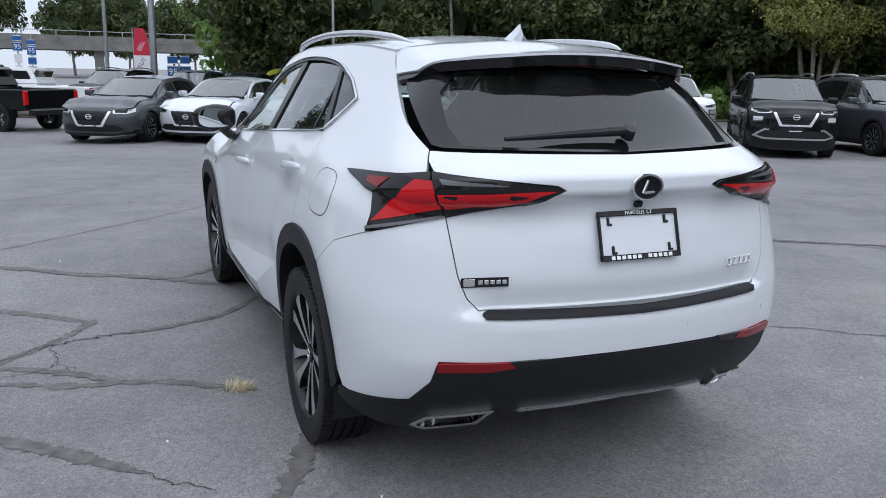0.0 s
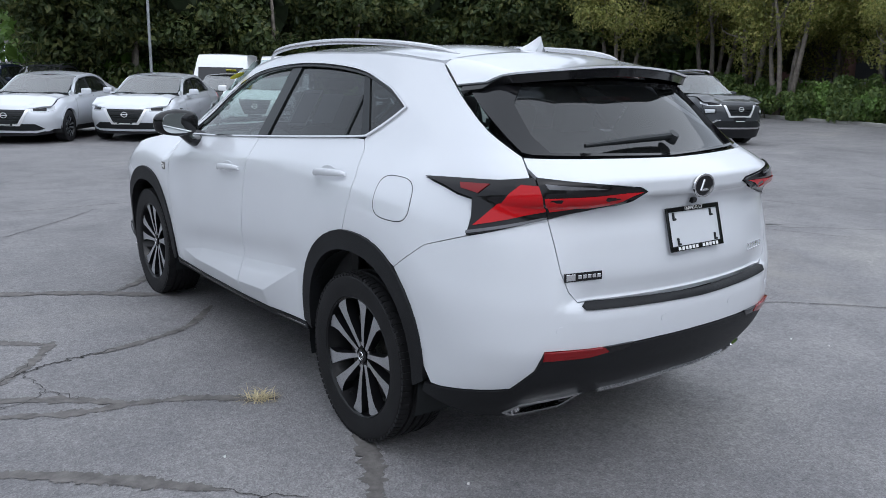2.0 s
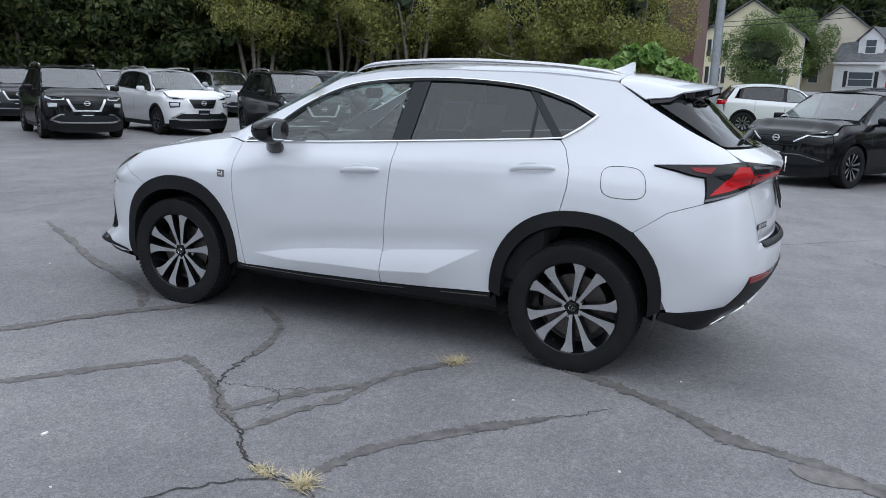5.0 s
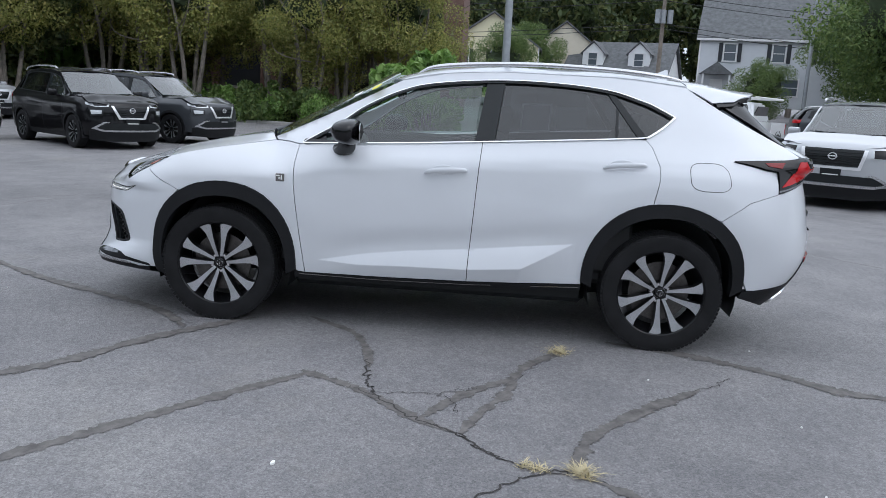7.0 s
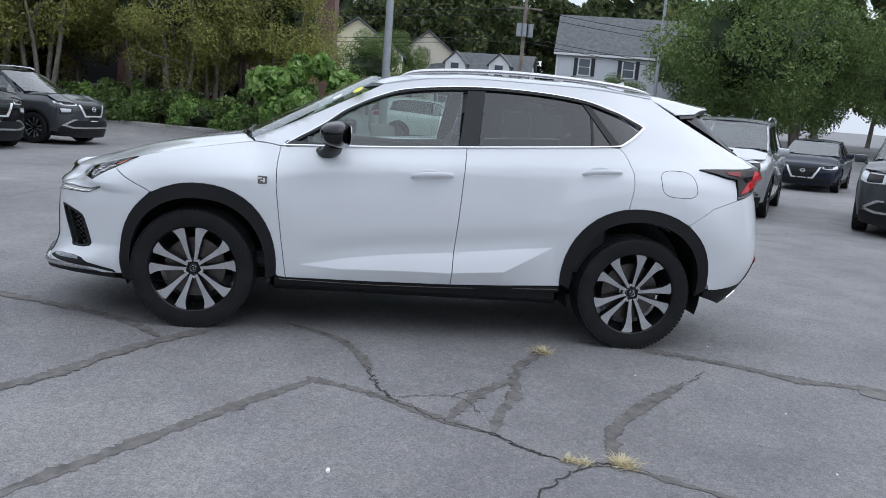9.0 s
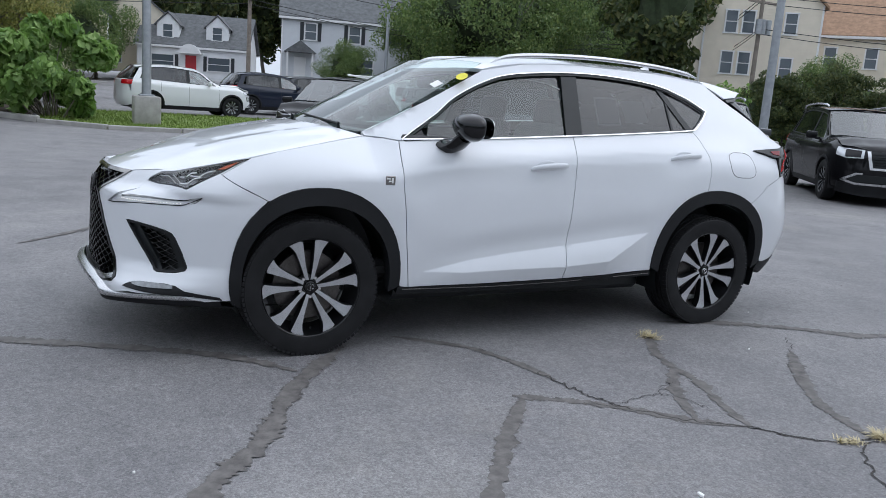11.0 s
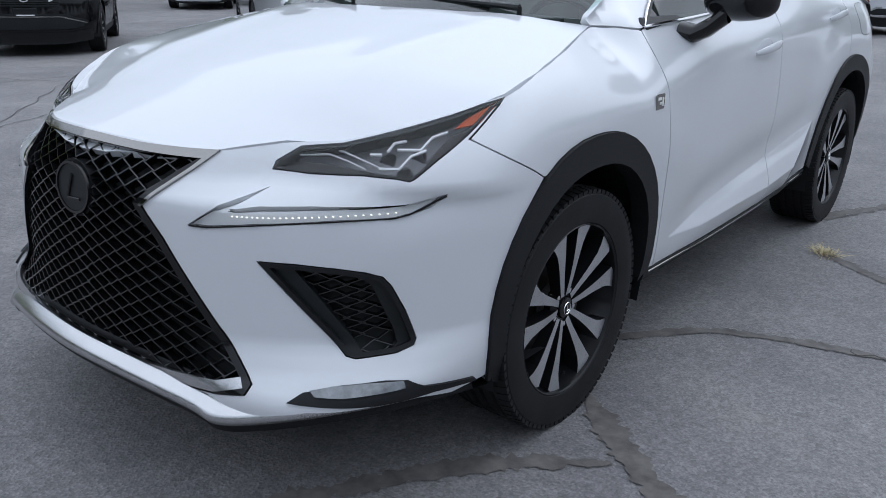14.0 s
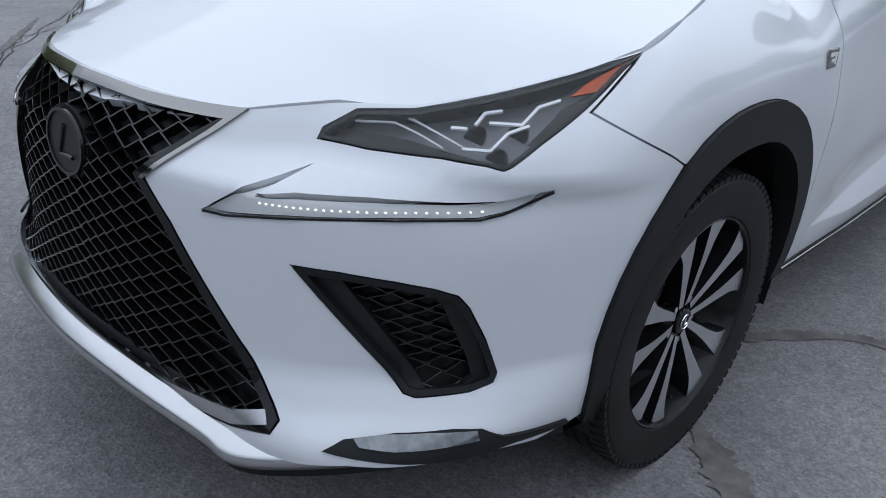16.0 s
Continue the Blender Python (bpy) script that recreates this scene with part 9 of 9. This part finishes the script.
def sign_post(x, y, panels, label):
    s = thing("road_sign", Matrix.Translation((x, y, float(gz(x, y)))), label, "sign", "road signs")
    bm = bmesh.new()
    rod(bm, (0, .05, 0), (0, .05, panels[-1][1] + .5), .045, seg=8)
    part("post", bm, STEEL, s)
    for dx, z, w_, h_, mat, word in panels:
        bm = bmesh.new()
        box(bm, (dx, 0, z), (w_, .03, h_), .01)
        pn = part("panel", bm, mat, s, "blue sign panel" if mat is SIGN_BLUE else "white sign panel")
        bm = bmesh.new()
        for c, z_ in (((dx, -.018, z + h_ / 2 - .03), (w_ - .04, .004, .03)), ((dx, -.018, z - h_ / 2 + .03), (w_ - .04, .004, .03))):
            box(bm, c, z_)
        part("border", bm, SIGN_WHITE, pn)
        if word:
            text_mesh(word, h_ * .72, SIGN_WHITE if mat is SIGN_BLUE else SHUTTER, pn, Matrix.Translation((dx, -.02, z)) @ Matrix.Rotation(radians(90), 4, "X"))
    return s


sign_post(2.55, 41.5, [(-.32, 2.35, .52, .42, SIGN_BLUE, ""), (.32, 2.35, .52, .42, SIGN_BLUE, ""), (-.32, 1.72, .56, .66, SIGN_BLUE, "95"), (.32, 1.72, .56, .66, SIGN_BLUE, "95")], "pair of blue interstate route signs on a post")
sign_post(-6.2, 56, [(0, 1.3, .45, .6, SIGN_WHITE, ""), (0, 2.0, .45, .6, SIGN_WHITE, ""), (0, 2.75, .55, .6, SIGN_BLUE, "95"), (0, 3.3, .55, .36, SIGN_BLUE, "")], "blue and white route signs on a post")
sign_post(-5.45, 57, [(0, 1.2, .5, .6, SIGN_BLUE, ""), (0, 1.85, .5, .5, SIGN_BLUE, ""), (0, 2.5, .55, .6, SIGN_BLUE, "95"), (0, 3.05, .55, .36, SIGN_BLUE, "")], "tall stack of blue route signs")
bn = thing("feather_banner", Matrix.Translation((.25, 31.5, float(gz(.25, 31.5)))), "red, white and purple feather banner on a pole", "banner")
bm = bmesh.new()
rod(bm, (-.38, .02, 0), (-.36, .02, 3.4), .02, seg=8)
part("pole", bm, STEEL, bn)
def feather(z):
    """Outer edge of the banner's cloth at a height: straight below, rounded to a tip above."""
    return .30 * math.sqrt(max(0, 1 - ((z - 2.2) / 1.22) ** 2)) - .02 if z > 2.2 else .28 - .06 * (2.2 - z)


for z0, z1, mat in ((2.30, 3.38, BAN_RED), (1.70, 2.30, SIGN_WHITE), (1.15, 1.70, BAN_PURPLE)):
    bm = bmesh.new()
    zs_ = [z0 + (z1 - z0) * i / 8 for i in range(9)]
    l_ = [(-.36 + .05 * max(0, z0 - 2.6), z0)] + [(feather(z), z) for z in zs_] + [(-.36 + .10 * max(0, z1 - 2.6), z1)]
    plate(bm, l_, Matrix.Rotation(radians(90), 4, "X"), .006)
    part("cloth", bm, mat, bn)
text_mesh("BUY", .25, BAN_PURPLE, bn, Matrix.Translation((-.05, -.01, 2.0)) @ Matrix.Rotation(radians(90), 4, "X") @ Matrix.Rotation(radians(62), 4, "Z"))
text_mesh("SELL", .22, SIGN_WHITE, bn, Matrix.Translation((-.05, -.01, 2.68)) @ Matrix.Rotation(radians(90), 4, "X") @ Matrix.Rotation(radians(62), 4, "Z"))
# drain grate
bm = bmesh.new()
box(bm, (0, 0, .006), (.75, .75, .012), .004)
dg = tagged(part("drain_grate", bm, SATIN_BLACK), "square iron drain grate set in the asphalt", "grate", kind="structure")
dg.matrix_world = Matrix.Translation((4.0, -7.1, float(gz(4.0, -7.1)))) @ Matrix.Rotation(radians(35), 4, "Z")
